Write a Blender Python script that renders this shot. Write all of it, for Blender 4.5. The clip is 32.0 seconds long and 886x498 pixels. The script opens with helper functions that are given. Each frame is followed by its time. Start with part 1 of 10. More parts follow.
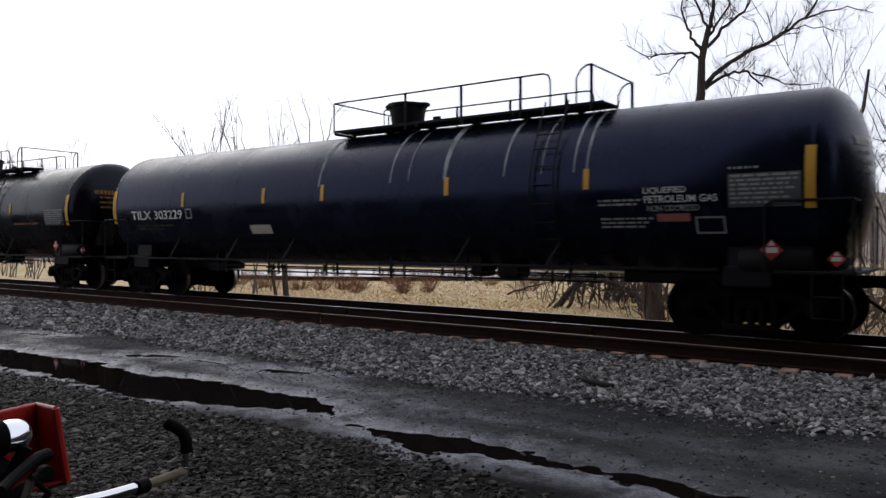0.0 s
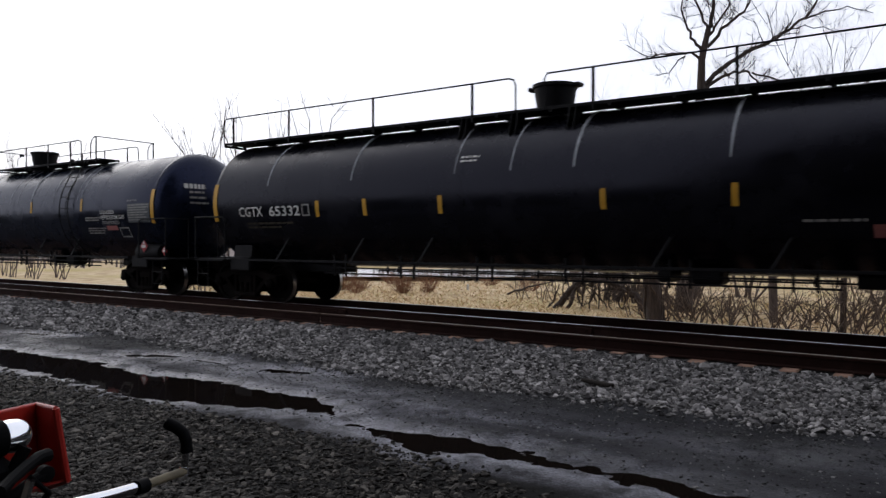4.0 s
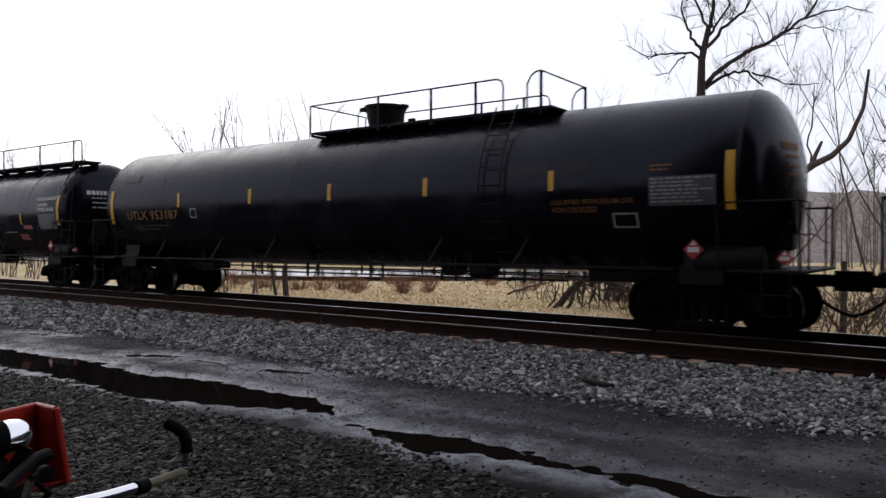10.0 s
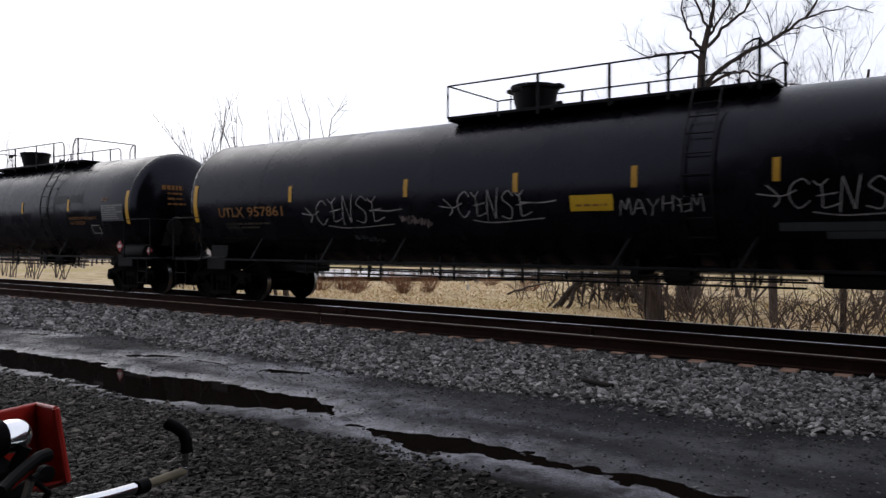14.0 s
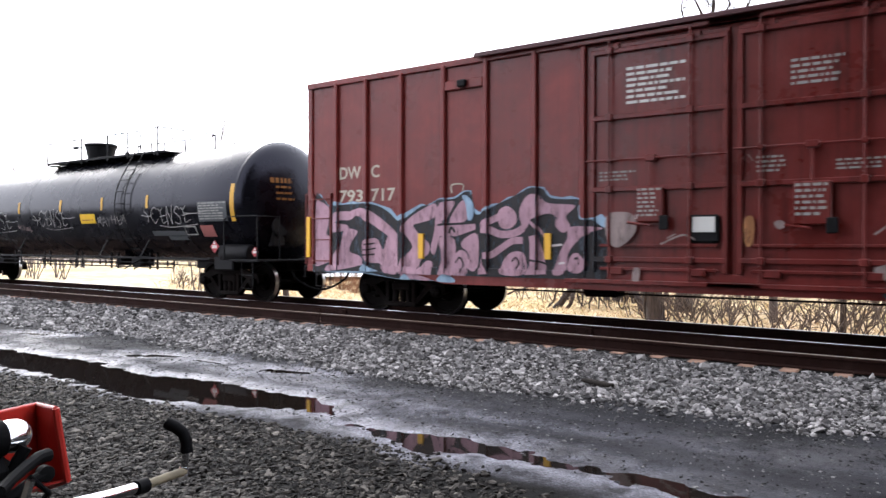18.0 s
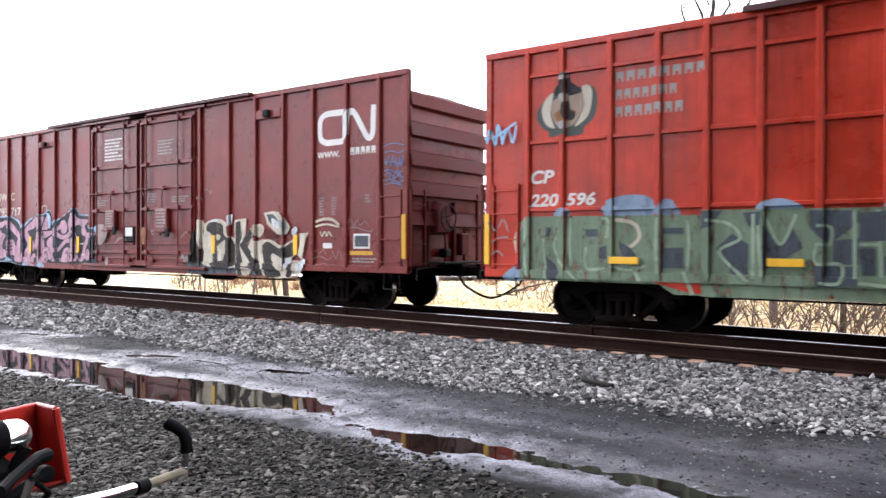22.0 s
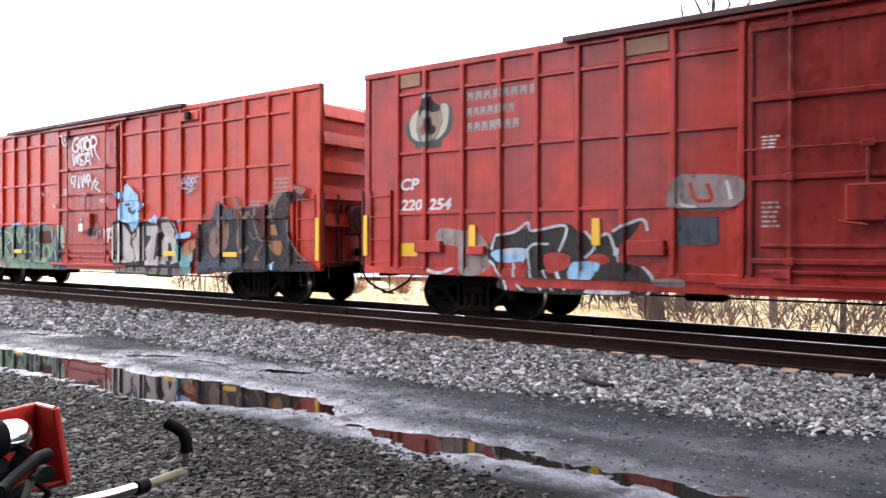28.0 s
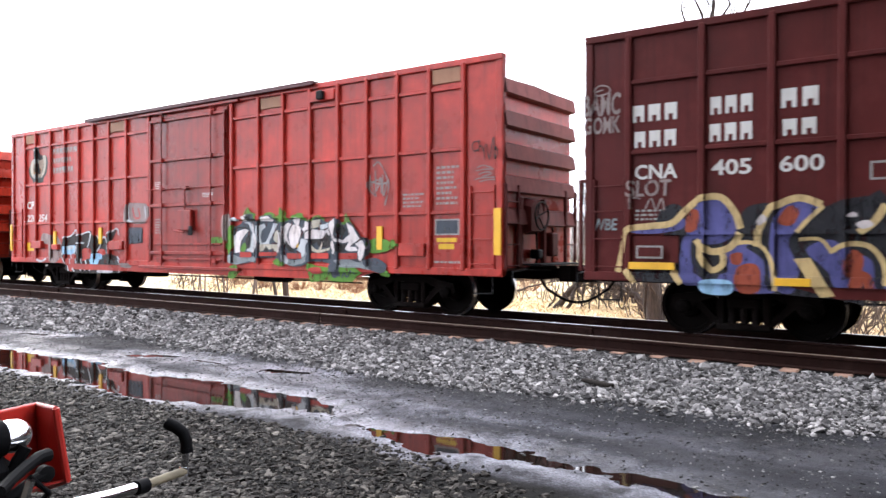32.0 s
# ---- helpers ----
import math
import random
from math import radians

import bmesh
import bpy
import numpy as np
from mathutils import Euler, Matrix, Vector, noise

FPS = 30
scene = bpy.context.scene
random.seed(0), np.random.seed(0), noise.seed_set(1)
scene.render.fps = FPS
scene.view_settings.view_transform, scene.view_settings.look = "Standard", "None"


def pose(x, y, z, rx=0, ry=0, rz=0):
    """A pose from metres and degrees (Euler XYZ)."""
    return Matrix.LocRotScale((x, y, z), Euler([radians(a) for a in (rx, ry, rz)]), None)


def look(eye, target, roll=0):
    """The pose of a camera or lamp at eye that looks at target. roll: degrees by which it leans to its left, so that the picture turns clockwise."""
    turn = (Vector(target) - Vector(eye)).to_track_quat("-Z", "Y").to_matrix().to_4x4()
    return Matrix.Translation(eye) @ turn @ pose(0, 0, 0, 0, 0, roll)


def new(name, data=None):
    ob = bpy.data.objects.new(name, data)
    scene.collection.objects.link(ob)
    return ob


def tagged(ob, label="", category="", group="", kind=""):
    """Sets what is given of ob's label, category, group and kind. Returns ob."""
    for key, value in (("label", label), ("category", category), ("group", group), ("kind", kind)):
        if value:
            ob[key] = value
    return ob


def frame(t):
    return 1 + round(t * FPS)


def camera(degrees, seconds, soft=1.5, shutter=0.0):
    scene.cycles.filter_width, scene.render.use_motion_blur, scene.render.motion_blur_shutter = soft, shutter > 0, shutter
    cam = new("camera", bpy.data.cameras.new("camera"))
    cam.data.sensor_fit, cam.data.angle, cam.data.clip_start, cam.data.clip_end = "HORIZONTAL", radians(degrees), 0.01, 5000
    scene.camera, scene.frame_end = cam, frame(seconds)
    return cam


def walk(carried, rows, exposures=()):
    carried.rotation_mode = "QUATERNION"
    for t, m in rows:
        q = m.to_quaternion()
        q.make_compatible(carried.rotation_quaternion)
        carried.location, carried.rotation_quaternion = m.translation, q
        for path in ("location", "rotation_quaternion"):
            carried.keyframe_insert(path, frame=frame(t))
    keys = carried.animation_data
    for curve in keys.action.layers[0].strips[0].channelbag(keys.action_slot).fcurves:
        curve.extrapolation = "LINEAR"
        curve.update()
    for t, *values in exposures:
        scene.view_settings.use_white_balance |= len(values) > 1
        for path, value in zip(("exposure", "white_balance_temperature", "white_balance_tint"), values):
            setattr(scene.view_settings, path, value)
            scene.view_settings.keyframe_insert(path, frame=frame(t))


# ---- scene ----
# ======== camera and its walk: it stands still beside the track ========
EYE_Z = 1.446
TRACK_Y = 12.9          # centre line of the track, rail tops at z = 0
WATER_Z = -0.36
TIE_GAP = 0.62
cam = camera(60.57, 32.0, soft=1.45, shutter=0.35)
yaw, pitch = radians(35.388), radians(-0.4185)
aim = (-math.sin(yaw) * math.cos(pitch), math.cos(yaw) * math.cos(pitch), EYE_Z + math.sin(pitch))
VIEW = look((0, 0, EYE_Z), aim, 0.1025)
walk(cam, [(0.0, VIEW), (32.0, VIEW)],
     exposures=[(0.0, -0.75), (14.5, -0.75), (16.4, -0.55), (17.0, 0.0), (17.6, 0.75), (18.3, 1.34), (19.2, 1.52), (32.0, 1.52)])

# ======== overcast sky and a weak, wide sun ========
world = bpy.data.worlds.new("overcast")
scene.world = world
world.use_nodes = True
wn, wl = world.node_tree.nodes, world.node_tree.links
sky = wn.new("ShaderNodeTexSky")
sky.sky_type = "NISHITA"
sky.sun_disc = False
sky.sun_elevation = radians(34)
sky.sun_rotation = radians(287)
sky.dust_density = 4.0
grey = wn.new("ShaderNodeHueSaturation")
grey.inputs["Saturation"].default_value = 0.36
cloud = wn.new("ShaderNodeMix")
cloud.data_type = "RGBA"
cloud.inputs[0].default_value = 0.68
cloud.inputs[7].default_value = (14.3, 14.8, 16.8, 1)
wl.new(sky.outputs[0], grey.inputs["Color"])
wl.new(grey.outputs[0], cloud.inputs[6])
wl.new(cloud.outputs[2], wn["Background"].inputs[0])
wn["Background"].inputs[1].default_value = 0.15
sun = new("sun", bpy.data.lights.new("sun", "SUN"))
sun.data.energy = 0.5
sun.data.angle = radians(40)
sun.data.color = (1.0, 0.97, 0.92)
sun.matrix_world = look((-21.0, 6.4, 14.8), (0, 0, 0))


# ======== materials ========
def nodes_of(name):
    m = bpy.data.materials.new(name)
    m.use_nodes = True
    return m, m.node_tree.nodes, m.node_tree.links, m.node_tree.nodes["Principled BSDF"]


def ramp(n, l, src, stops):
    r = n.new("ShaderNodeValToRGB")
    el = r.color_ramp.elements
    while len(el) < len(stops):
        el.new(0.5)
    for e, (pos, c) in zip(el, stops):
        e.position = pos
        e.color = c if len(c) == 4 else (*c, 1)
    l.new(src, r.inputs[0])
    return r.outputs[0]


def tex_noise(n, l, vec, scale, detail=4, rough=0.6):
    t = n.new("ShaderNodeTexNoise")
    t.inputs["Scale"].default_value = scale
    t.inputs["Detail"].default_value = detail
    t.inputs["Roughness"].default_value = rough
    if vec:
        l.new(vec, t.inputs["Vector"])
    return t.outputs["Fac"]


def stretched(n, l, sx, sy, sz):
    c = n.new("ShaderNodeTexCoord")
    m = n.new("ShaderNodeMapping")
    m.inputs["Scale"].default_value = (sx, sy, sz)
    l.new(c.outputs["Object"], m.inputs[0])
    return m.outputs[0]


def mix_col(n, l, fac, a, b, blend="MIX"):
    m = n.new("ShaderNodeMix")
    m.data_type = "RGBA"
    m.blend_type = blend
    for sock, v in ((0, fac), (6, a), (7, b)):
        if isinstance(v, (int, float)):
            m.inputs[sock].default_value = v
        elif isinstance(v, tuple):
            m.inputs[sock].default_value = (*v, 1)
        else:
            l.new(v, m.inputs[sock])
    return m.outputs[2]


def bump(n, l, p, height, strength, dist=0.01):
    b = n.new("ShaderNodeBump")
    b.inputs["Strength"].default_value = strength
    b.inputs["Distance"].default_value = dist
    l.new(height, b.inputs["Height"])
    l.new(b.outputs[0], p.inputs["Normal"])


def worn_paint(name, base, rough=0.5, fade=0.25, dirt=(0.03, 0.022, 0.018), dirt_amount=0.5, metal=0.0, streak=9.0, spec=0.3, tint=(1, 1, 1), worn=0.0):
    """Weathered paint: patches of fading, upright rain streaks, specks of rust and grime."""
    m, n, l, p = nodes_of(name)
    big = tex_noise(n, l, stretched(n, l, 0.8, 0.8, 0.8), 1.3, 5, 0.65)
    run = tex_noise(n, l, stretched(n, l, streak, streak, 0.35), 1.0, 4, 0.6)
    fine = tex_noise(n, l, stretched(n, l, 1, 1, 1), 38.0, 3, 0.7)
    soot = tex_noise(n, l, stretched(n, l, 2.2, 2.2, 1.1), 1.0, 6, 0.7)
    faded = tuple(min(1, c * (1 + fade) + 0.02 * fade) for c in base)
    deep = tuple(c * (1 - fade * 0.7) for c in base)
    col = ramp(n, l, big, [(0.3, deep), (0.52, base), (0.72, faded)])
    col = mix_col(n, l, ramp(n, l, run, [(0.50, (0, 0, 0)), (0.78, (dirt_amount,) * 3)]), col, dirt)
    col = mix_col(n, l, ramp(n, l, fine, [(0.58, (0, 0, 0)), (0.8, (dirt_amount * 0.6,) * 3)]), col, dirt)
    col = mix_col(n, l, ramp(n, l, soot, [(0.5, (0, 0, 0)), (0.75, (dirt_amount * 0.8,) * 3)]), col, dirt)
    l.new(col, p.inputs["Base Color"])
    l.new(ramp(n, l, big, [(0.3, (rough - 0.1,) * 3), (0.7, (rough + 0.14,) * 3)]), p.inputs["Roughness"])
    p.inputs["Metallic"].default_value = metal
    p.inputs["Specular IOR Level"].default_value = spec
    p.inputs["Specular Tint"].default_value = (*tint, 1)
    if worn:
        rub = tex_noise(n, l, stretched(n, l, 7, 7, 2.2), 1.0, 6, 0.75)
        l.new(ramp(n, l, rub, [(0.50, (1, 1, 1)), (0.72, (1 - worn,) * 3)]), p.inputs["Alpha"])
    bump(n, l, p, fine, 0.12, 0.004)
    return m


def simple(name, base, rough=0.6, metal=0.0, vary=0.18, scale=18.0, spec=0.5):
    m, n, l, p = nodes_of(name)
    f = tex_noise(n, l, stretched(n, l, 1, 1, 1), scale, 4, 0.65)
    l.new(ramp(n, l, f, [(0.3, tuple(c * (1 - vary) for c in base)), (0.7, tuple(min(1, c * (1 + vary)) for c in base))]), p.inputs["Base Color"])
    p.inputs["Roughness"].default_value = rough
    p.inputs["Metallic"].default_value = metal
    p.inputs["Specular IOR Level"].default_value = spec
    bump(n, l, p, f, 0.1, 0.004)
    return m


M = {}
M["tank_blue"] = worn_paint("weathered blue-black tank paint", (0.003, 0.0046, 0.0105), 0.24, 0.35, (0.004, 0.004, 0.004), 0.5, spec=0.24, tint=(0.45, 0.52, 1))
M["tank_grey"] = worn_paint("weathered charcoal tank paint", (0.0024, 0.0024, 0.0042), 0.24, 0.35, (0.003, 0.003, 0.003), 0.5, spec=0.19, tint=(0.78, 0.78, 1))
M["tank_black"] = worn_paint("weathered black tank paint", (0.002, 0.002, 0.0034), 0.24, 0.35, (0.0025, 0.0025, 0.0025), 0.5, spec=0.19, tint=(0.78, 0.78, 1))
M["band_grey"] = worn_paint("scuffed grey band", (0.26, 0.27, 0.29), 0.75, 0.4, (0.02, 0.02, 0.02), 0.8, streak=4, spec=0.1)
M["black_iron"] = worn_paint("black painted iron", (0.005, 0.005, 0.006), 0.6, 0.3, (0.010, 0.007, 0.006), 0.4, spec=0.12)
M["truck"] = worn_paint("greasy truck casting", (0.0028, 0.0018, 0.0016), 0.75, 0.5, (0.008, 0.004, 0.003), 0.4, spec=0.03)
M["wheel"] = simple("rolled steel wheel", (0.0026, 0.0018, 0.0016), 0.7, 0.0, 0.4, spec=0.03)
M["tread"] = simple("polished wheel tread", (0.45, 0.44, 0.43), 0.3, 1.0, 0.1)
M["boxcar_brown"] = worn_paint("weathered brown boxcar paint", (0.1434, 0.0207, 0.0177), 0.3, 0.34, (0.040, 0.0095, 0.008), 0.4, spec=0.24)
M["boxcar_red"] = worn_paint("weathered red boxcar paint", (0.3864, 0.0291, 0.0118), 0.3, 0.34, (0.09, 0.011, 0.007), 0.6, spec=0.24)
M["boxcar_faded"] = worn_paint("faded red boxcar paint", (0.3360, 0.0269, 0.0179), 0.3, 0.5, (0.095, 0.013, 0.0095), 0.6, spec=0.24)
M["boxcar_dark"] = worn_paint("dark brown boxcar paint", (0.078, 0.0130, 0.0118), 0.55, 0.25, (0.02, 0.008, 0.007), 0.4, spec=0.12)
M["door_red"] = worn_paint("grimy red door paint", (0.3080, 0.0224, 0.0106), 0.3, 0.25, (0.045, 0.0095, 0.007), 0.8, spec=0.24)
M["door_faded"] = worn_paint("grimy faded red door paint", (0.225, 0.0195, 0.0145), 0.3, 0.5, (0.045, 0.0098, 0.008), 0.8, spec=0.24)
M["door_brown"] = worn_paint("grimy brown door paint", (0.122, 0.0178, 0.0153), 0.3, 0.25, (0.026, 0.0078, 0.007), 0.7, spec=0.24)
M["roof_metal"] = worn_paint("dull galvanised roof", (0.16, 0.10, 0.09), 0.6, 0.2, (0.08, 0.04, 0.03), 0.4)
M["roof_edge"] = worn_paint("dark maroon roof edge", (0.062, 0.017, 0.019), 0.5, 0.25, (0.02, 0.01, 0.01), 0.4)
M["end_dust"] = worn_paint("dusty faded end paint", (0.155, 0.052, 0.048), 0.75, 0.35, (0.05, 0.022, 0.02), 0.7, spec=0.15)
M["end_grey"] = worn_paint("chalky grey-mauve end sheet", (0.11, 0.076, 0.076), 0.8, 0.35, (0.06, 0.03, 0.03), 0.6, spec=0.1)
M["faint"] = worn_paint("nearly worn-off stencil paint", (0.05, 0.042, 0.03), 0.7, 0.3, (0.01, 0.01, 0.01), 0.7, spec=0.1)
M["white"] = worn_paint("white stencil paint", (0.55, 0.54, 0.51), 0.6, 0.12, (0.3, 0.25, 0.22), 0.35)
M["dim_white"] = worn_paint("worn white stencil paint", (0.27, 0.26, 0.245), 0.65, 0.2, (0.1, 0.09, 0.08), 0.5)
M["yellow_paint"] = worn_paint("faded yellow stencil paint", (0.19, 0.078, 0.014), 0.6, 0.2, (0.1, 0.07, 0.03), 0.5)
M["reflector"] = worn_paint("yellow reflective strip", (0.72, 0.40, 0.03), 0.4, 0.1, (0.3, 0.17, 0.03), 0.3)
M["reflector_dim"] = worn_paint("dirty yellow reflective strip", (0.50, 0.26, 0.02), 0.45, 0.15, (0.2, 0.11, 0.02), 0.35)
M["red_sign"] = worn_paint("red placard", (0.30, 0.02, 0.025), 0.5, 0.1, (0.2, 0.03, 0.03), 0.3)
M["logo_green"] = worn_paint("faded green and grey emblem paint", (0.05, 0.06, 0.055), 0.6, 0.2, (0.02, 0.02, 0.02), 0.4)
M["cream"] = worn_paint("faded cream emblem paint", (0.42, 0.38, 0.30), 0.6, 0.2, (0.2, 0.14, 0.1), 0.4)
M["rail_side"] = worn_paint("rusty rail web", (0.018, 0.0082, 0.0066), 0.75, 0.3, (0.005, 0.003, 0.0025), 0.5, spec=0.05)
M["rail_rust_glint"] = simple("worn rusty rail top with painted glint", (0.16, 0.115, 0.085), 0.45, 0.0, 0.3, 30)
M["rail_head"] = simple("polished rail head", (0.36, 0.36, 0.39), 0.32, 1.0, 0.1)
M["lamp_shell"] = simple("chromed lamp shell", (0.82, 0.83, 0.86), 0.16, 1.0, 0.04)
M["chrome"] = simple("chrome", (0.75, 0.76, 0.78), 0.12, 1.0, 0.05)
M["rubber"] = simple("black rubber", (0.003, 0.003, 0.0034), 0.65, 0.0, 0.2, spec=0.05)
M["red_plastic"] = simple("red plastic crate", (0.30, 0.015, 0.009), 0.42, 0.0, 0.08)
M["grip"] = simple("worn tan grip", (0.12, 0.098, 0.06), 0.7, 0.0, 0.3)


# ======== mesh builder ========
class Mesh:
    """Collects faces; box, tube, lathe and flat shapes share it."""

    def __init__(self):
        self.v, self.f = [], []

    def add(self, verts, faces):
        o = len(self.v)
        self.v.extend(verts)
        self.f.extend([tuple(i + o for i in f) for f in faces])

    def box(self, x0, x1, y0, y1, z0, z1, c=0.0):
        if c <= 0:
            self.add([(x0, y0, z0), (x1, y0, z0), (x1, y1, z0), (x0, y1, z0), (x0, y0, z1), (x1, y0, z1), (x1, y1, z1), (x0, y1, z1)],
                     [(0, 3, 2, 1), (4, 5, 6, 7), (0, 1, 5, 4), (1, 2, 6, 5), (2, 3, 7, 6), (3, 0, 4, 7)])
            return
        c = min(c, (x1 - x0) * 0.45, (y1 - y0) * 0.45, (z1 - z0) * 0.45)
        bm = bmesh.new()
        bmesh.ops.create_cube(bm, size=1.0)
        for q in bm.verts:
            q.co = ((x0 + x1) / 2 + q.co.x * (x1 - x0), (y0 + y1) / 2 + q.co.y * (y1 - y0), (z0 + z1) / 2 + q.co.z * (z1 - z0))
        bmesh.ops.bevel(bm, geom=bm.edges[:], offset=c, segments=1, affect="EDGES")
        bm.verts.index_update()
        self.add([tuple(q.co) for q in bm.verts], [tuple(w.index for w in f.verts) for f in bm.faces])
        bm.free()

    def tube(self, pts, r, sides=8, r1=None, caps=True):
        pts = [Vector(q) for q in pts]
        n = len(pts)
        r1 = r if r1 is None else r1
        verts, faces = [], []
        ref = None
        for i, q in enumerate(pts):
            d = (pts[min(i + 1, n - 1)] - pts[max(i - 1, 0)]).normalized()
            if ref is None:
                ref = d.orthogonal().normalized()
            ref = (ref - d * ref.dot(d)).normalized()
            side = d.cross(ref)
            rr = r + (r1 - r) * i / max(1, n - 1)
            for k in range(sides):
                a = 2 * math.pi * k / sides
                verts.append(tuple(q + (ref * math.cos(a) + side * math.sin(a)) * rr))
        for i in range(n - 1):
            for k in range(sides):
                a, b = i * sides + k, i * sides + (k + 1) % sides
                faces.append((a, b, b + sides, a + sides))
        if caps:
            faces.append(tuple(range(sides))[::-1])
            faces.append(tuple((n - 1) * sides + k for k in range(sides)))
        self.add(verts, faces)

    def lathe(self, profile, sides, axis="x", at=(0, 0, 0)):
        """profile: (along, radius) pairs, turned round the axis through at."""
        verts, faces = [], []
        for u, r in profile:
            for k in range(sides):
                a = 2 * math.pi * k / sides
                c, s = r * math.cos(a), r * math.sin(a)
                q = {"x": (u, c, s), "y": (c, u, s), "z": (c, s, u)}[axis]
                verts.append((q[0] + at[0], q[1] + at[1], q[2] + at[2]))
        for i in range(len(profile) - 1):
            for k in range(sides):
                a, b = i * sides + k, i * sides + (k + 1) % sides
                f = (a, b, b + sides, a + sides)
                faces.append(f if axis != "y" else f[::-1])
        m = len(profile) - 1
        faces.append(tuple(range(sides)))
        faces.append(tuple(m * sides + k for k in range(sides)))
        self.add(verts, faces)

    def flat(self, pts, y, thick=0.0):
        """A polygon in the plane of a car's side, points (x, z), facing -y."""
        self.add([(a, y, b) for a, b in pts], [tuple(range(len(pts)))])

    def stroke(self, pts, w, y):
        """A ribbon along points (x, z), facing -y."""
        pts = [Vector(q) for q in pts]
        vs, n = [], len(pts)
        for i, q in enumerate(pts):
            d = pts[min(i + 1, n - 1)] - pts[max(i - 1, 0)]
            if d.length < 1e-6:
                d = Vector((1, 0))
            d.normalize()
            e = Vector((-d.y, d.x)) * (w / 2)
            vs += [(q.x - e.x, y, q.y - e.y), (q.x + e.x, y, q.y + e.y)]
        self.add(vs, [(2 * i, 2 * i + 2, 2 * i + 3, 2 * i + 1) for i in range(n - 1)])

    def data(self, name, mat, smooth=True, angle=35):
        me = bpy.data.meshes.new(name)
        me.from_pydata(self.v, [], self.f)
        bm = bmesh.new()
        bm.from_mesh(me)
        bmesh.ops.recalc_face_normals(bm, faces=bm.faces)
        bm.to_mesh(me)
        bm.free()
        if smooth:
            me.polygons.foreach_set("use_smooth", [True] * len(me.polygons))
            me.set_sharp_from_angle(angle=radians(angle))
        if mat:
            me.materials.append(M[mat] if isinstance(mat, str) else mat)
        return me


def part(name, mb, mat, parent, label="", at=(0, 0, 0), smooth=True):
    ob = new(name, mb if isinstance(mb, bpy.types.Mesh) else mb.data(name, mat, smooth))
    ob.parent = parent
    ob.location = at
    if label:
        ob["label"] = label
    return ob


def thing(name, label, category, group="", at=(0, 0, 0), rz=0):
    ob = new(name)
    ob.empty_display_size = 0.2
    ob.matrix_world = pose(*at, 0, 0, rz)
    return tagged(ob, label, category, group)


def text_mesh(body, height, width=None, bold=0.0, shear=0.0, name="lettering", mat="white"):
    """Built-in font, capitals of that height, squeezed to that width, as a flat mesh in x and z facing -y, lower left at 0."""
    cu = bpy.data.curves.new(name, "FONT")
    cu.body = body
    cu.size = 1.0
    cu.offset = bold
    cu.shear = shear
    cu.resolution_u = 3
    ob = bpy.data.objects.new(name, cu)
    me = bpy.data.meshes.new_from_object(ob)
    bpy.data.objects.remove(ob)
    co = np.empty(len(me.vertices) * 3)
    me.vertices.foreach_get("co", co)
    co = co.reshape(-1, 3)
    lo, hi = co.min(0), co.max(0)
    sz = height / (hi[1] - lo[1])
    sx = sz if width is None else width / (hi[0] - lo[0])
    out = np.stack([(co[:, 0] - lo[0]) * sx, np.zeros(len(co)), (co[:, 1] - lo[1]) * sz], 1)
    me.vertices.foreach_set("co", out.ravel())
    me.materials.clear()
    me.materials.append(M[mat])
    me.update()
    return me


# ======== ground: one sheet with road, puddle hollows, track bed and field ========
def value_noise(x, y, seed):
    """Smooth lattice noise in -1..1 on arrays."""
    xi, yi = np.floor(x), np.floor(y)
    fx, fy = x - xi, y - yi
    fx, fy = fx * fx * (3 - 2 * fx), fy * fy * (3 - 2 * fy)

    def h(a, b):
        q = np.sin(a * 127.1 + b * 311.7 + seed * 74.7) * 43758.5453
        return (q - np.floor(q)) * 2 - 1
    return (h(xi, yi) * (1 - fx) + h(xi + 1, yi) * fx) * (1 - fy) + (h(xi, yi + 1) * (1 - fx) + h(xi + 1, yi + 1) * fx) * fy


def fbm(x, y, scale, seed, octaves=4):
    s, a = 0, 1.0
    for o in range(octaves):
        s = s + a * value_noise(x * scale * 2 ** o, y * scale * 2 ** o, seed + o)
        a *= 0.5
    return s / 1.9


# water lines: (x, y, half width) along each puddle
PUDDLES = [
    [(-20.0, 5.9, 0.45), (-13.5, 5.75, 0.42), (-11.0, 5.78, 0.5), (-9.3, 5.68, 0.44), (-7.9, 5.74, 0.55), (-6.9, 5.9, 0.4), (-6.0, 5.97, 0.28), (-5.6, 5.85, 0.1)],
    [(-5.1, 5.62, 0.03), (-4.5, 5.57, 0.1), (-3.95, 5.53, 0.27), (-3.4, 5.62, 0.14), (-2.5, 5.58, 0.08), (-1.8, 5.52, 0.13), (-1.0, 5.45, 0.17), (0.4, 5.3, 0.15)],
    [(-11.2, 6.98, 0.06), (-10.8, 7.15, 0.13), (-10.4, 7.4, 0.06)],
    [(-8.6, 7.27, 0.04), (-7.8, 7.42, 0.11), (-7.2, 7.55, 0.05)],
    [(-15.6, 7.5, 0.07), (-14.4, 7.6, 0.09)],
    [(-9.8, 7.28, 0.03), (-9.3, 7.3, 0.05)],
]


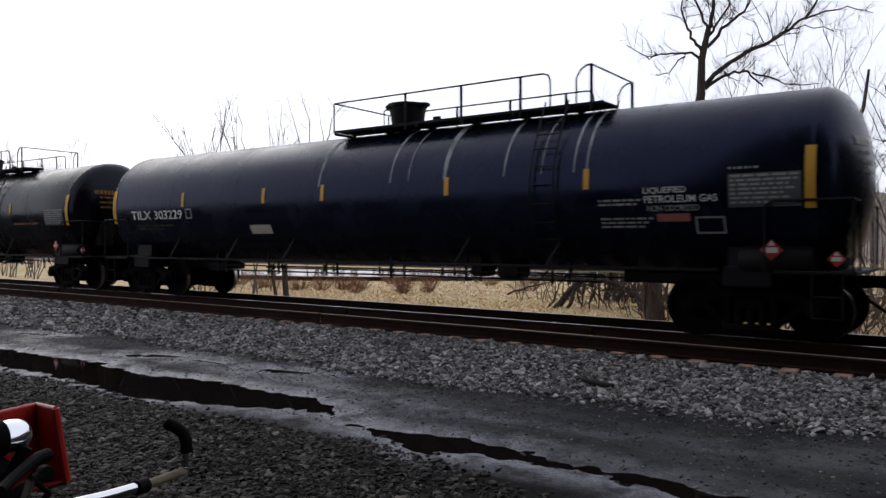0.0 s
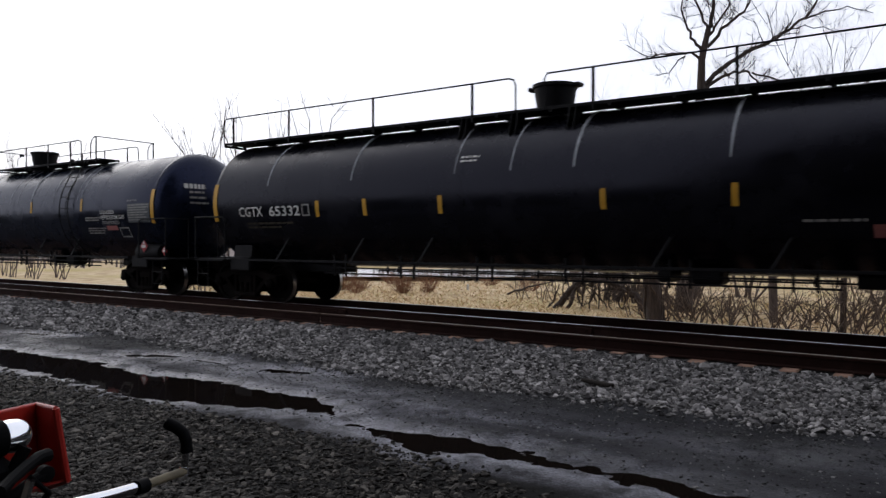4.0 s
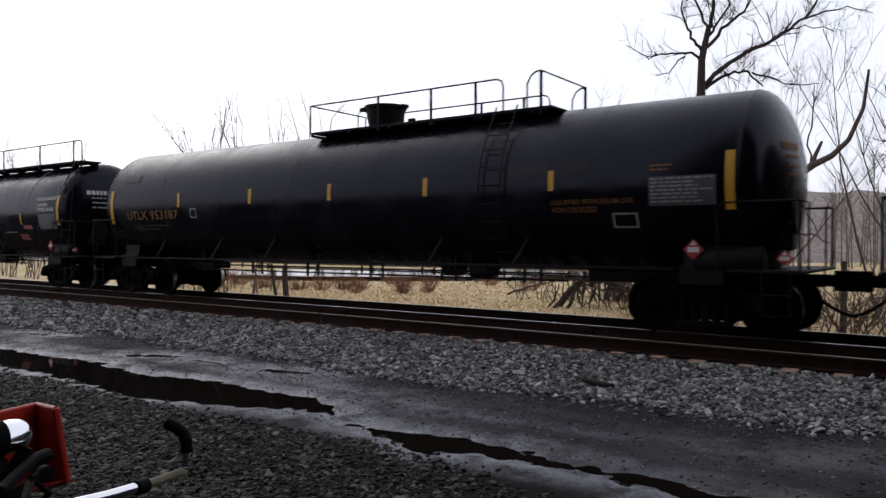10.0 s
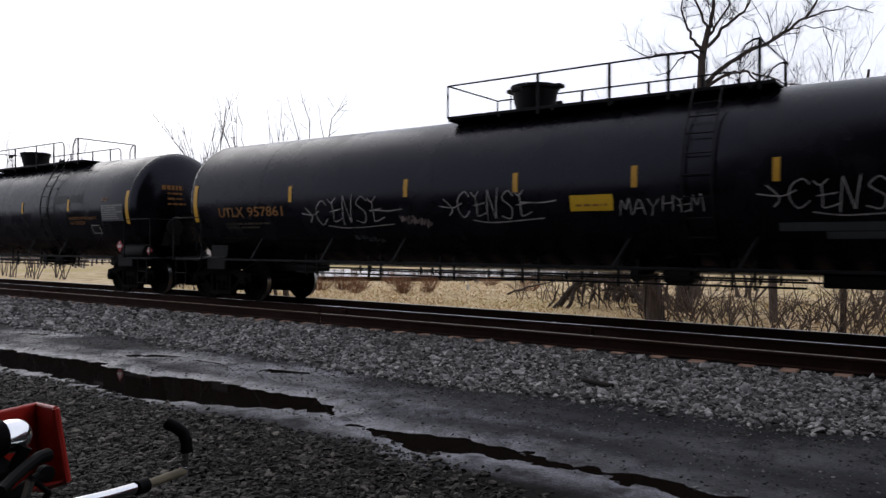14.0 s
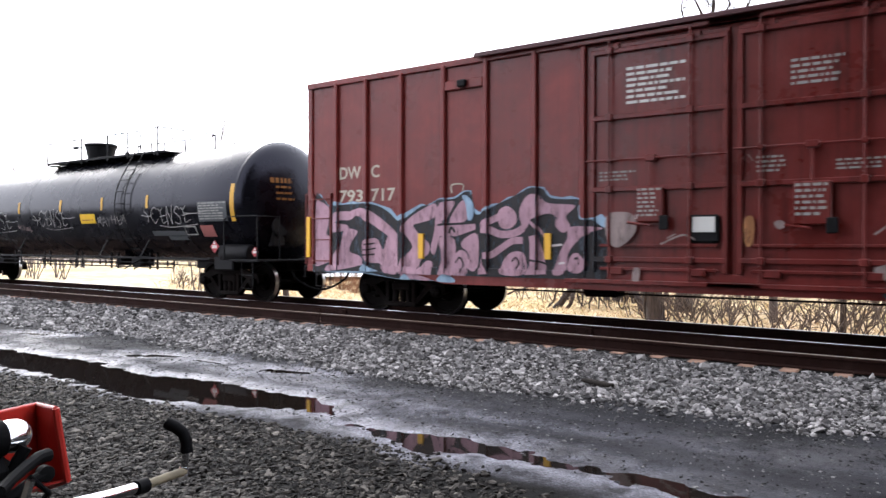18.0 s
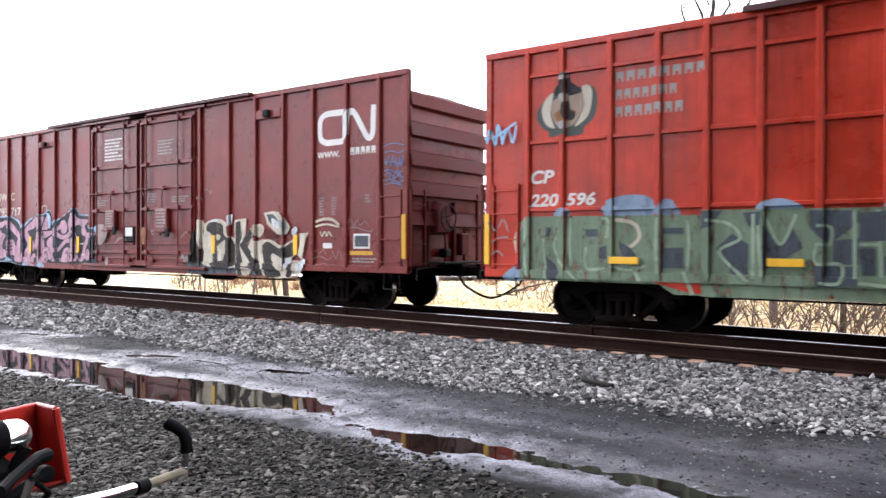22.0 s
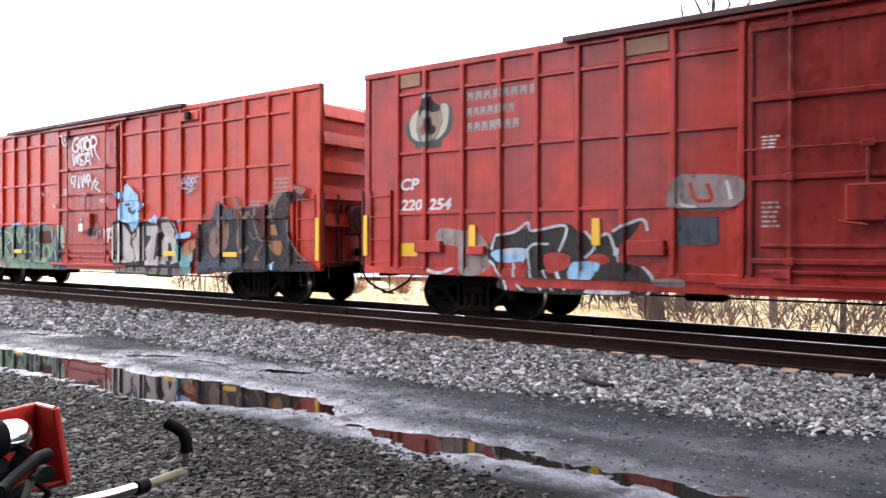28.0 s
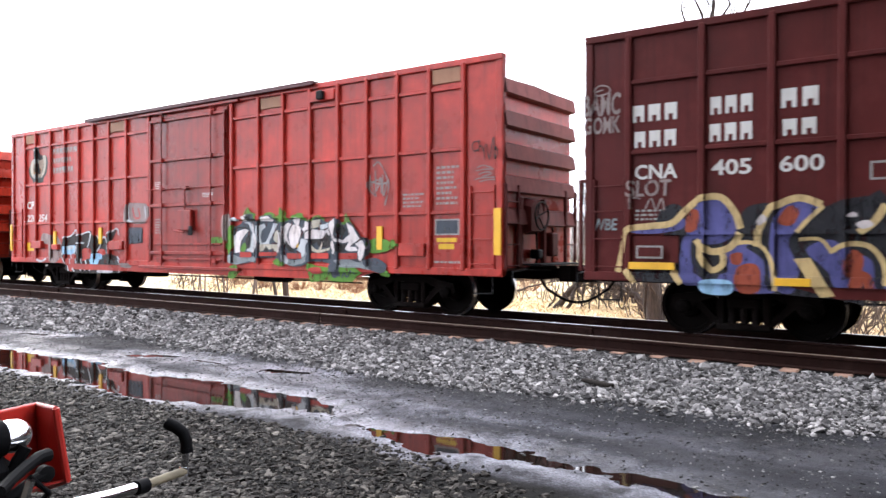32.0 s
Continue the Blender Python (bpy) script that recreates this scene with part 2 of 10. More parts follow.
def wet_depth(x, y):
    """Above zero inside a puddle, in metres from its edge."""
    best = np.full(np.shape(x), -9.0)
    for line in PUDDLES:
        for (x0, y0, w0), (x1, y1, w1) in zip(line, line[1:]):
            dx, dy = x1 - x0, y1 - y0
            t = np.clip(((x - x0) * dx + (y - y0) * dy) / (dx * dx + dy * dy), 0, 1)
            d = np.hypot(x - x0 - t * dx, y - y0 - t * dy)
            best = np.maximum(best, w0 + (w1 - w0) * t - d)
    return best + (0.12 * fbm(x, y, 1.5, 3, 5) + 0.12 * fbm(x, y, 6.0, 5, 2) + 0.09 * fbm(x, y, 13.0, 7, 2)) * np.clip(1 + best, 0.2, 1)


def toe(x):
    return 8.15 + 0.28 * np.sin(x * 0.45 + 1.0) + 0.16 * np.sin(x * 1.3)


def ground_z(x, y):
    d = wet_depth(x, y)
    road = WATER_Z + np.clip(-d * 0.14, -0.05, 0.028) + 0.010 * fbm(x, y, 0.6, 11, 3) * np.clip(-d * 2, 0, 1)
    # wheel tracks along the road and the rougher strip beside the camera
    road = road + 0.010 * np.sin((y - 6.9) * 4.2) * np.clip(1 - abs(y - 7.0) / 1.2, 0, 1) * np.clip(-d * 2, 0, 1)
    road = road + 0.05 * np.clip((4.9 - y) / 2.0, 0, 1) + 0.012 * fbm(x, y, 2.5, 21, 3) * np.clip((5.2 - y), 0, 1)
    up = np.clip((y - toe(x)) / 2.6, 0, 1)
    bed = -0.36 + 0.06 * up * up * (3 - 2 * up) + 0.02 * np.clip((y - toe(x)) * 3, 0, 1)
    bed = bed + np.where(x < -1, 0.095 * (1 - np.exp(np.minimum(x + 1, 0) / 9)), 0) * np.clip((y - 8.6) / 2, 0, 1)
    z = np.where(y > toe(x) - 0.05, np.maximum(bed, road), road)
    down = np.clip((y - 15.6) / 5.0, 0, 1)
    field = -0.22 - 0.85 * down * down * (3 - 2 * down) + 0.25 * fbm(x, y, 0.09, 31, 3) * np.clip((y - 18) / 10, 0, 1)
    field = field - 0.6 * np.exp(-(((x + 38.5) * 0.815 + (y - 51.5) * 0.579) / 21) ** 2 - (((y - 51.5) * 0.815 - (x + 38.5) * 0.579) / 11) ** 2)
    z = np.where(y > 15.6, field, z)
    return z


def axis_steps(lo, hi, step, far_lo, far_hi, grow=1.25):
    mid = list(np.arange(lo, hi + step / 2, step))
    left, right, s, q = [], [], step, lo
    while q > far_lo:
        s *= grow
        q -= s
        left.append(q)
    s, q = step, hi
    while q < far_hi:
        s *= grow
        q += s
        right.append(q)
    return np.array(left[::-1] + mid + right)


def material_ground():
    m, n, l, p = nodes_of("wet dirt, road and field")
    geo = n.new("ShaderNodeNewGeometry")
    pos = geo.outputs["Position"]
    att = n.new("ShaderNodeAttribute")
    att.attribute_name = "wet"
    fieldatt = n.new("ShaderNodeAttribute")
    fieldatt.attribute_name = "field"
    roadatt = n.new("ShaderNodeAttribute")
    roadatt.attribute_name = "road"
    siltsheenatt = n.new("ShaderNodeAttribute")
    siltsheenatt.attribute_name = "silt_sheen"
    coarse = tex_noise(n, l, pos, 1.7, 6, 0.7)
    grit = tex_noise(n, l, pos, 34.0, 5, 0.75)
    fine = tex_noise(n, l, pos, 120.0, 3, 0.7)
    dirt = ramp(n, l, grit, [(0.28, (0.0018, 0.0018, 0.0017)), (0.5, (0.0055, 0.0053, 0.005)), (0.72, (0.018, 0.0175, 0.0165))])
    dirt = mix_col(n, l, ramp(n, l, coarse, [(0.35, (0, 0, 0)), (0.7, (0.5, 0.5, 0.5))]), dirt, (0.011, 0.0105, 0.0105))
    smooth_road = ramp(n, l, coarse, [(0.3, (0.009, 0.009, 0.0099)), (0.6, (0.021, 0.021, 0.0245)), (0.8, (0.046, 0.046, 0.054))])
    smooth_road = mix_col(n, l, ramp(n, l, fine, [(0.45, (0, 0, 0)), (0.75, (0.5, 0.5, 0.5))]), smooth_road, (0.014, 0.014, 0.014))
    bedatt = n.new("ShaderNodeAttribute")
    bedatt.attribute_name = "bed"
    bed = ramp(n, l, grit, [(0.3, (0.008, 0.008, 0.008)), (0.6, (0.028, 0.027, 0.026))])
    dirt = mix_col(n, l, bedatt.outputs["Fac"], dirt, bed)
    col = mix_col(n, l, roadatt.outputs["Fac"], dirt, smooth_road)
    # Pale speckle: grey silt with the sky's sheen on wet mud put into the colour.
    silt_sheen = ramp(n, l, tex_noise(n, l, pos, 55.0, 4, 0.8), [(0.40, (0.02, 0.02, 0.024)), (0.48, (0.085, 0.085, 0.103)), (0.56, (0.22, 0.22, 0.265)), (0.66, (0.33, 0.33, 0.385))])
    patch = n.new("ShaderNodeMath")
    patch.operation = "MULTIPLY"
    l.new(siltsheenatt.outputs["Fac"], patch.inputs[0])
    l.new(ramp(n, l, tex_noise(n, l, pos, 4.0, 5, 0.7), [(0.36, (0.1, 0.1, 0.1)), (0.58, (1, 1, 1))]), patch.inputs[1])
    col = mix_col(n, l, patch.outputs[0], col, silt_sheen)
    straw = ramp(n, l, tex_noise(n, l, pos, 0.9, 6, 0.7), [(0.3, (0.25, 0.178, 0.105)), (0.5, (0.47, 0.355, 0.215)), (0.7, (0.64, 0.52, 0.37))])
    green = ramp(n, l, tex_noise(n, l, pos, 0.12, 4, 0.6), [(0.45, (0, 0, 0)), (0.7, (0.6, 0.6, 0.6))])
    straw = mix_col(n, l, green, straw, (0.36, 0.31, 0.10))
    col = mix_col(n, l, fieldatt.outputs["Fac"], col, straw)
    l.new(col, p.inputs["Base Color"])
    sheen = n.new("ShaderNodeMath")
    sheen.operation = "MULTIPLY"
    l.new(att.outputs["Fac"], sheen.inputs[0])
    l.new(ramp(n, l, coarse, [(0.36, (0.35, 0.35, 0.35)), (0.56, (1, 1, 1))]), sheen.inputs[1])
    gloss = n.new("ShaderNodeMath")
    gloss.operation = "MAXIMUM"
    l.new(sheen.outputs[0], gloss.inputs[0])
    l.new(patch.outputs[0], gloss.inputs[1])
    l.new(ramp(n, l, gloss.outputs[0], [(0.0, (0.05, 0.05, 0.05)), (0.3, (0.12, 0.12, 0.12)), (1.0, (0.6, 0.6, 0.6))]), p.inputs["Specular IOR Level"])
    l.new(ramp(n, l, sheen.outputs[0], [(0.0, (0.8, 0.8, 0.8)), (0.35, (0.5, 0.5, 0.5)), (0.8, (0.3, 0.3, 0.3))]), p.inputs["Roughness"])
    bmp = n.new("ShaderNodeBump")
    bmp.inputs["Distance"].default_value = 0.02
    l.new(ramp(n, l, sheen.outputs[0], [(0.0, (0.55, 0.55, 0.55)), (0.7, (0.35, 0.35, 0.35))]), bmp.inputs["Strength"])
    l.new(grit, bmp.inputs["Height"])
    l.new(bmp.outputs[0], p.inputs["Normal"])
    return m


def build_ground():
    xs = axis_steps(-22.0, 2.2, 0.06, -2600, 2600, 1.22)
    ys = axis_steps(2.2, 9.2, 0.045, -2600, 3000, 1.2)
    X, Y = np.meshgrid(xs, ys)
    Z = ground_z(X, Y)
    nx, ny = len(xs), len(ys)
    co = np.stack([X, Y, Z], -1).reshape(-1, 3)
    idx = np.arange(nx * ny).reshape(ny, nx)
    faces = np.stack([idx[:-1, :-1], idx[:-1, 1:], idx[1:, 1:], idx[1:, :-1]], -1).reshape(-1, 4)
    me = bpy.data.meshes.new("ground")
    me.from_pydata(co.tolist(), [], faces.tolist())
    d = wet_depth(X, Y)
    damp = np.clip(1 + d / 0.55, 0, 1) * (0.75 + 0.35 * fbm(X, Y, 2.2, 51, 3))
    damp = np.maximum(damp, 0.62 * np.clip(1 - abs(Y - 6.9) / 1.4, 0, 1) * np.clip(0.55 + 0.9 * fbm(X, Y * 2.2, 0.7, 57, 4), 0, 1))
    field = np.clip((Y - 15.4) / 1.2 + 0.4 * fbm(X, Y, 0.8, 61, 3), 0, 1)
    road = np.clip((Y - 5.25) / 0.5 + 0.6 * fbm(X, Y, 1.5, 71, 3), 0, 1) * np.clip((toe(X) - Y + 0.2) / 0.3, 0, 1)
    # Mask of the painted sheen round the puddles and along the wheel tracks.
    silt_sheen = np.clip(1.15 + d / (0.55 + 0.3 * fbm(X, Y, 0.9, 91, 3)), 0, 1) * (Y > 4.2)
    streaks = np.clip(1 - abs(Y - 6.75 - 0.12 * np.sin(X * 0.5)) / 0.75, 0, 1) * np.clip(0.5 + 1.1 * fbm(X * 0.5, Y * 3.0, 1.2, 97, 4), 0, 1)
    # The painted sheen weakens towards the right end of the road.
    silt_sheen = silt_sheen * np.where(Y > 5.6, np.clip((-1.0 - X) / 3.5, 0.12, 1), 1)
    silt_sheen = np.maximum(silt_sheen, 0.8 * streaks * np.clip((0.5 - X) / 6, 0.25, 1))
    for key, val in (("bed", np.clip((Y - toe(X)) * 4, 0, 1) * np.clip((11.6 - Y) * 3, 0, 1)), ("silt_sheen", silt_sheen), ("wet", damp), ("field", field), ("road", road)):
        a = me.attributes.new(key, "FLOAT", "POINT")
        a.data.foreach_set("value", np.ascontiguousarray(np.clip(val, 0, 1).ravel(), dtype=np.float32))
    me.polygons.foreach_set("use_smooth", [True] * len(me.polygons))
    me.materials.append(material_ground())
    tagged(new("ground", me), "wet dark gravel road, ballast bed and dry grass field", "ground", kind="structure")


def material_water():
    m, n, l, p = nodes_of("still muddy puddle water")
    p.inputs["Base Color"].default_value = (0.007, 0.005, 0.004, 1)
    p.inputs["Roughness"].default_value = 0.03
    p.inputs["IOR"].default_value = 1.33
    p.inputs["Specular IOR Level"].default_value = 0.75
    geo = n.new("ShaderNodeNewGeometry")
    bump(n, l, p, tex_noise(n, l, geo.outputs["Position"], 7.0, 3, 0.5), 0.03, 0.01)
    return m


def build_puddles():
    water = material_water()
    for line in PUDDLES:
        mb = Mesh()
        for (x0, y0, w0), (x1, y1, w1) in zip(line, line[1:]):
            a = 0.32
            mb.add([(x0, y0 - w0 - a, WATER_Z), (x1, y1 - w1 - a, WATER_Z), (x1, y1 + w1 + a, WATER_Z), (x0, y0 + w0 + a, WATER_Z)], [(0, 1, 2, 3)])
        for (ex, ey, ew), o in ((line[0], -0.35), (line[-1], 0.35)):
            q = sorted((ex, ex + o))
            mb.add([(q[0], ey - ew - 0.3, WATER_Z), (q[1], ey - ew - 0.3, WATER_Z), (q[1], ey + ew + 0.3, WATER_Z), (q[0], ey + ew + 0.3, WATER_Z)], [(0, 1, 2, 3)])
        ob = new("puddle", mb.data("puddle", water, False))
        tagged(ob, "shallow dark rain puddle on the gravel road", "puddle", "puddles on the road", kind="structure")


build_ground()
build_puddles()


# ======== loose stone ========
def material_stone(name, lo, mid, hi, rough, soiled=0.0):
    m, n, l, p = nodes_of(name)
    geo = n.new("ShaderNodeNewGeometry")
    col = ramp(n, l, geo.outputs["Random Per Island"], [(0.0, lo), (0.25, tuple(0.7 * a + 0.3 * b for a, b in zip(lo, mid))), (0.55, mid), (0.84, tuple(0.6 * a + 0.4 * b for a, b in zip(mid, hi))), (1.0, hi)])
    g = tex_noise(n, l, geo.outputs["Position"], 60.0, 4, 0.7)
    col = mix_col(n, l, ramp(n, l, g, [(0.4, (0, 0, 0)), (0.75, (0.35, 0.35, 0.35))]), col, lo)
    soil = tex_noise(n, l, geo.outputs["Position"], 2.6, 5, 0.7)
    col = mix_col(n, l, ramp(n, l, soil, [(0.42, (soiled, soiled, soiled)), (0.58, (0, 0, 0))]), col, tuple(0.6 * a + 0.4 * b for a, b in zip(lo, mid)))
    l.new(col, p.inputs["Base Color"])
    p.inputs["Roughness"].default_value = rough
    p.inputs["Specular IOR Level"].default_value = 0.08
    bump(n, l, p, g, 0.3, 0.006)
    return m


def stones(name, label, pts, sizes, mat, seed, sink=0.3, flat=0.75):
    """Broken stones at points, each a crooked little polyhedron."""
    rng = np.random.default_rng(seed)
    t = (1 + 5 ** 0.5) / 2
    base = np.array([(-1, t, 0), (1, t, 0), (-1, -t, 0), (1, -t, 0), (0, -1, t), (0, 1, t), (0, -1, -t), (0, 1, -t), (t, 0, -1), (t, 0, 1), (-t, 0, -1), (-t, 0, 1)]) / 1.9
    tri = np.array([(0, 11, 5), (0, 5, 1), (0, 1, 7), (0, 7, 10), (0, 10, 11), (1, 5, 9), (5, 11, 4), (11, 10, 2), (10, 7, 6), (7, 1, 8),
                    (3, 9, 4), (3, 4, 2), (3, 2, 6), (3, 6, 8), (3, 8, 9), (4, 9, 5), (2, 4, 11), (6, 2, 10), (8, 6, 7), (9, 8, 1)])
    n = len(pts)
    q = rng.normal(size=(n, 4))
    q /= np.linalg.norm(q, axis=1)[:, None]
    w, x, y, z = q.T
    R = np.stack([1 - 2 * (y * y + z * z), 2 * (x * y - z * w), 2 * (x * z + y * w), 2 * (x * y + z * w), 1 - 2 * (x * x + z * z), 2 * (y * z - x * w),
                  2 * (x * z - y * w), 2 * (y * z + x * w), 1 - 2 * (x * x + y * y)], -1).reshape(n, 3, 3)
    shape = base[None] * (1 + rng.uniform(-0.42, 0.42, (n, 12, 1))) * rng.uniform(0.5, 1.4, (n, 1, 3))
    v = np.einsum("nij,nkj->nki", R, shape) * (sizes / 2)[:, None, None]
    v[:, :, 2] *= flat
    v += pts[:, None, :] + np.array([0, 0, 1]) * (sizes * (0.5 - sink))[:, None, None] * 0.6
    f = tri[None] + (np.arange(n) * 12)[:, None, None]
    me = bpy.data.meshes.new(name)
    me.vertices.add(n * 12)
    me.vertices.foreach_set("co", v.ravel())
    me.loops.add(n * 60)
    me.loops.foreach_set("vertex_index", f.ravel().astype(np.int32))
    me.polygons.add(n * 20)
    me.polygons.foreach_set("loop_start", np.arange(0, n * 60, 3, dtype=np.int32))
    me.polygons.foreach_set("use_smooth", np.zeros(n * 20, dtype=bool))
    me.update(calc_edges=True)
    me.materials.append(mat)
    tagged(new(name, me), label, "gravel", kind="stuff")


def scatter(n, x0, x1, y0, y1, seed, keep=None):
    rng = np.random.default_rng(seed)
    x, y = rng.uniform(x0, x1, n), rng.uniform(y0, y1, n)
    if keep is not None:
        k = keep(x, y, rng)
        x, y = x[k], y[k]
    return np.stack([x, y, ground_z(x, y)], -1)


def build_stone():
    ballast = material_stone("grey crushed ballast", (0.022, 0.0205, 0.0205), (0.135, 0.129, 0.129), (0.43, 0.41, 0.40), 0.5, 0.3)
    dark = material_stone("wet dark gravel", (0.0022, 0.0018, 0.0015), (0.0125, 0.0103, 0.0086), (0.15, 0.135, 0.118), 0.6, 0.5)

    road_grit = material_stone("grey road grit", (0.012, 0.012, 0.012), (0.034, 0.033, 0.034), (0.24, 0.235, 0.23), 0.6)

    def on_bed(x, y, rng):
        by_tie = abs((x + 2.71 + TIE_GAP / 2) % TIE_GAP - TIE_GAP / 2) < 0.15
        return (y > toe(x) - 0.1 + rng.exponential(0.17, len(x)) * rng.choice([-1, 1], len(x), p=[0.36, 0.64])) & (y < np.where(by_tie, 10.86, 11.02) + rng.normal(0, 0.03, len(x)))
    rng = np.random.default_rng(5)
    for x0, x1, n, s in ((-6, 2.5, 21000, 0.053), (-14, -6, 17000, 0.058), (-30, -14, 12000, 0.075), (-70, -30, 6000, 0.13)):
        p = scatter(n, x0, x1, 7.6, 11.2, 100 + int(x1), on_bed)
        stones("ballast", "grey crushed stone ballast beside the rail", p, s * rng.lognormal(0, 0.28, len(p)), ballast, 7 + int(-x0))

    def on_near(x, y, rng):
        edge = 5.05 + 0.3 * fbm(x, y, 0.9, 81, 3) - 0.2 * np.clip(x + 4, 0, 9)
        return (y < edge + rng.normal(0, 0.12, len(x))) & (wet_depth(x, y) < rng.normal(-0.01, 0.03, len(x)))
    for y0, y1, x0, x1, n, s in ((2.0, 3.6, -7.0, -1.0, 24000, 0.029), (3.6, 5.6, -12, -0.5, 28000, 0.033), (4.6, 5.6, -22, -12, 4500, 0.055), (-3.0, 2.0, -9.0, 3.0, 11000, 0.042), (2.0, 4.6, -1.0, 4.0, 5000, 0.036)):
        p = scatter(n, x0, x1, y0, y1, 300 + int(y0 * 10) + int(-x0), on_near)
        stones("gravel", "dark wet gravel at the road's edge", p, s * np.minimum(rng.lognormal(-0.12, 0.5, len(p)), 2.3), dark, 17 + abs(int(y0 * 10)), 0.35, 0.55)

    def on_road(x, y, rng):
        return (y < toe(x) + 0.1) & (wet_depth(x, y) < rng.normal(-0.02, 0.04, len(x))) & (rng.random(len(x)) < 0.4 + 0.75 * np.clip((y - toe(x) + 0.9), 0, 1))
    p = scatter(34000, -16, 1.5, 5.4, 8.4, 411, on_road)
    stones("grit", "scattered small stones on the wet road", p, 0.016 * np.minimum(rng.lognormal(0, 0.45, len(p)), 2.4), road_grit, 29, 0.4, 0.5)


build_stone()


# ======== track ========
def rail_z(x):
    """Height of the rail tops: the track rises gently away from the road crossing."""
    return 0.095 * (1 - math.exp((x + 1) / 9)) if x < -1 else 0.0


def sweep(mb, prof, y, xa, xb, step=4.0):
    """A rail profile drawn along the track."""
    n, k = max(1, round((xb - xa) / step)), len(prof)
    xs = [xa + (xb - xa) * i / n for i in range(n + 1)]
    mb.add([(q, y + a, b + rail_z(q)) for q in xs for a, b in prof],
           [(i * k + j, i * k + (j + 1) % k, (i + 1) * k + (j + 1) % k, (i + 1) * k + j) for i in range(n) for j in range(k)] + [tuple(range(k)), tuple(range(n * k, n * k + k))])


def build_track():
    rng = random.Random(4)
    tie_mat = worn_paint("weathered creosoted tie", (0.33, 0.20, 0.145), 0.85, 0.4, (0.08, 0.045, 0.03), 0.6, streak=3)
    shapes = []
    for k in range(4):
        mb = Mesh()
        mb.box(-0.115, 0.115, -1.96 + 0.045 * k, 1.29 - 0.015 * k, -0.18, 0, 0.012)
        shapes.append(mb.data("railway_tie", tie_mat))
    for i in range(-117, 18):
        x = -2.71 + TIE_GAP * i + rng.uniform(-0.03, 0.03)
        ob = new("railway_tie", shapes[rng.randrange(4)])
        ob.matrix_world = pose(x, TRACK_Y + rng.uniform(-0.06, 0.06), rail_z(x) - 0.263 + rng.uniform(-0.008, 0.003), 0, 0, rng.uniform(-1.2, 1.2))
        tagged(ob, "weathered brown wooden railway tie in the ballast", "railway tie", "ties under the rails")
    spare_prof = [(0.075, -0.262), (0.075, -0.25), (0.01, -0.23), (0.009, -0.115), (0.037, -0.1), (0.037, -0.072), (0.03, -0.062),
                  (-0.03, -0.062), (-0.037, -0.072), (-0.037, -0.1), (-0.009, -0.115), (-0.01, -0.23), (-0.075, -0.25), (-0.075, -0.262)]
    for k in range(-9, 2):
        spare = Mesh()
        sweep(spare, spare_prof, 11.27, k * 11.9 + 0.8 + 0.02, (k + 1) * 11.9 + 0.8 - 0.02)
        ob = tagged(new("spare_rail", spare.data("spare_rail", "rail_side")), "rusty spare rail standing on the tie ends", "rail", "spare rails beside the track")
        # Lighter brown strip that paints the highlight along the spare rail's top.
        worn = Mesh()
        sweep(worn, [(-0.033, -0.066), (0.029, -0.066), (0.029, -0.059), (-0.033, -0.059)], 11.27, k * 11.9 + 0.83, (k + 1) * 11.9 + 0.77)
        part("rail_top", worn, "rail_rust_glint", ob, "worn brown rail top, highlight in its colour")
    prof = [(-0.075, -0.260), (0.075, -0.260), (0.075, -0.240), (0.012, -0.215), (0.010, -0.050), (0.036, -0.036), (0.036, -0.006), (0.030, 0.0),
            (-0.030, 0.0), (-0.036, -0.006), (-0.036, -0.036), (-0.010, -0.050), (-0.012, -0.215), (-0.075, -0.240)]
    for side in (-1, 1):
        y = TRACK_Y + side * 0.7535
        mb = Mesh()
        xa, xb = -260.0, 60.0
        sweep(mb, prof, y, xa, xb)
        me = mb.data("rail", "rail_side")
        rail = new("rail", me)
        tagged(rail, "rusty steel rail with a polished running surface", "rail", "rails of the track")
        hb = Mesh()
        sweep(hb, [(-0.029, -0.004), (0.029, -0.004), (0.029, 0.0015), (-0.029, 0.0015)], y, xa, xb)
        part("running_surface", hb, "rail_head", rail, "bright polished rail head")
        for jx in (-11.6, -5.9, -23.5):
            jb = Mesh()
            jz = rail_z(jx)
            jb.box(jx - 0.45, jx + 0.45, y - 0.05, y - 0.012, jz - 0.2, jz - 0.045, 0.008)
            for b in (-0.35, -0.15, 0.15, 0.35):
                jb.lathe([(y - 0.075, 0.022), (y - 0.05, 0.022)], 6, "y", (jx + b, 0, jz - 0.1))
            part("joint_bar", jb, "rail_side", rail, "bolted joint bar")


build_track()


def scrap():
    z = float(ground_z(np.array([-3.85]), np.array([8.75]))[0])
    t = thing("wood_scrap", "dark splintered piece of wood lying on the ballast", "wood scrap", at=(-3.85, 8.75, z + 0.03), rz=-20)
    mb = Mesh()
    mb.box(-0.24, 0.22, -0.04, 0.045, 0, 0.05, 0.012)
    mb.box(-0.3, -0.2, -0.02, 0.03, 0.005, 0.035, 0.01)
    part("board", mb, "bark_dark", t)


M["bark_dark"] = simple("dark wet wood", (0.012, 0.009, 0.007), 0.8, 0.0, 0.4, spec=0.2)
scrap()


# ======== the train ========
def travel(t):
    """How far the train has rolled towards -x, nought at 16 s."""
    u = (t - 16) / 16
    return 3.75709 * (t - 16) - 2.26868 * u ** 2 - 0.17386 * u ** 3 + 0.83347 * u ** 4 - 0.04423 * u ** 5 + 0.03365 * u ** 6


WHEEL_R = 0.457
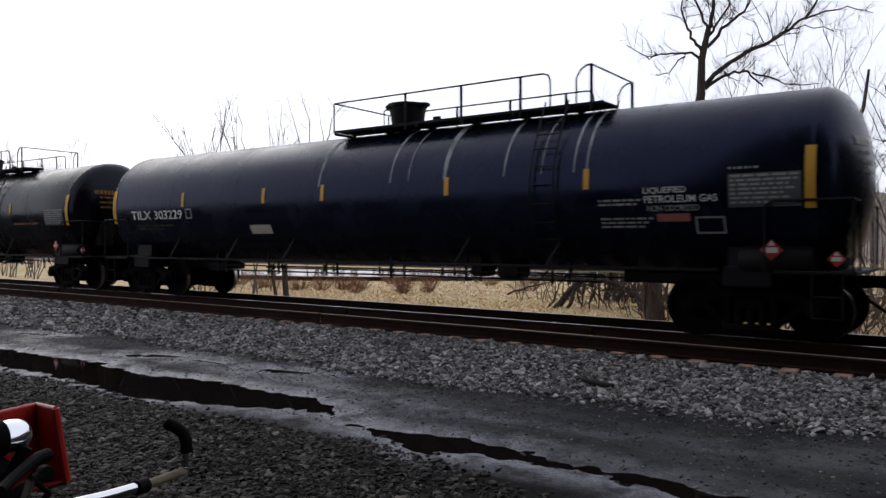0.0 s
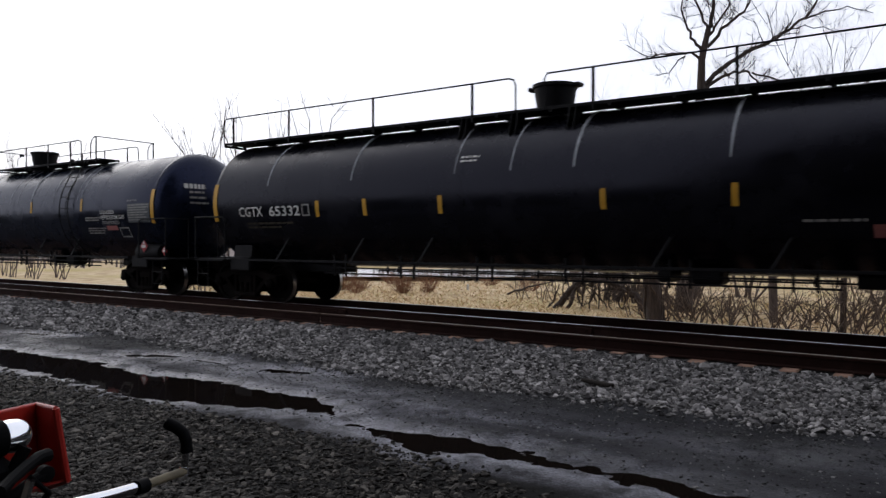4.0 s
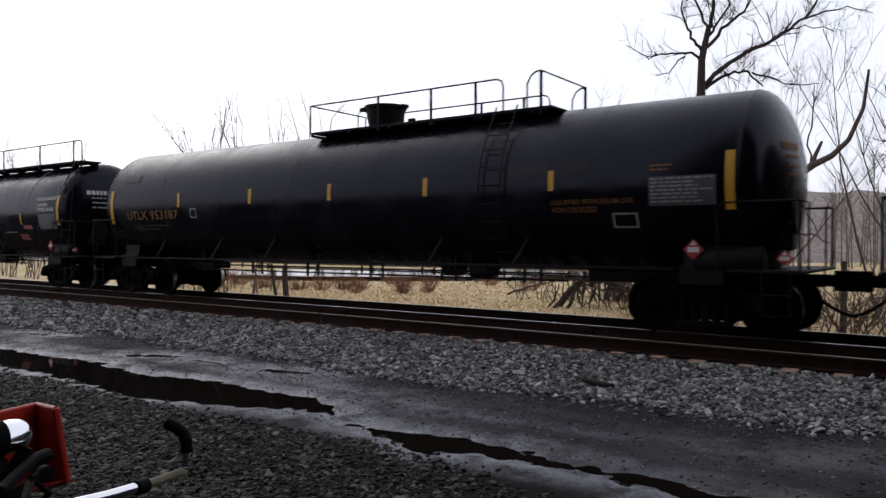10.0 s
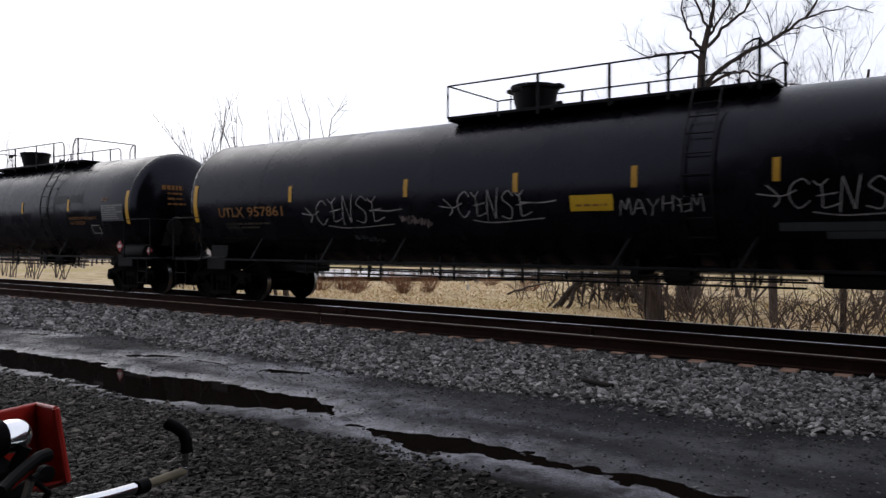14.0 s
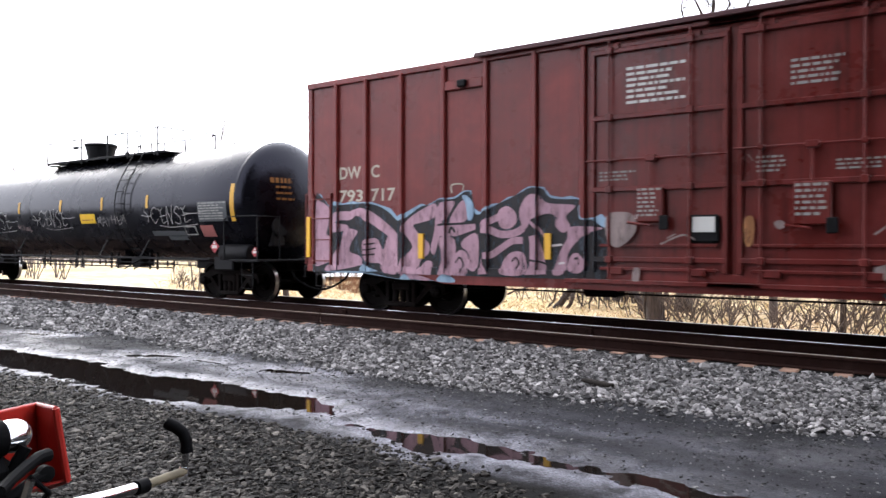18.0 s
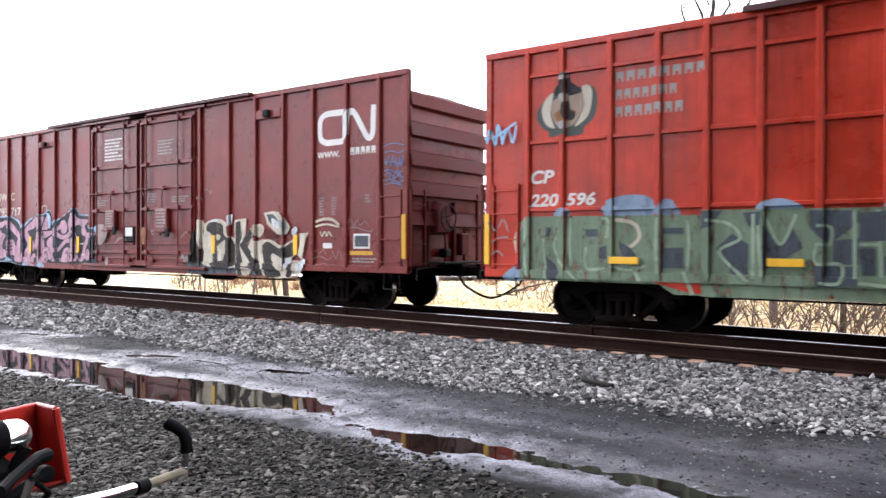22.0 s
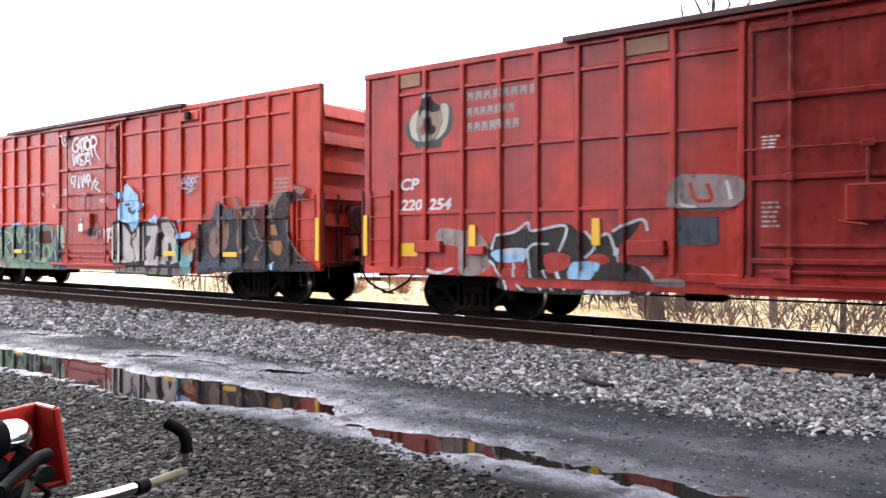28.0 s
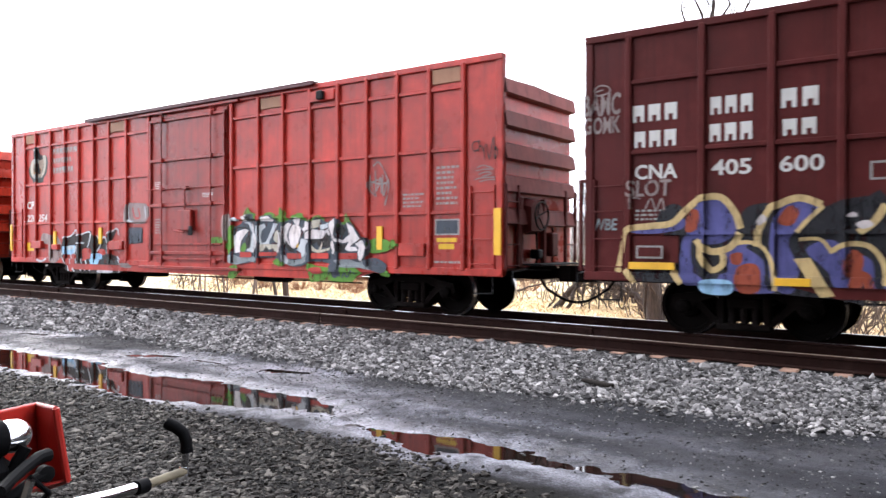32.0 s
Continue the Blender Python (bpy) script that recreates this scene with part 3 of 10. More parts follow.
CARS, WHEELSETS, TRUCKS = [], [], []
SHARED = {}


def shared(key, make):
    if key not in SHARED:
        SHARED[key] = make()
    return SHARED[key]


def wheelset_mesh():
    mb = Mesh()
    for s in (-1, 1):
        y = s * 0.7535
        rim = [(y - s * 0.085, 0.12), (y - s * 0.085, 0.482), (y - s * 0.055, 0.482), (y - s * 0.04, WHEEL_R), (y + s * 0.06, WHEEL_R - 0.006), (y + s * 0.06, 0.385), (y + s * 0.01, 0.37),
               (y - s * 0.015, 0.20), (y + s * 0.05, 0.16), (y + s * 0.05, 0.09)]
        mb.lathe(rim, 40, "y")
    mb.lathe([(-1.05, 0.075), (1.05, 0.075)], 14, "y")
    for s in (-1, 1):
        mb.lathe([(s * 1.03, 0.11), (s * 1.16, 0.11), (s * 1.18, 0.08)], 12, "y")
        for k in range(3):
            a = k * 2.094
            mb.lathe([(s * 1.18, 0.018), (s * 1.195, 0.018)], 6, "y", (0.06 * math.cos(a), 0, 0.06 * math.sin(a)))
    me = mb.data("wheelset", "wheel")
    me.materials.append(M["tread"])
    for f in me.polygons:
        c = f.center
        if 0.7 < abs(c.y) < 0.82 and math.hypot(c.x, c.z) > 0.44 and abs(f.normal.y) < 0.4:
            f.material_index = 1
    return me


def side_frame_mesh():
    """Cast side frame: top chord, sloping tension members, bolster opening with springs, pedestal ends."""
    mb = Mesh()
    top = [(-1.10, 0.0), (-1.06, 0.17), (-0.72, 0.23), (-0.45, 0.30), (0.45, 0.30), (0.72, 0.23), (1.06, 0.17), (1.10, 0.0), (1.02, -0.05), (0.76, -0.05), (0.70, 0.06),
           (0.42, 0.17), (-0.42, 0.17), (-0.70, 0.06), (-0.76, -0.05), (-1.02, -0.05)]
    n = len(top)
    for y0, y1 in ((-0.075, 0.075),):
        mb.add([(a, y0, b) for a, b in top] + [(a, y1, b) for a, b in top],
               [tuple(range(n)), tuple(range(n, 2 * n))[::-1]] + [(i, (i + 1) % n, n + (i + 1) % n, n + i) for i in range(n)])
    for s in (-1, 1):
        bar = [(s * 0.78, 0.08), (s * 0.66, 0.12), (s * 0.30, -0.24), (s * 0.36, -0.30)]
        mb.add([(a, -0.06, b) for a, b in bar] + [(a, 0.06, b) for a, b in bar], [(0, 1, 2, 3), (7, 6, 5, 4)] + [(i, (i + 1) % 4, 4 + (i + 1) % 4, 4 + i) for i in range(4)])
        mb.box(s * 0.33 - 0.05, s * 0.33 + 0.05, -0.08, 0.08, -0.26, 0.2, 0.015)
    mb.box(-0.40, 0.40, -0.09, 0.09, -0.33, -0.23, 0.02)
    for k in (-0.17, 0.0, 0.17):
        mb.lathe([(-0.23, 0.062), (-0.19, 0.07), (-0.15, 0.062), (-0.11, 0.07), (-0.07, 0.062), (-0.03, 0.07), (0.01, 0.06)], 10, "z", (k, 0, 0))
    mb.box(-0.24, 0.24, -0.07, 0.07, 0.0, 0.16, 0.02)
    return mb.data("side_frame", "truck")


def add_truck(car, x):
    bo = shared("bolster", lambda: bolster_mesh())
    truck = part("truck", bo, None, car, at=(x, 0, 0.46))
    TRUCKS.append((truck, x, CARS[-1][1]))
    for s in (-1, 1):
        f = part("side_frame", shared("side_frame", side_frame_mesh), None, truck, at=(0, s * 1.02, 0))
    for s in (-0.89, 0.89):
        w = part("wheelset", shared("wheelset", wheelset_mesh), None, truck, at=(s, 0, 0))
        WHEELSETS.append((w, (s, 0, 0)))
    return truck


def bolster_mesh():
    mb = Mesh()
    mb.box(-0.19, 0.19, -1.06, 1.06, -0.02, 0.19, 0.03)
    mb.lathe([(0.19, 0.2), (0.30, 0.2)], 16, "z")
    mb.box(-0.41, 0.41, -0.55, 0.55, -0.25, 0.01, 0.03)
    for s in (-1, 1):
        mb.box(s * 0.42 - 0.03, s * 0.42 + 0.03, -0.85, 0.85, -0.12, 0.0, 0.01)
        for e in (-0.7535, 0.7535):
            mb.box(s * 0.42 - 0.06, s * 0.42 + 0.02, e - 0.09, e + 0.06, -0.2, 0.06, 0.02)
    return mb.data("truck", "truck")


def add_coupler(car, half):
    """Draft gear, knuckle and hose at both ends; half: distance of the pulling face."""
    for s in (-1, 1):
        mb = Mesh()
        mb.box(min(s * (half - 1.1), s * (half - 0.22)), max(s * (half - 1.1), s * (half - 0.22)), -0.09, 0.09, 0.80, 0.98, 0.02)
        k = [(half - 0.25, -0.16), (half - 0.02, -0.17), (half + 0.06, -0.08), (half - 0.02, 0.0), (half + 0.05, 0.12), (half - 0.03, 0.18), (half - 0.25, 0.15)]
        n = len(k)
        mb.add([(s * a, s * b, 0.74) for a, b in k] + [(s * a, s * b, 1.04) for a, b in k],
               [tuple(range(n)), tuple(range(n, 2 * n))] + [(i, (i + 1) % n, n + (i + 1) % n, n + i) for i in range(n)])
        part("coupler", mb, "truck", car)
        hb = Mesh()
        pts = [(s * (half - 0.55), -s * 0.33, 0.80), (s * (half - 0.45), -s * 0.33, 0.66)]
        pts += [(s * (half - 0.42 + 0.47 * q), -s * 0.33 * (1 - q), 0.62 - 0.26 * math.sin(q * math.pi * 0.5)) for q in np.linspace(0, 1, 7)]
        hb.tube(pts, 0.026, 8)
        part("air_hose", hb, "rubber", car, "black rubber brake hose")


def grab(mb, x0, z0, x1, z1, y, out=0.09, r=0.011):
    """A bar bent out from the surface at y towards -y."""
    mb.tube([(x0, y, z0), (x0, y - out, z0), (x1, y - out, z1), (x1, y, z1)], r, 6)


def wrap(me, x, z, r, zc):
    """Lay a flat mesh on the tank's near side."""
    co = np.empty(len(me.vertices) * 3)
    me.vertices.foreach_get("co", co)
    co = co.reshape(-1, 3)
    co[:, 0] += x
    zz = co[:, 2] + z
    co[:, 2] = zz
    co[:, 1] = -np.sqrt(np.maximum(r * r - (zz - zc) ** 2, 0.01))
    me.vertices.foreach_set("co", co.ravel())
    me.update()
    return me


def arc_patch(x0, x1, z0, z1, r, zc, steps=8, name="marking", mat="white"):
    mb = Mesh()
    zs = np.linspace(z0, z1, steps + 1)
    v = []
    for q in zs:
        y = -math.sqrt(r * r - (q - zc) ** 2)
        v += [(x0, y, q), (x1, y, q)]
    mb.add(v, [(2 * i, 2 * i + 1, 2 * i + 3, 2 * i + 2) for i in range(steps)])
    return mb.data(name, mat)


def stencil_bars(x, z, w, h, rows, seed, r, zc, mat="dim_white", cols=1, curved=True):
    """Small print that cannot be read: rows of broken bars."""
    rng = random.Random(seed)
    mb = Mesh()
    pitch_z = h / rows
    for i in range(rows):
        zt = z + h - i * pitch_z
        q = x
        end = x + w * (1 if i == 0 else rng.uniform(0.72, 1.0))
        while q < end - 0.02:
            ln = min(rng.uniform(0.05, 0.22) * max(0.5, w), end - q)
            z0, z1 = zt - pitch_z * 0.5, zt
            ys = [-math.sqrt(max(0.01, r * r - (zz - zc) ** 2)) if curved else r for zz in (z0, z1)]
            mb.add([(q, ys[0], z0), (q + ln, ys[0], z0), (q + ln, ys[1], z1), (q, ys[1], z1)], [(0, 1, 2, 3)])
            q += ln + 0.03
    return mb.data("small_print", mat)


TANK_R, TANK_Z = 1.45, 2.38
SHELL = {}


def lettering(car, body, x, z, h, w, mat, bold=0.012, label="", curved=True, y=0.0, name="lettering", shear=0.0):
    me = text_mesh(body, h, w, bold, shear, name, mat)
    if curved:
        wrap(me, x, z, SHELL[car.name][0] + 0.012, SHELL[car.name][1])
        return part(name, me, None, car, label)
    me.transform(Matrix.Translation((x, y, z)))
    return part(name, me, None, car, label)


def placard(car, x, z, y, size=0.155):
    """Red diamond hazard placard with a white number band in its holder."""
    mb = Mesh()
    mb.add([(x - size, y, z), (x, y, z - size), (x + size, y, z), (x, y, z + size), (x - size, y + 0.02, z), (x, y + 0.02, z - size), (x + size, y + 0.02, z), (x, y + 0.02, z + size)],
           [(0, 1, 2, 3), (7, 6, 5, 4), (0, 4, 5, 1), (1, 5, 6, 2), (2, 6, 7, 3), (3, 7, 4, 0)])
    ob = part("placard", mb, "red_sign", car, "red diamond hazard placard")
    wb = Mesh()
    wb.box(x - size * 0.55, x + size * 0.55, y - 0.004, y - 0.001, z - size * 0.25, z + size * 0.25)
    part("number_band", wb, "white", ob)
    tb = Mesh()
    tb.add([(x - size * 0.3, y - 0.003, z + size * 0.42), (x + size * 0.3, y - 0.003, z + size * 0.42), (x, y - 0.003, z + size * 0.9)], [(0, 1, 2)])
    part("flame_mark", tb, "white", ob)


def tank_car(mark, number, centre, tank_mat, half, stripes, letters_mat, label, platform, ladder_x, long_walk=False, lettering_x=-7.3, plac_x=7.5, ends=(-8.1, 8.1), tips=(0.0, 0.0), shell_size=(TANK_R, TANK_Z)):
    car = thing("tank_car", label, "railway tank car", "cars of the freight train", (centre - travel(0), TRACK_Y, 0))
    CARS.append((car, centre))
    r, zc = SHELL[car.name] = shell_size
    tip0, tip = half - 0.72 + tips[0], half - 0.72 + tips[1]
    shell0, shell = tip0 - 0.62, tip - 0.62
    prof = [(-tip0, 0.02)]
    for k in range(1, 9):
        a = k / 8 * math.pi / 2
        prof.append((-shell0 - 0.62 * math.cos(a), r * math.sin(a)))
    prof += [(-shell0 + 0.02, r)] + [(-shell0 + (shell + shell0) * q / 12, r) for q in range(1, 12)]
    for k in range(8, 0, -1):
        a = k / 8 * math.pi / 2
        prof.append((shell + 0.62 * math.cos(a), r * math.sin(a)))
    prof.append((tip, 0.02))
    tb = Mesh()
    tb.lathe(prof, 72, "x", (0, 0, zc))
    part("tank", tb, tank_mat, car)
    # seams of the jacket
    for q in np.linspace(-shell0, shell, 8):
        sb = Mesh()
        sb.lathe([(q - 0.03, r - 0.01), (q - 0.03, r + 0.003), (q + 0.03, r + 0.003), (q + 0.03, r - 0.01)], 72, "x", (0, 0, zc))
        part("jacket_seam", sb, tank_mat, car)
    # stub sills, bolster saddles
    for s in (-1, 1):
        mb = Mesh()
        xa, xb = sorted((s * (half - 0.75), s * (half - 4.2)))
        mb.box(xa, xb, -0.28, 0.28, 0.78, 1.02, 0.02)
        xa, xb = sorted((s * (half - 1.55), s * (half - 2.25)))
        mb.box(xa, xb, -1.25, 1.25, 0.80, 1.12, 0.03)
        for e in (-1, 1):
            xm = s * (half - 1.9)
            mb.add([(xm - 0.3, e * 1.16, 1.05), (xm + 0.3, e * 1.16, 1.05), (xm + 0.3, e * 1.12, 1.4), (xm - 0.3, e * 1.12, 1.4), (xm - 0.3, e * 0.6, 1.0), (xm + 0.3, e * 0.6, 1.0)],
                   [(0, 1, 2, 3), (0, 4, 5, 1), (4, 0, 3), (1, 5, 2), (4, 3, 2, 5)])
        part("stub_sill", mb, "black_iron", car)
        # end platform with its railing
        eb = Mesh()
        xa, xb = sorted((s * (half - 0.45), s * (half - 1.5)))
        eb.box(xa, xb, -1.42, 1.42, 1.02, 1.07, 0.01)
        part("end_platform", eb, "black_iron", car)
        xe = s * (half - 0.5)
        for e in (-1, 1):
            rb = Mesh()
            rb.tube([(s * (half - 1.62), e * 1.44, 1.05), (s * (half - 1.62), e * 1.44, 1.98), (s * (half - 1.52), e * 1.44, 2.06), (xe, e * 1.44, 2.06), (xe, e * 1.40, 2.06)], 0.019, 8)
            rb.tube([(xe, e * 1.42, 1.05), (xe, e * 1.42, 2.06)], 0.019, 8)
            rb.tube([(xe, e * 1.42, 2.06), (xe, e * 0.75, 2.06), (xe, e * 0.75, 1.05)], 0.017, 8)
            part("end_railing", rb, "black_iron", car)
        for e in (-1, 1):
            st = Mesh()
            x0, x1 = s * (half - 0.62), s * (half - 1.0)
            for zz in (0.42, 0.72):
                st.tube([(x0, e * 1.44, 1.03), (x0, e * 1.44, zz), (x1, e * 1.44, zz), (x1, e * 1.44, 1.03)], 0.015, 6)
            part("sill_step", st, "black_iron", car)
    # pipes and rods under the belly
    for e in (-1, 1):
        pb = Mesh()
        pb.box(-half + 2.3, half - 2.3, e * 1.30 - 0.02, e * 1.30 + 0.02, 1.035, 1.085, 0.006)
        part("side_rod", pb, "black_iron", car)
        lb = Mesh()
        for zz in (0.80, 0.92):
            lb.tube([(-half + 4.3, e * 0.9, zz), (half - 4.3, e * 0.9, zz)], 0.018, 6)
        q = -half + 4.6
        while q < half - 4.4:
            for o in (0, 0.33):
                lb.box(q + o - 0.02, q + o + 0.02, e * 0.9 - 0.02, e * 0.9 + 0.02, 0.74, 1.2)
            q += 1.83
        part("brake_rod", lb, "black_iron", car)
    for q in (-half + 3.2, -half + 5.4, -2.2, 2.4, half - 5.2):
        mb = Mesh()
        mb.add([(q, -1.33, 1.06), (q + 0.05, -1.33, 1.06), (q + 0.31, -1.2, 1.55), (q + 0.26, -1.2, 1.55), (q, -1.31, 1.06), (q + 0.05, -1.31, 1.06), (q + 0.31, -1.17, 1.55), (q + 0.26, -1.17, 1.55)],
               [(0, 1, 2, 3), (7, 6, 5, 4), (0, 4, 5, 1), (1, 5, 6, 2), (2, 6, 7, 3), (3, 7, 4, 0)])
        part("rod_bracket", mb, "black_iron", car)
    rv = Mesh()
    rv.lathe([(half - 3.3, 0.02), (half - 3.27, 0.19), (half - 3.2, 0.22), (half - 2.35, 0.22), (half - 2.28, 0.19), (half - 2.25, 0.02)], 20, "x", (1.25, -1.10, 1.2))
    part("air_reservoir", rv, "black_iron", car, "black brake air reservoir")
    vb = Mesh()
    vb.box(half - 6.5, half - 6.0, -0.75, -0.3, 0.80, 1.05, 0.05)
    part("control_valve", vb, "black_iron", car)
    vb = Mesh()
    vb.lathe([(-0.85, 0.11), (-0.3, 0.12)], 14, "y", (half - 6.9, 0, 0.93))
    part("brake_cylinder", vb, "black_iron", car)
    hw = Mesh()
    hw.lathe([(-0.03, 0.20), (-0.03, 0.24), (0.03, 0.24), (0.03, 0.20)], 20, "x", (half - 0.70, -0.55, 1.85))
    hw.box(half - 0.72, half - 0.68, -0.78, -0.32, 1.835, 1.865)
    hw.box(half - 0.72, half - 0.68, -0.565, -0.535, 1.62, 2.08)
    hw.box(half - 1.1, half - 0.72, -0.75, -0.35, 1.35, 1.75, 0.04)
    part("hand_brake", hw, "black_iron", car)
    # small stencils on the round end
    for row in range(4):
        hm = Mesh()
        rng = random.Random(row)
        q, end = (-0.84, -0.26) if row == 0 else (-0.72, -0.36 + 0.05 * row)
        z1 = 2.98 - (0 if row == 0 else 0.05) - 0.14 * row
        z0 = z1 - (0.12 if row == 0 else 0.05)
        while q < end:
            w = rng.uniform(0.05, 0.11) if row == 0 else rng.uniform(0.08, 0.2)
            cs = [(a, b) for a, b in ((q, z0), (min(q + w, end), z0), (min(q + w, end), z1), (q, z1))]
            hm.add([(shell + 0.62 * math.sqrt(max(0.0, 1 - (a * a + (b - zc) ** 2) / (r * r))) + 0.014, a, b) for a, b in cs], [(0, 1, 2, 3)])
            q += w + 0.03
        part("small_print", hm, letters_mat if row == 0 else ("yellow_paint" if letters_mat == "yellow_paint" else "dim_white"), car)
    # top walkway, manway and rails
    px0, px1 = platform
    top = min(zc + r, 3.85)
    for e in (-1,) if long_walk else (-1, 1):
        wb = Mesh()
        wb.box(px0, px1, e * 0.62 - 0.285, e * 0.62 + 0.285, top, top + 0.03)
        walkway = part("walkway", wb, "black_iron", car)
        for o in (-0.3, 0.285):
            wb = Mesh()
            wb.box(px0, px1, e * 0.62 + o, e * 0.62 + o + 0.015, top - 0.02, top + 0.035, 0.003)
            part("kerb_bar", wb, "black_iron", walkway)
        q = px0 + 0.05
        while q < px1:
            wb = Mesh()
            wb.box(q - 0.03, q + 0.03, e * 0.62 - 0.32, e * 0.62 + 0.32, top - 0.07, top - 0.02)
            part("bearer", wb, "black_iron", walkway)
            q += 1.1
    hi = top + 0.62
    if long_walk:
        runs = [(px0, -0.26, (-8.06, -6.15, -3.65, -1.2)), (0.32, px1, (1.25, 3.6, 5.94, 7.9))]
    else:
        runs = [(px0, px1 - 1.0, (px0 + 1.95, px0 + 3.3, px1 - 1.6))]
    for e in (-1,) if long_walk else (-1, 1):
        y = e * 0.92
        for a, b, posts in runs:
            rb = Mesh()
            rb.tube([(a, y, top), (a, y, hi - (0.02 if not long_walk else 0.1)), (a + 0.06, y, hi), (b - 0.14, y, hi), (b - 0.04, y, hi - 0.04), (b, y, hi - 0.14), (b, y, top)], 0.017, 8)
            part("safety_railing", rb, "black_iron", car)
            for q in posts:
                pb = Mesh()
                pb.box(q - 0.028, q + 0.028, y - 0.012, y + 0.012, top - 0.1, hi, 0.004)
                part("railing_post", pb, "black_iron", car)
        if not long_walk:
            q = px1 - 0.22
            lb = Mesh()
            lb.tube([(q - 0.28, y, top), (q - 0.28, y, hi - 0.16), (q - 0.2, y, hi - 0.02), (q - 0.1, y, hi + 0.04), (q, y, hi + 0.05)], 0.017, 8)
            part("ladder_rail", lb, "black_iron", car)
            pb = Mesh()
            pb.box(q - 0.028, q + 0.028, y - 0.012, y + 0.012, top - 0.1, hi + 0.05, 0.004)
            part("railing_post", pb, "black_iron", car)
            gb = Mesh()
            gb.tube([(px0 + 1.4, y, top), (px0 + 1.4, y, hi - 0.3), (px0 + 1.5, y * 0.9, hi - 0.22)], 0.012, 6)
            gb.box(px0 + 1.38, px0 + 1.56, y * 0.9 - 0.04, y * 0.9 + 0.04, hi - 0.25, hi - 0.17, 0.01)
            part("valve_handle", gb, "black_iron", car)
    if not long_walk:
        eb = Mesh()
        eb.tube([(px0, -0.92, hi), (px0, 0.92, hi)], 0.016, 8)
        part("end_rail", eb, "black_iron", car)
        eb = Mesh()
        eb.tube([(px1 - 0.22, -0.92, hi + 0.05), (px1 - 0.2, 0.92, hi + 0.04)], 0.016, 8)
        part("end_rail", eb, "black_iron", car)
    else:
        for q in (-1.38, -0.28, 0.87):
            bb = Mesh()
            for o in (-0.06, 0.06):
                bb.add([(q + o, -0.92, top), (q + o, -0.55, top), (q + o, -1.0, top - 0.42), (q + o, -1.06, top - 0.42), (q + o + 0.015, -0.92, top), (q + o + 0.015, -0.55, top), (q + o + 0.015, -1.0, top - 0.42), (q + o + 0.015, -1.06, top - 0.42)],
                       [(0, 1, 2, 3), (7, 6, 5, 4), (0, 4, 5, 1), (1, 5, 6, 2), (2, 6, 7, 3), (3, 7, 4, 0)])
            part("walkway_bracket", bb, "black_iron", car)
    mw = Mesh()
    mx = 0.07 if long_walk else 0.3
    wide = 0.8 if mark in ("TILX", "CGTX") else 0.88
    mw.lathe([(top - 0.15, 0.36 * wide), (top + 0.14, 0.36 * wide), (top + 0.16, 0.42 * wide), (top + 0.26, 0.45 * wide), (top + 0.52, 0.50 * wide), (top + 0.54, 0.54 * wide), (top + 0.60, 0.54 * wide), (top + 0.61, 0.48 * wide)], 32, "z", (mx, 0, 0))
    for s in (-1, 1):
        mw.box(mx + s * 0.58 * wide - 0.08, mx + s * 0.58 * wide + 0.08, -0.1, 0.1, top + 0.52, top + 0.6, 0.02)
    part("manway", mw, "black_iron", car, "black protective housing round the valves")
    # side ladder
    ladder = None
    for q in (ladder_x - 0.22, ladder_x + 0.22):
        ld = Mesh()
        pts = []
        for a in np.linspace(radians(28), radians(-62), 16):
            pts.append((q, -(r + 0.09) * math.cos(-a), zc + (r + 0.09) * math.sin(a)))
        if abs(ladder_x) < half - 2:
            ld.tube(pts, 0.016, 6)
            ld.tube([pts[0], (q, -0.95, top + 0.1)], 0.016, 6)
            ld.tube([pts[-1], (q, -1.3, 0.75)], 0.016, 6)
        else:
            ld.tube([(q, -1.46, 1.05), (q, -1.30, 3.2), (q, -0.95, top + 0.05)], 0.016, 6)
        if ladder is None:
            ladder = part("ladder", ld, "black_iron", car)
        else:
            part("stile", ld, "black_iron", ladder)
    for a in np.linspace(radians(50), radians(-58), 10):
        z0 = zc + (r + 0.09) * math.sin(a)
        ld = Mesh()
        ld.tube([(ladder_x - 0.22, -(r + 0.09) * math.cos(a), z0), (ladder_x + 0.22, -(r + 0.09) * math.cos(a), z0)], 0.012, 6)
        part("rung", ld, "black_iron", ladder)
    # markings
    for q, z0, z1, wdt in stripes:
        part("reflector", arc_patch(q - wdt / 2, q + wdt / 2, z0, z1, r + 0.012, zc, 6, "reflector", "reflector_dim"), None, car, "yellow reflective strip")
    for q, z0, z1 in ((ends[0], 1.95, 2.82), (ends[1], 1.95, 2.82)):
        part("reflector", arc_patch(q - 0.07, q + 0.07, z0, z1, r + 0.012, zc, 10, "reflector", "reflector_dim"), None, car, "yellow reflective strip")
    if mark:
        lettering(car, mark, lettering_x, 2.04, 0.22, 0.36 * len(number) / 2.3 if len(number) < 6 else 0.86, letters_mat)
        lettering(car, number, lettering_x + 1.0, 2.04, 0.22, 0.19 * len(number), letters_mat)
    part("small_print", stencil_bars(lettering_x + 0.2, 1.74, 1.5, 0.17, 2, 3 + len(mark), r + 0.012, zc, "faint"), None, car)
    placard(car, plac_x, 1.36, -1.34)
    placard(car, half - 0.72, 1.24, -1.3, 0.115)
    add_truck(car, -half + 1.9)
    add_truck(car, half - 1.9)
    add_coupler(car, half)
    return car


def stripe_row(xs, z=2.33, h=0.34, w=0.10):
    return [(q, z, z + h, w) for q in xs]


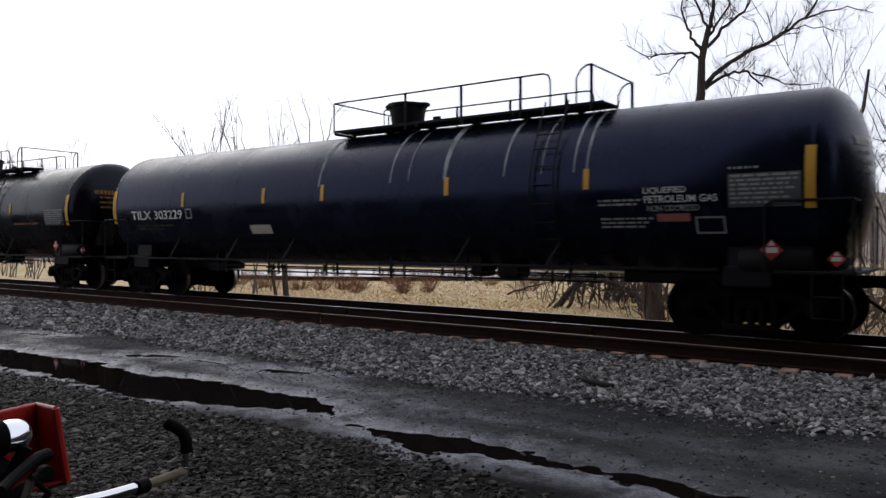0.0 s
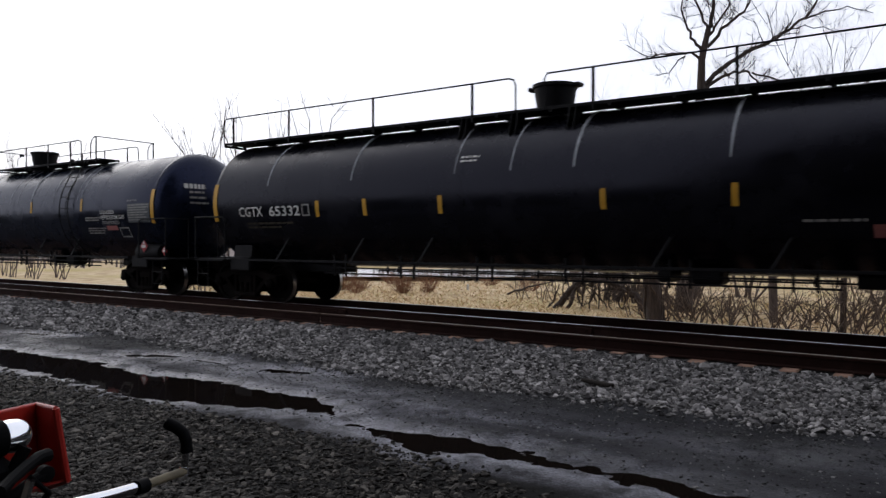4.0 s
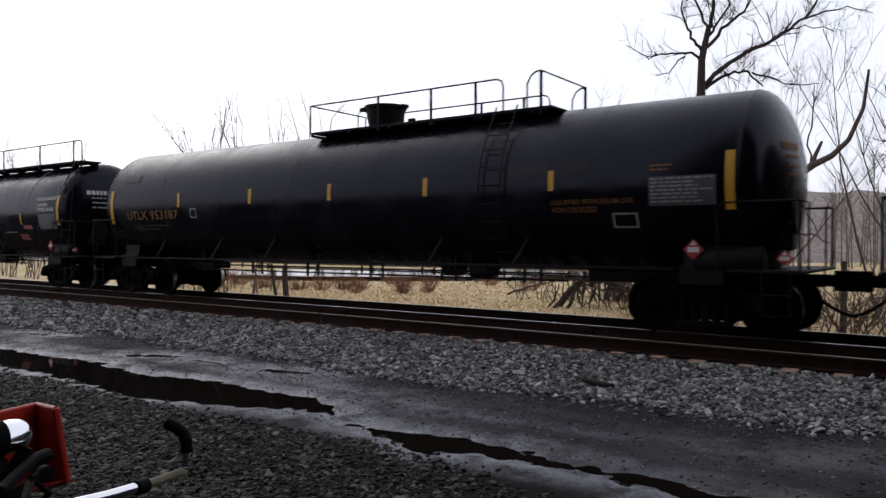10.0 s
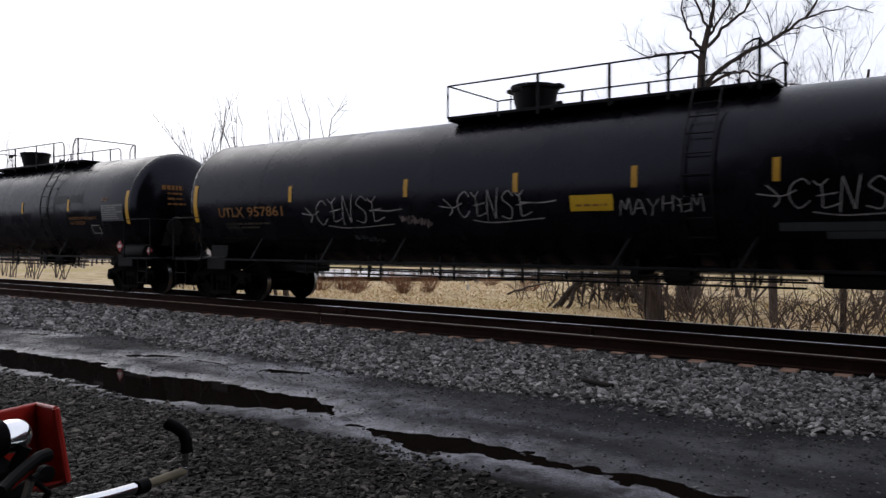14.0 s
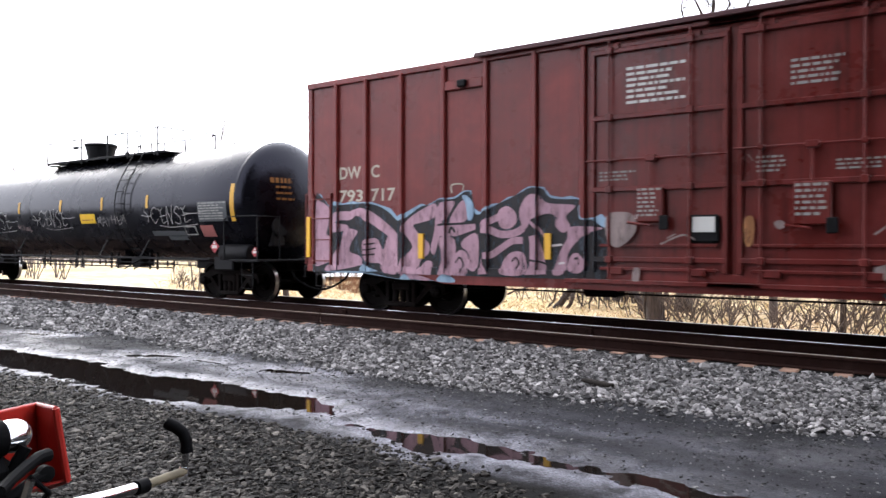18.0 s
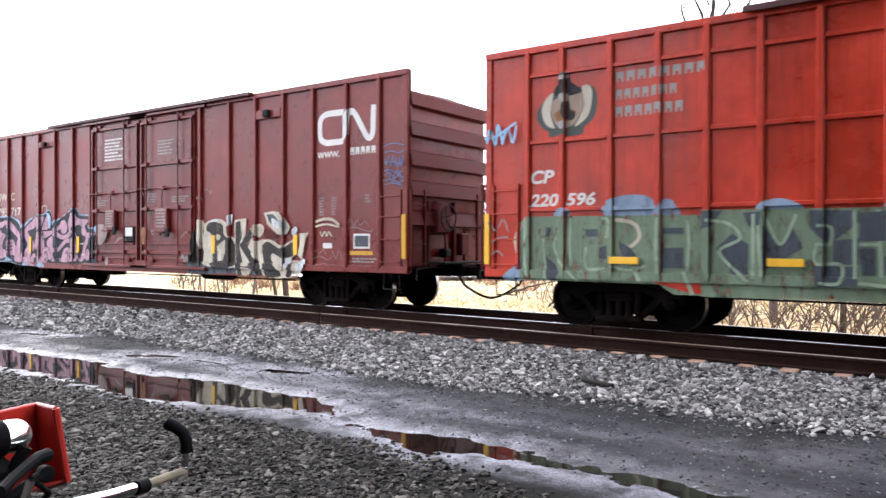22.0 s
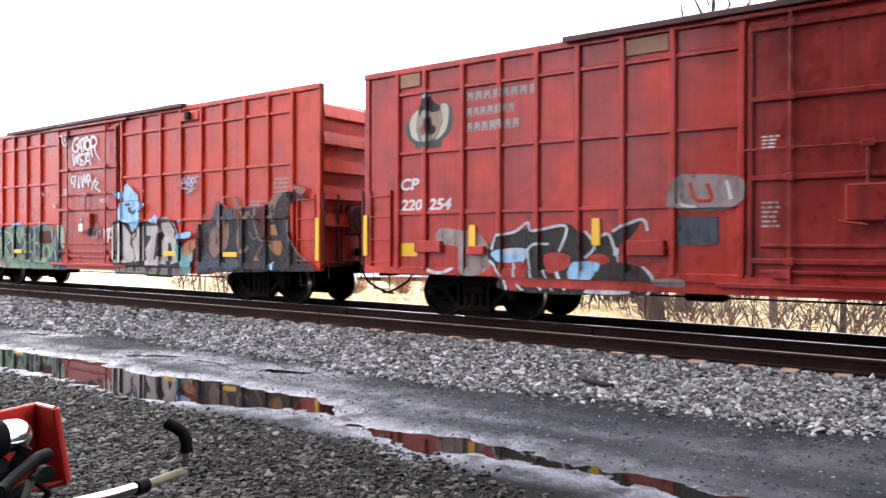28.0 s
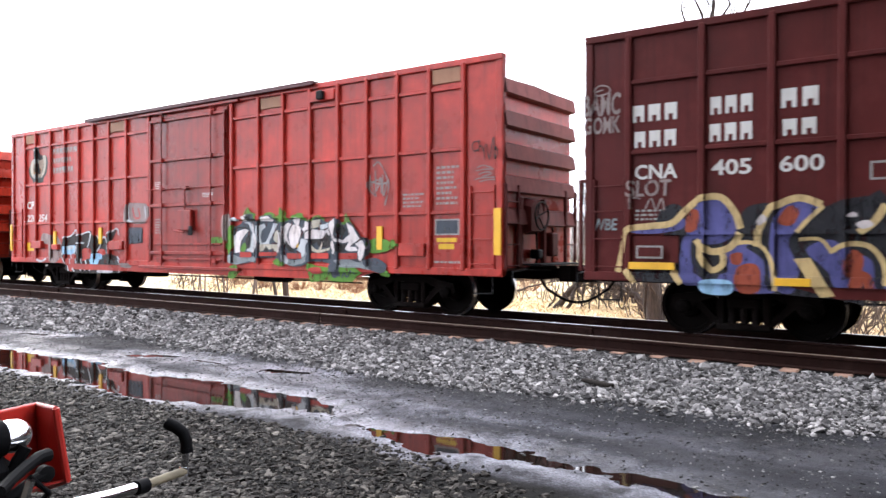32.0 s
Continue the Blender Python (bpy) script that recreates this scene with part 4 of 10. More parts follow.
tilx = tank_car("TILX", "303229", -71.7, "tank_blue", 9.5, stripe_row([-5.55, -2.64, -0.83, 2.34, 5.13]), "white",
                "long blue-black tank car with white stencils and grey bands", (-0.99, 5.2), 4.35, lettering_x=-7.73, plac_x=7.95, ends=(-8.49, 8.47), tips=(0.33, 0.33))
cgtx = tank_car("CGTX", "65332", -52.65, "tank_grey", 9.35, stripe_row([-4.74, -3.43, -1.57, 1.66, 3.71, 5.8], 2.0), "white",
                "charcoal tank car with a full-length top walkway and white stencils", (-8.4, 8.36), 8.35, True, lettering_x=-7.22, plac_x=7.38, ends=(-8.06, 7.97))
utlx = tank_car("UTLX", "953187", -33.85, "tank_grey", 9.45, stripe_row([-5.05, -2.44, 0.02, 2.49, 5.12]), "yellow_paint",
                "charcoal tank car with yellow stencils and a short top platform", (-1.09, 4.85), 3.95, lettering_x=-7.25, plac_x=7.45, ends=(-7.95, 8.02), tips=(0.0, 0.02), shell_size=(1.485, 2.42))
cense = tank_car("UTLX", "957861", -14.85, "tank_black", 9.55, stripe_row([-4.85, -1.69, 0.72, 2.86, 4.94]), "yellow_paint",
                 "black tank car with white spray-painted tags and yellow stencils", (-1.1, 4.8), 3.85, lettering_x=-7.25, plac_x=7.45, ends=(-8.1, 8.26), tips=(0.0, 0.14), shell_size=(1.485, 2.42))
front = tank_car("", "", -90.9, "tank_black", 9.55, stripe_row([-4.85, -1.69, 0.72, 2.86, 4.94]), "yellow_paint",
                 "black tank car with yellow stencils ahead in the train", (-1.1, 4.8), 3.85, lettering_x=-7.25, plac_x=7.45, ends=(-8.1, 8.26))


def boxcar(centre, body_mat, half_body, half, posts, door, label, end_mat=None, girts=(), far_corner=False, post_w=0.10, edge=0.045):
    car = thing("boxcar", label, "railway boxcar", "cars of the freight train", (centre - travel(0), TRACK_Y, 0))
    CARS.append((car, centre))
    S, top = 1.42, 4.80
    end_mat = end_mat or body_mat
    sk = Mesh()
    sk.box(-half_body + 0.1, half_body - 0.1, -S + 0.06, S, 1.0, 4.40)
    part("body", sk, body_mat, car)
    # near side sheet in one skin, behind the posts
    sd = Mesh()
    sd.box(-half_body, half_body, -S - 0.0, -S + 0.06, 0.92, top - 0.08, 0.004)
    part("side_sheet", sd, body_mat, car)
    fs = Mesh()
    fs.box(-half_body + (0 if far_corner else 1.4), half_body - (0 if far_corner else 1.4), S, S + 0.06, 0.92, top)
    part("far_side_sheet", fs, body_mat, car)
    rf = Mesh()
    for a, b in ((-half_body + 0.16, half_body - 0.16),):
        W = S - 0.08
        rf.add([(a, -W, 4.42), (b, -W, 4.42), (b, 0, 4.48), (a, 0, 4.48), (b, W, 4.42), (a, W, 4.42), (a, -W, 4.38), (b, -W, 4.38), (b, W, 4.38), (a, W, 4.38)],
               [(0, 1, 2, 3), (3, 2, 4, 5), (6, 9, 8, 7), (0, 6, 7, 1), (4, 8, 9, 5), (0, 3, 5, 9, 6), (1, 7, 8, 4, 2)])
    roof = part("roof", rf, "roof_metal", car)
    ed = Mesh()
    ed.box(-4.45, 4.3, -S - 0.17, -S + 0.3, top + 0.0, top + edge, 0.012)
    ed.box(-4.45, 4.3, -S - 0.17, -S - 0.13, top - 0.05, top + 0.02, 0.006)
    part("roof_edge", ed, "roof_edge", roof, "dark maroon overhanging roof edge")
    tc = Mesh()
    tc.box(-half_body, half_body, -S - 0.06, -S + 0.04, top - 0.12, top, 0.012)
    part("top_chord", tc, body_mat, car)
    ss = Mesh()
    ss.box(-half_body, half_body, -S - 0.05, -S + 0.05, 0.86, 1.0, 0.012)
    poly = [(-6.0, 0.9), (-5.2, 0.70), (5.2, 0.70), (6.0, 0.9)]
    ss.add([(a, -S - 0.02, b) for a, b in poly] + [(a, -S + 0.03, b) for a, b in poly], [(0, 1, 2, 3), (7, 6, 5, 4), (0, 4, 5, 1), (1, 5, 6, 2), (2, 6, 7, 3), (3, 7, 4, 0)])
    part("side_sill", ss, body_mat, car)
    pw = shared(("post", body_mat, post_w), lambda: post_mesh(body_mat, post_w, 0.95, top - 0.06))
    for q in posts:
        part("side_post", pw, None, car, at=(q, -S, 0))
    for a, b, z in girts:
        gb = Mesh()
        gb.box(a, b, -S - 0.055, -S + 0.01, z - 0.035, z + 0.035, 0.01)
        part("girt", gb, body_mat, car)
    for s in (-1, 1):
        cb = Mesh()
        xa, xb = sorted((s * half_body, s * (half_body - 0.14)))
        cb.box(xa, xb, -S - 0.04, -S + 0.1, 0.88, top, 0.015)
        part("corner_post", cb, body_mat, car)
        # corrugated end
        eb = Mesh()
        xa, xb = sorted((s * (half_body - 0.14), s * (half_body - 0.2)))
        eb.box(xa, xb, -S + 0.02, S, 0.95, 4.38)
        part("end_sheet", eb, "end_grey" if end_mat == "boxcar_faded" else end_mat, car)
        for z in (4.28, 3.70, 3.12, 2.54, 1.96):
            rb = Mesh()
            x0 = s * (half_body - 0.14)
            pr = [(0.0, -0.19), (s * 0.19, -0.16), (s * 0.14, 0.10), (0.0, 0.16)]
            rb.add([(x0 + a, -S + 0.05, z + b) for a, b in pr] + [(x0 + a, S - 0.02, z + b) for a, b in pr],
                   [(0, 1, 5, 4), (1, 2, 6, 5), (2, 3, 7, 6), (3, 0, 4, 7), (0, 3, 2, 1), (4, 5, 6, 7)])
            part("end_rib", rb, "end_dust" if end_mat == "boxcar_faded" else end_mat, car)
        for e, zt in ((-1, 2.5), (1, 2.5)):
            lb = Mesh()
            y = e * (S - 0.25)
            x0 = s * (half_body + 0.06)
            for zz in np.arange(1.05, zt, 0.38):
                lb.tube([(x0, y - 0.22, zz), (x0, y + 0.22, zz)], 0.012, 6)
            for o in (-0.22, 0.22):
                lb.box(x0 - 0.06, x0 + 0.0, y + o - 0.03, y + o + 0.03, 1.0, zt, 0.008)
                lb.box(x0 - s * 0.2 if s > 0 else x0, x0 if s > 0 else x0 + 0.2, y + o - 0.025, y + o + 0.025, zt - 0.06, zt, 0.008)
            part("end_ladder", lb, "boxcar_dark", car, "dark maroon end ladder")
        # pipes, uncoupling lever and braces on the lower end
        xe = s * (half_body - 0.14)
        ul = Mesh()
        ul.tube([(xe + s * 0.3, -S + 0.05, 0.72), (xe + s * 0.3, -S + 0.05, 0.95), (xe + s * 0.34, -0.9, 0.98), (xe + s * 0.45, -0.2, 0.95)], 0.016, 6)
        part("uncoupling_lever", ul, "black_iron", car)
        rp = Mesh()
        rp.tube([(xe + s * 0.06, 0.62, 1.0), (xe + s * 0.06, 0.62, 1.72), (xe + s * 0.1, 0.5, 1.82), (xe + s * 0.1, 0.1, 1.82)], 0.018, 6)
        rp.box(*sorted((xe + s * 0.04, xe + s * 0.16)), 0.0, 0.14, 1.74, 1.92, 0.02)
        part("retainer_pipe", rp, "boxcar_dark", car)
        for yb in (-0.72, 0.18):
            vb = Mesh()
            vb.box(*sorted((xe, xe + s * 0.13)), yb - 0.05, yb + 0.05, 1.0, 2.3, 0.012)
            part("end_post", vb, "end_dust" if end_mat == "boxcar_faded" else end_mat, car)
        sl = Mesh()
        xc = s * (half_body - 0.42)
        for zz in (1.08, 1.52, 1.96, 2.36):
            grab(sl, xc - 0.23, zz, xc + 0.23, zz, -S - 0.03, 0.07, 0.012)
        for o in (-0.25, 0.25):
            sl.box(xc + o - 0.02, xc + o + 0.02, -S - 0.06, -S - 0.0, 1.0, 2.48, 0.006)
        part("side_ladder", sl, body_mat, car)
        st = Mesh()
        st.tube([(xc - 0.2, -S, 0.9), (xc - 0.2, -S, 0.55), (xc + 0.2, -S, 0.55), (xc + 0.2, -S, 0.9)], 0.016, 6)
        part("sill_step", st, "black_iron", car)
        pb = Mesh()
        xa, xb = sorted((s * (half_body + 0.02), s * (half_body + 0.42)))
        pb.box(xa, xb, -0.8, 0.8, 1.04, 1.08, 0.008)
        part("end_platform", pb, "black_iron", car)
        ub = Mesh()
        xa, xb = sorted((s * (half - 0.5), s * 3.0))
        ub.box(xa, xb, -0.3, 0.3, 0.78, 1.02, 0.02)
        part("centre_sill", ub, "truck", car)
    xh = half_body + 0.02
    hb = Mesh()
    hb.add([(xh - 0.1, -0.66, 1.62), (xh - 0.1, -0.14, 1.62), (xh - 0.1, -0.14, 2.16), (xh - 0.1, -0.28, 2.3), (xh - 0.1, -0.52, 2.3), (xh - 0.1, -0.66, 2.16),
            (xh + 0.1, -0.62, 1.68), (xh + 0.1, -0.18, 1.68), (xh + 0.1, -0.18, 2.12), (xh + 0.1, -0.3, 2.24), (xh + 0.1, -0.5, 2.24), (xh + 0.1, -0.62, 2.12)],
           [(5, 4, 3, 2, 1, 0), (6, 7, 8, 9, 10, 11)] + [(i, (i + 1) % 6, (i + 1) % 6 + 6, i + 6) for i in range(6)])
    brake = part("hand_brake", hb, "boxcar_dark", car, "dark maroon hand brake housing")
    wb = Mesh()
    wb.tube([(xh + 0.2, -0.4 + 0.26 * math.cos(a), 1.96 + 0.26 * math.sin(a)) for a in np.linspace(0, 2 * math.pi, 25)], 0.016, 6, caps=False)
    for k in range(4):
        a = k * math.pi / 2 + 0.4
        wb.tube([(xh + 0.12, -0.4, 1.96), (xh + 0.2, -0.4 + 0.26 * math.cos(a), 1.96 + 0.26 * math.sin(a))], 0.012, 5)
    part("brake_wheel", wb, "black_iron", brake)
    rb = Mesh()
    rb.tube([(xh + 0.02, -0.28, 1.66), (xh + 0.02, -0.24, 1.2), (xh - 0.05, -0.24, 0.9)], 0.02, 6)
    rb.box(xh - 0.1, xh + 0.1, -0.34, -0.14, 1.16, 1.34, 0.03)
    part("brake_chain", rb, "black_iron", brake)
    bb = Mesh()
    bb.box(xh - 0.12, xh + 0.06, 0.28, 0.56, 1.2, 1.66, 0.03)
    part("bell_crank", bb, "boxcar_dark", car)
    ub = Mesh()
    ub.box(-5.0, 5.0, -0.3, 0.3, 0.72, 1.0, 0.02)
    for q in (-3.4, -1.2, 1.4, 3.6):
        ub.box(q - 0.08, q + 0.08, -S + 0.03, S - 0.03, 0.78, 1.0, 0.01)
    ub.lathe([(1.9, 0.03), (1.93, 0.2), (2.9, 0.2), (2.93, 0.03)], 16, "x", (0, -0.9, 0.75))
    ub.box(-2.6, -2.0, -1.0, -0.6, 0.55, 0.85, 0.03)
    ub.tube([(-5.2, -1.0, 0.62), (5.2, -1.0, 0.62)], 0.016, 6)
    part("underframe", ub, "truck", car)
    door(car, S, {"boxcar_red": "door_red", "boxcar_faded": "door_faded", "boxcar_brown": "door_brown"}.get(body_mat, body_mat))
    add_truck(car, -6.5)
    add_truck(car, 6.5)
    add_coupler(car, half)
    return car


def post_mesh(mat, w, z0, z1):
    mb = Mesh()
    mb.box(-w / 2, w / 2, -0.075, 0.01, z0, z1, 0.018)
    return mb.data("side_post", mat)


def plug_door(car, S, mat, x0, x1, rails, stiles, rods, mid, plate, card=None, lows=()):
    """A plug door: sheet, frame stiles, shelf-like rails, lock rods with their brackets, operating gear."""
    db = Mesh()
    db.box(x0 + 0.05, x1 - 0.05, -S - 0.05, -S + 0.02, 0.95, 4.62, 0.012)
    dr = part("door", db, mat, car)
    for z in rails:
        rb = Mesh()
        rb.box(x0 + 0.06, x1 - 0.06, -S - 0.11, -S - 0.05, z - 0.04, z + 0.04, 0.012)
        part("door_rail", rb, mat, dr)
    for z in lows:
        rb = Mesh()
        rb.box(x0 + 0.22, x1 - 0.22, -S - 0.10, -S - 0.05, z - 0.025, z + 0.025, 0.01)
        part("door_rail", rb, mat, dr)
    for q in stiles:
        ub = Mesh()
        ub.box(q - 0.035, q + 0.035, -S - 0.105, -S - 0.05, 1.0, 4.55, 0.012)
        part("door_stile", ub, mat, dr)
    for q in rods:
        tb = Mesh()
        tb.tube([(q, -S - 0.135, 0.88), (q, -S - 0.135, 4.68)], 0.019, 8)
        for zz in rails:
            tb.box(q - 0.055, q + 0.055, -S - 0.165, -S - 0.05, zz - 0.055, zz + 0.055, 0.012)
        part("lock_rod", tb, mat, dr)
    xm = (plate[0] + plate[1]) / 2
    cb = Mesh()
    cb.tube([(x0 - 0.02, -S - 0.14, mid), (x1 - 0.05, -S - 0.14, mid)], 0.015, 8)
    cb.tube([(xm, -S - 0.14, mid), (xm, -S - 0.14, plate[3])], 0.017, 8)
    cb.box(xm - 0.08, xm + 0.08, -S - 0.16, -S - 0.05, mid - 0.05, mid + 0.05, 0.012)
    for q in rods:
        cb.box(q - 0.04, q + 0.04, -S - 0.16, -S - 0.05, mid - 0.04, mid + 0.04, 0.01)
    part("cross_rod", cb, mat, dr)
    gb = Mesh()
    gb.box(plate[0], plate[1], -S - 0.17, -S - 0.05, plate[2], plate[3], 0.02)
    gear = part("lock_gear", gb, mat, dr)
    hb = Mesh()
    hb.box(plate[1] - 0.06, plate[1] + 0.09, -S - 0.20, -S - 0.16, plate[2] - 0.12, plate[2] + 0.10, 0.015)
    part("lever", hb, "black_iron", gear)
    hb = Mesh()
    hb.tube([(xm, -S - 0.19, plate[2] - 0.05), (xm - 0.34, -S - 0.19, plate[2] + 0.0)], 0.022, 8)
    part("crank_handle", hb, mat, gear)
    for q in (x0 + 0.5, x1 - 0.5):
        kb = Mesh()
        kb.box(q - 0.12, q + 0.12, -S - 0.13, -S - 0.05, 0.96, 1.08, 0.015)
        part("roller_bracket", kb, mat, dr)
        bb = Mesh()
        bb.box(q - 0.04, q + 0.04, -S - 0.11, -S - 0.05, rails[-1], 4.62, 0.01)
        part("hanger", bb, mat, dr)
    if card:
        kb = Mesh()
        kb.box(card[0], card[1], -S - 0.12, -S - 0.05, card[2], card[3], 0.03)
        ob = part("card_board", kb, "black_iron", dr, "black board for route cards")
        wb = Mesh()
        w, h = card[1] - card[0], card[3] - card[2]
        wb.box(card[0] + 0.2 * w, card[1] - 0.12 * w, -S - 0.126, -S - 0.119, card[2] + 0.38 * h, card[3] - 0.08 * h, 0.002)
        part("route_card", wb, "white", ob, "white paper card")
    for z in (0.84, 4.70):
        kb = Mesh()
        kb.box(x0 - 0.4, x1 + 0.4, -S - 0.12, -S + 0.0, z - 0.035, z + 0.035, 0.01)
        part("door_track", kb, mat, car)


def dwc_doors(car, S, mat):
    plug_door(car, S, mat, -2.3, -0.02, (1.2, 2.31, 3.45, 4.5), (-2.2, -0.12), (-1.91, -0.63), 2.77, (-1.44, -1.02, 1.78, 2.32), (-0.68, -0.2, 1.46, 1.88), (1.42, 1.05))
    plug_door(car, S, mat, 0.02, 2.28, (1.2, 2.31, 3.43, 4.5), (0.09, 2.13), (0.37, 1.67), 2.82, (0.80, 1.28, 1.71, 2.31), None, (1.42, 1.05))


def cp_doors(car, S, mat):
    plug_door(car, S, mat, -1.58, 1.5, (1.2, 2.38, 3.5, 4.5), (-1.5, 1.38), (-0.97, 0.95), 2.78, (-0.28, 0.24, 1.75, 2.25), None, (1.42, 1.05))


CP_POSTS = [-7.35, -6.5, -5.72, -4.98, -4.22, -3.45, -2.64, -1.63, 1.6, 2.5, 3.3, 4.12, 4.92, 5.7, 6.48, 7.25, 8.02, -8.0]


def cp_girts(z_levels):
    out = []
    xs = sorted(q for q in CP_POSTS if q < -1.6) 
    ys = sorted(q for q in CP_POSTS if q > 1.55)
    for row in (xs, ys):
        for a, b in zip(row, row[1:]):
            for z in z_levels:
                out.append((a + 0.05, b - 0.05, z))
    return out


dwc = boxcar(4.55, "boxcar_brown", 8.72, 9.7, [-7.9, -7.1, -6.2, -5.2, -4.28, -3.3, -2.4, 2.42, 3.48, 4.38, 5.28, 6.18, 7.12, 8.0], dwc_doors,
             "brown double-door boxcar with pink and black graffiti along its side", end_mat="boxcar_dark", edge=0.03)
cp_a = boxcar(23.87, "boxcar_red", 8.85, 9.6, CP_POSTS, cp_doors, "bright red boxcar with green, blue and silver graffiti", girts=cp_girts((3.17, 4.3, 2.02)))
cp_b = boxcar(42.79, "boxcar_faded", 8.85, 9.55, CP_POSTS, cp_doors, "faded red boxcar with white, black and green graffiti", girts=cp_girts((3.17, 4.3, 2.02)))
cna = boxcar(62.1, "boxcar_dark", 8.9, 9.65, [-8.16, -7.02, -6.04, -5.15, -4.3, -3.4, -2.4, 2.4, 3.4, 4.3, 5.2, 6.1, 7.1, 8.1], dwc_doors,
             "dark brown boxcar with white lettering and purple graffiti", girts=[(a, b, z) for a, b in ((-8.11, -7.07), (-6.97, -6.09), (-5.99, -5.2), (-5.1, -4.35), (-4.25, -3.45)) for z in (1.62, 2.88, 3.98)])


# ======== far side of the track: trees, brush, pond, distant woods ========
def bark(name, lo, hi):
    m, n, l, p = nodes_of(name)
    f = tex_noise(n, l, stretched(n, l, 9, 9, 1.6), 2.0, 5, 0.7)
    l.new(ramp(n, l, f, [(0.3, lo), (0.7, hi)]), p.inputs["Base Color"])
    p.inputs["Roughness"].default_value = 0.9
    bump(n, l, p, f, 0.6, 0.03)
    return m


M["bark"] = bark("grey-brown furrowed bark", (0.016, 0.011, 0.0095), (0.065, 0.045, 0.037))
# Lighter copy of the bark for the edge tree, paints in the haze.
M["hazed_bark"] = bark("bark with haze mixed in", (0.045, 0.037, 0.033), (0.15, 0.125, 0.11))
M["twig"] = bark("thin brown twigs", (0.05, 0.037, 0.033), (0.13, 0.10, 0.088))
M["brush"] = bark("dry brown brush", (0.030, 0.020, 0.015), (0.125, 0.085, 0.062))
M["shrub"] = bark("red-brown field shrub", (0.10, 0.045, 0.024), (0.30, 0.145, 0.075))
# Paler than the near wood: haze of the distance is mixed in.
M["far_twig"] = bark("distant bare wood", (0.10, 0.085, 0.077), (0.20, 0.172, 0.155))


def sprout(mb, p, d, length, r, depth, rng, up=0.12, wander=0.28, kids=(3, 5), sides=5):
    """A crooked tapering branch with its side shoots."""
    p, d = Vector(p), Vector(d).normalized()
    n = 5 if depth > 1 else 4
    pts = [p.copy()]
    for i in range(n):
        d = (d + Vector((rng.gauss(0, wander), rng.gauss(0, wander), rng.gauss(0, wander) + up)) * 0.5).normalized()
        p = p + d * (length / n)
        pts.append(p.copy())
    mb.tube(pts, r, sides if depth > 1 else 3, r * (0.45 if depth else 0.35), caps=False)
    if depth <= 0:
        return
    for k in range(rng.randint(*kids)):
        i = rng.randint(1, n)
        base = pts[i]
        along = (pts[i] - pts[i - 1]).normalized()
        turn = Vector((rng.gauss(0, 1), rng.gauss(0, 1), rng.gauss(0.2, 0.8))).normalized()
        sprout(mb, base, along * 0.75 + turn * 0.75, length * rng.uniform(0.42, 0.68), r * (0.62 - 0.06 * i), depth - 1, rng, up, wander, kids, sides)


def limb(mb, pts, r0, r1, rng, shoots, shoot_len, depth=2, up=0.1):
    """A hand-laid main limb with random side branches."""
    v = [Vector(q) for q in pts]
    fine = []
    for a, b in zip(v, v[1:]):
        for k in range(3):
            fine.append(a.lerp(b, k / 3) + Vector((rng.gauss(0, 0.03), rng.gauss(0, 0.03), rng.gauss(0, 0.03))))
    fine.append(v[-1])
    mb.tube(fine, r0, 7, r1, caps=False)
    for k in range(shoots):
        i = rng.randrange(len(fine) // 4, len(fine) - 1)
        d = (fine[i + 1] - fine[i]).normalized()
        turn = Vector((rng.gauss(0, 1), rng.gauss(0, 1), rng.gauss(0.3, 0.8))).normalized()
        q = i / len(fine)
        sprout(mb, fine[i], d * 0.6 + turn, shoot_len * rng.uniform(0.5, 1.1), (r0 + (r1 - r0) * q) * 0.25 + 0.0035, depth, rng, up)


RIGHT = Vector((0.815, 0.579, 0.0))


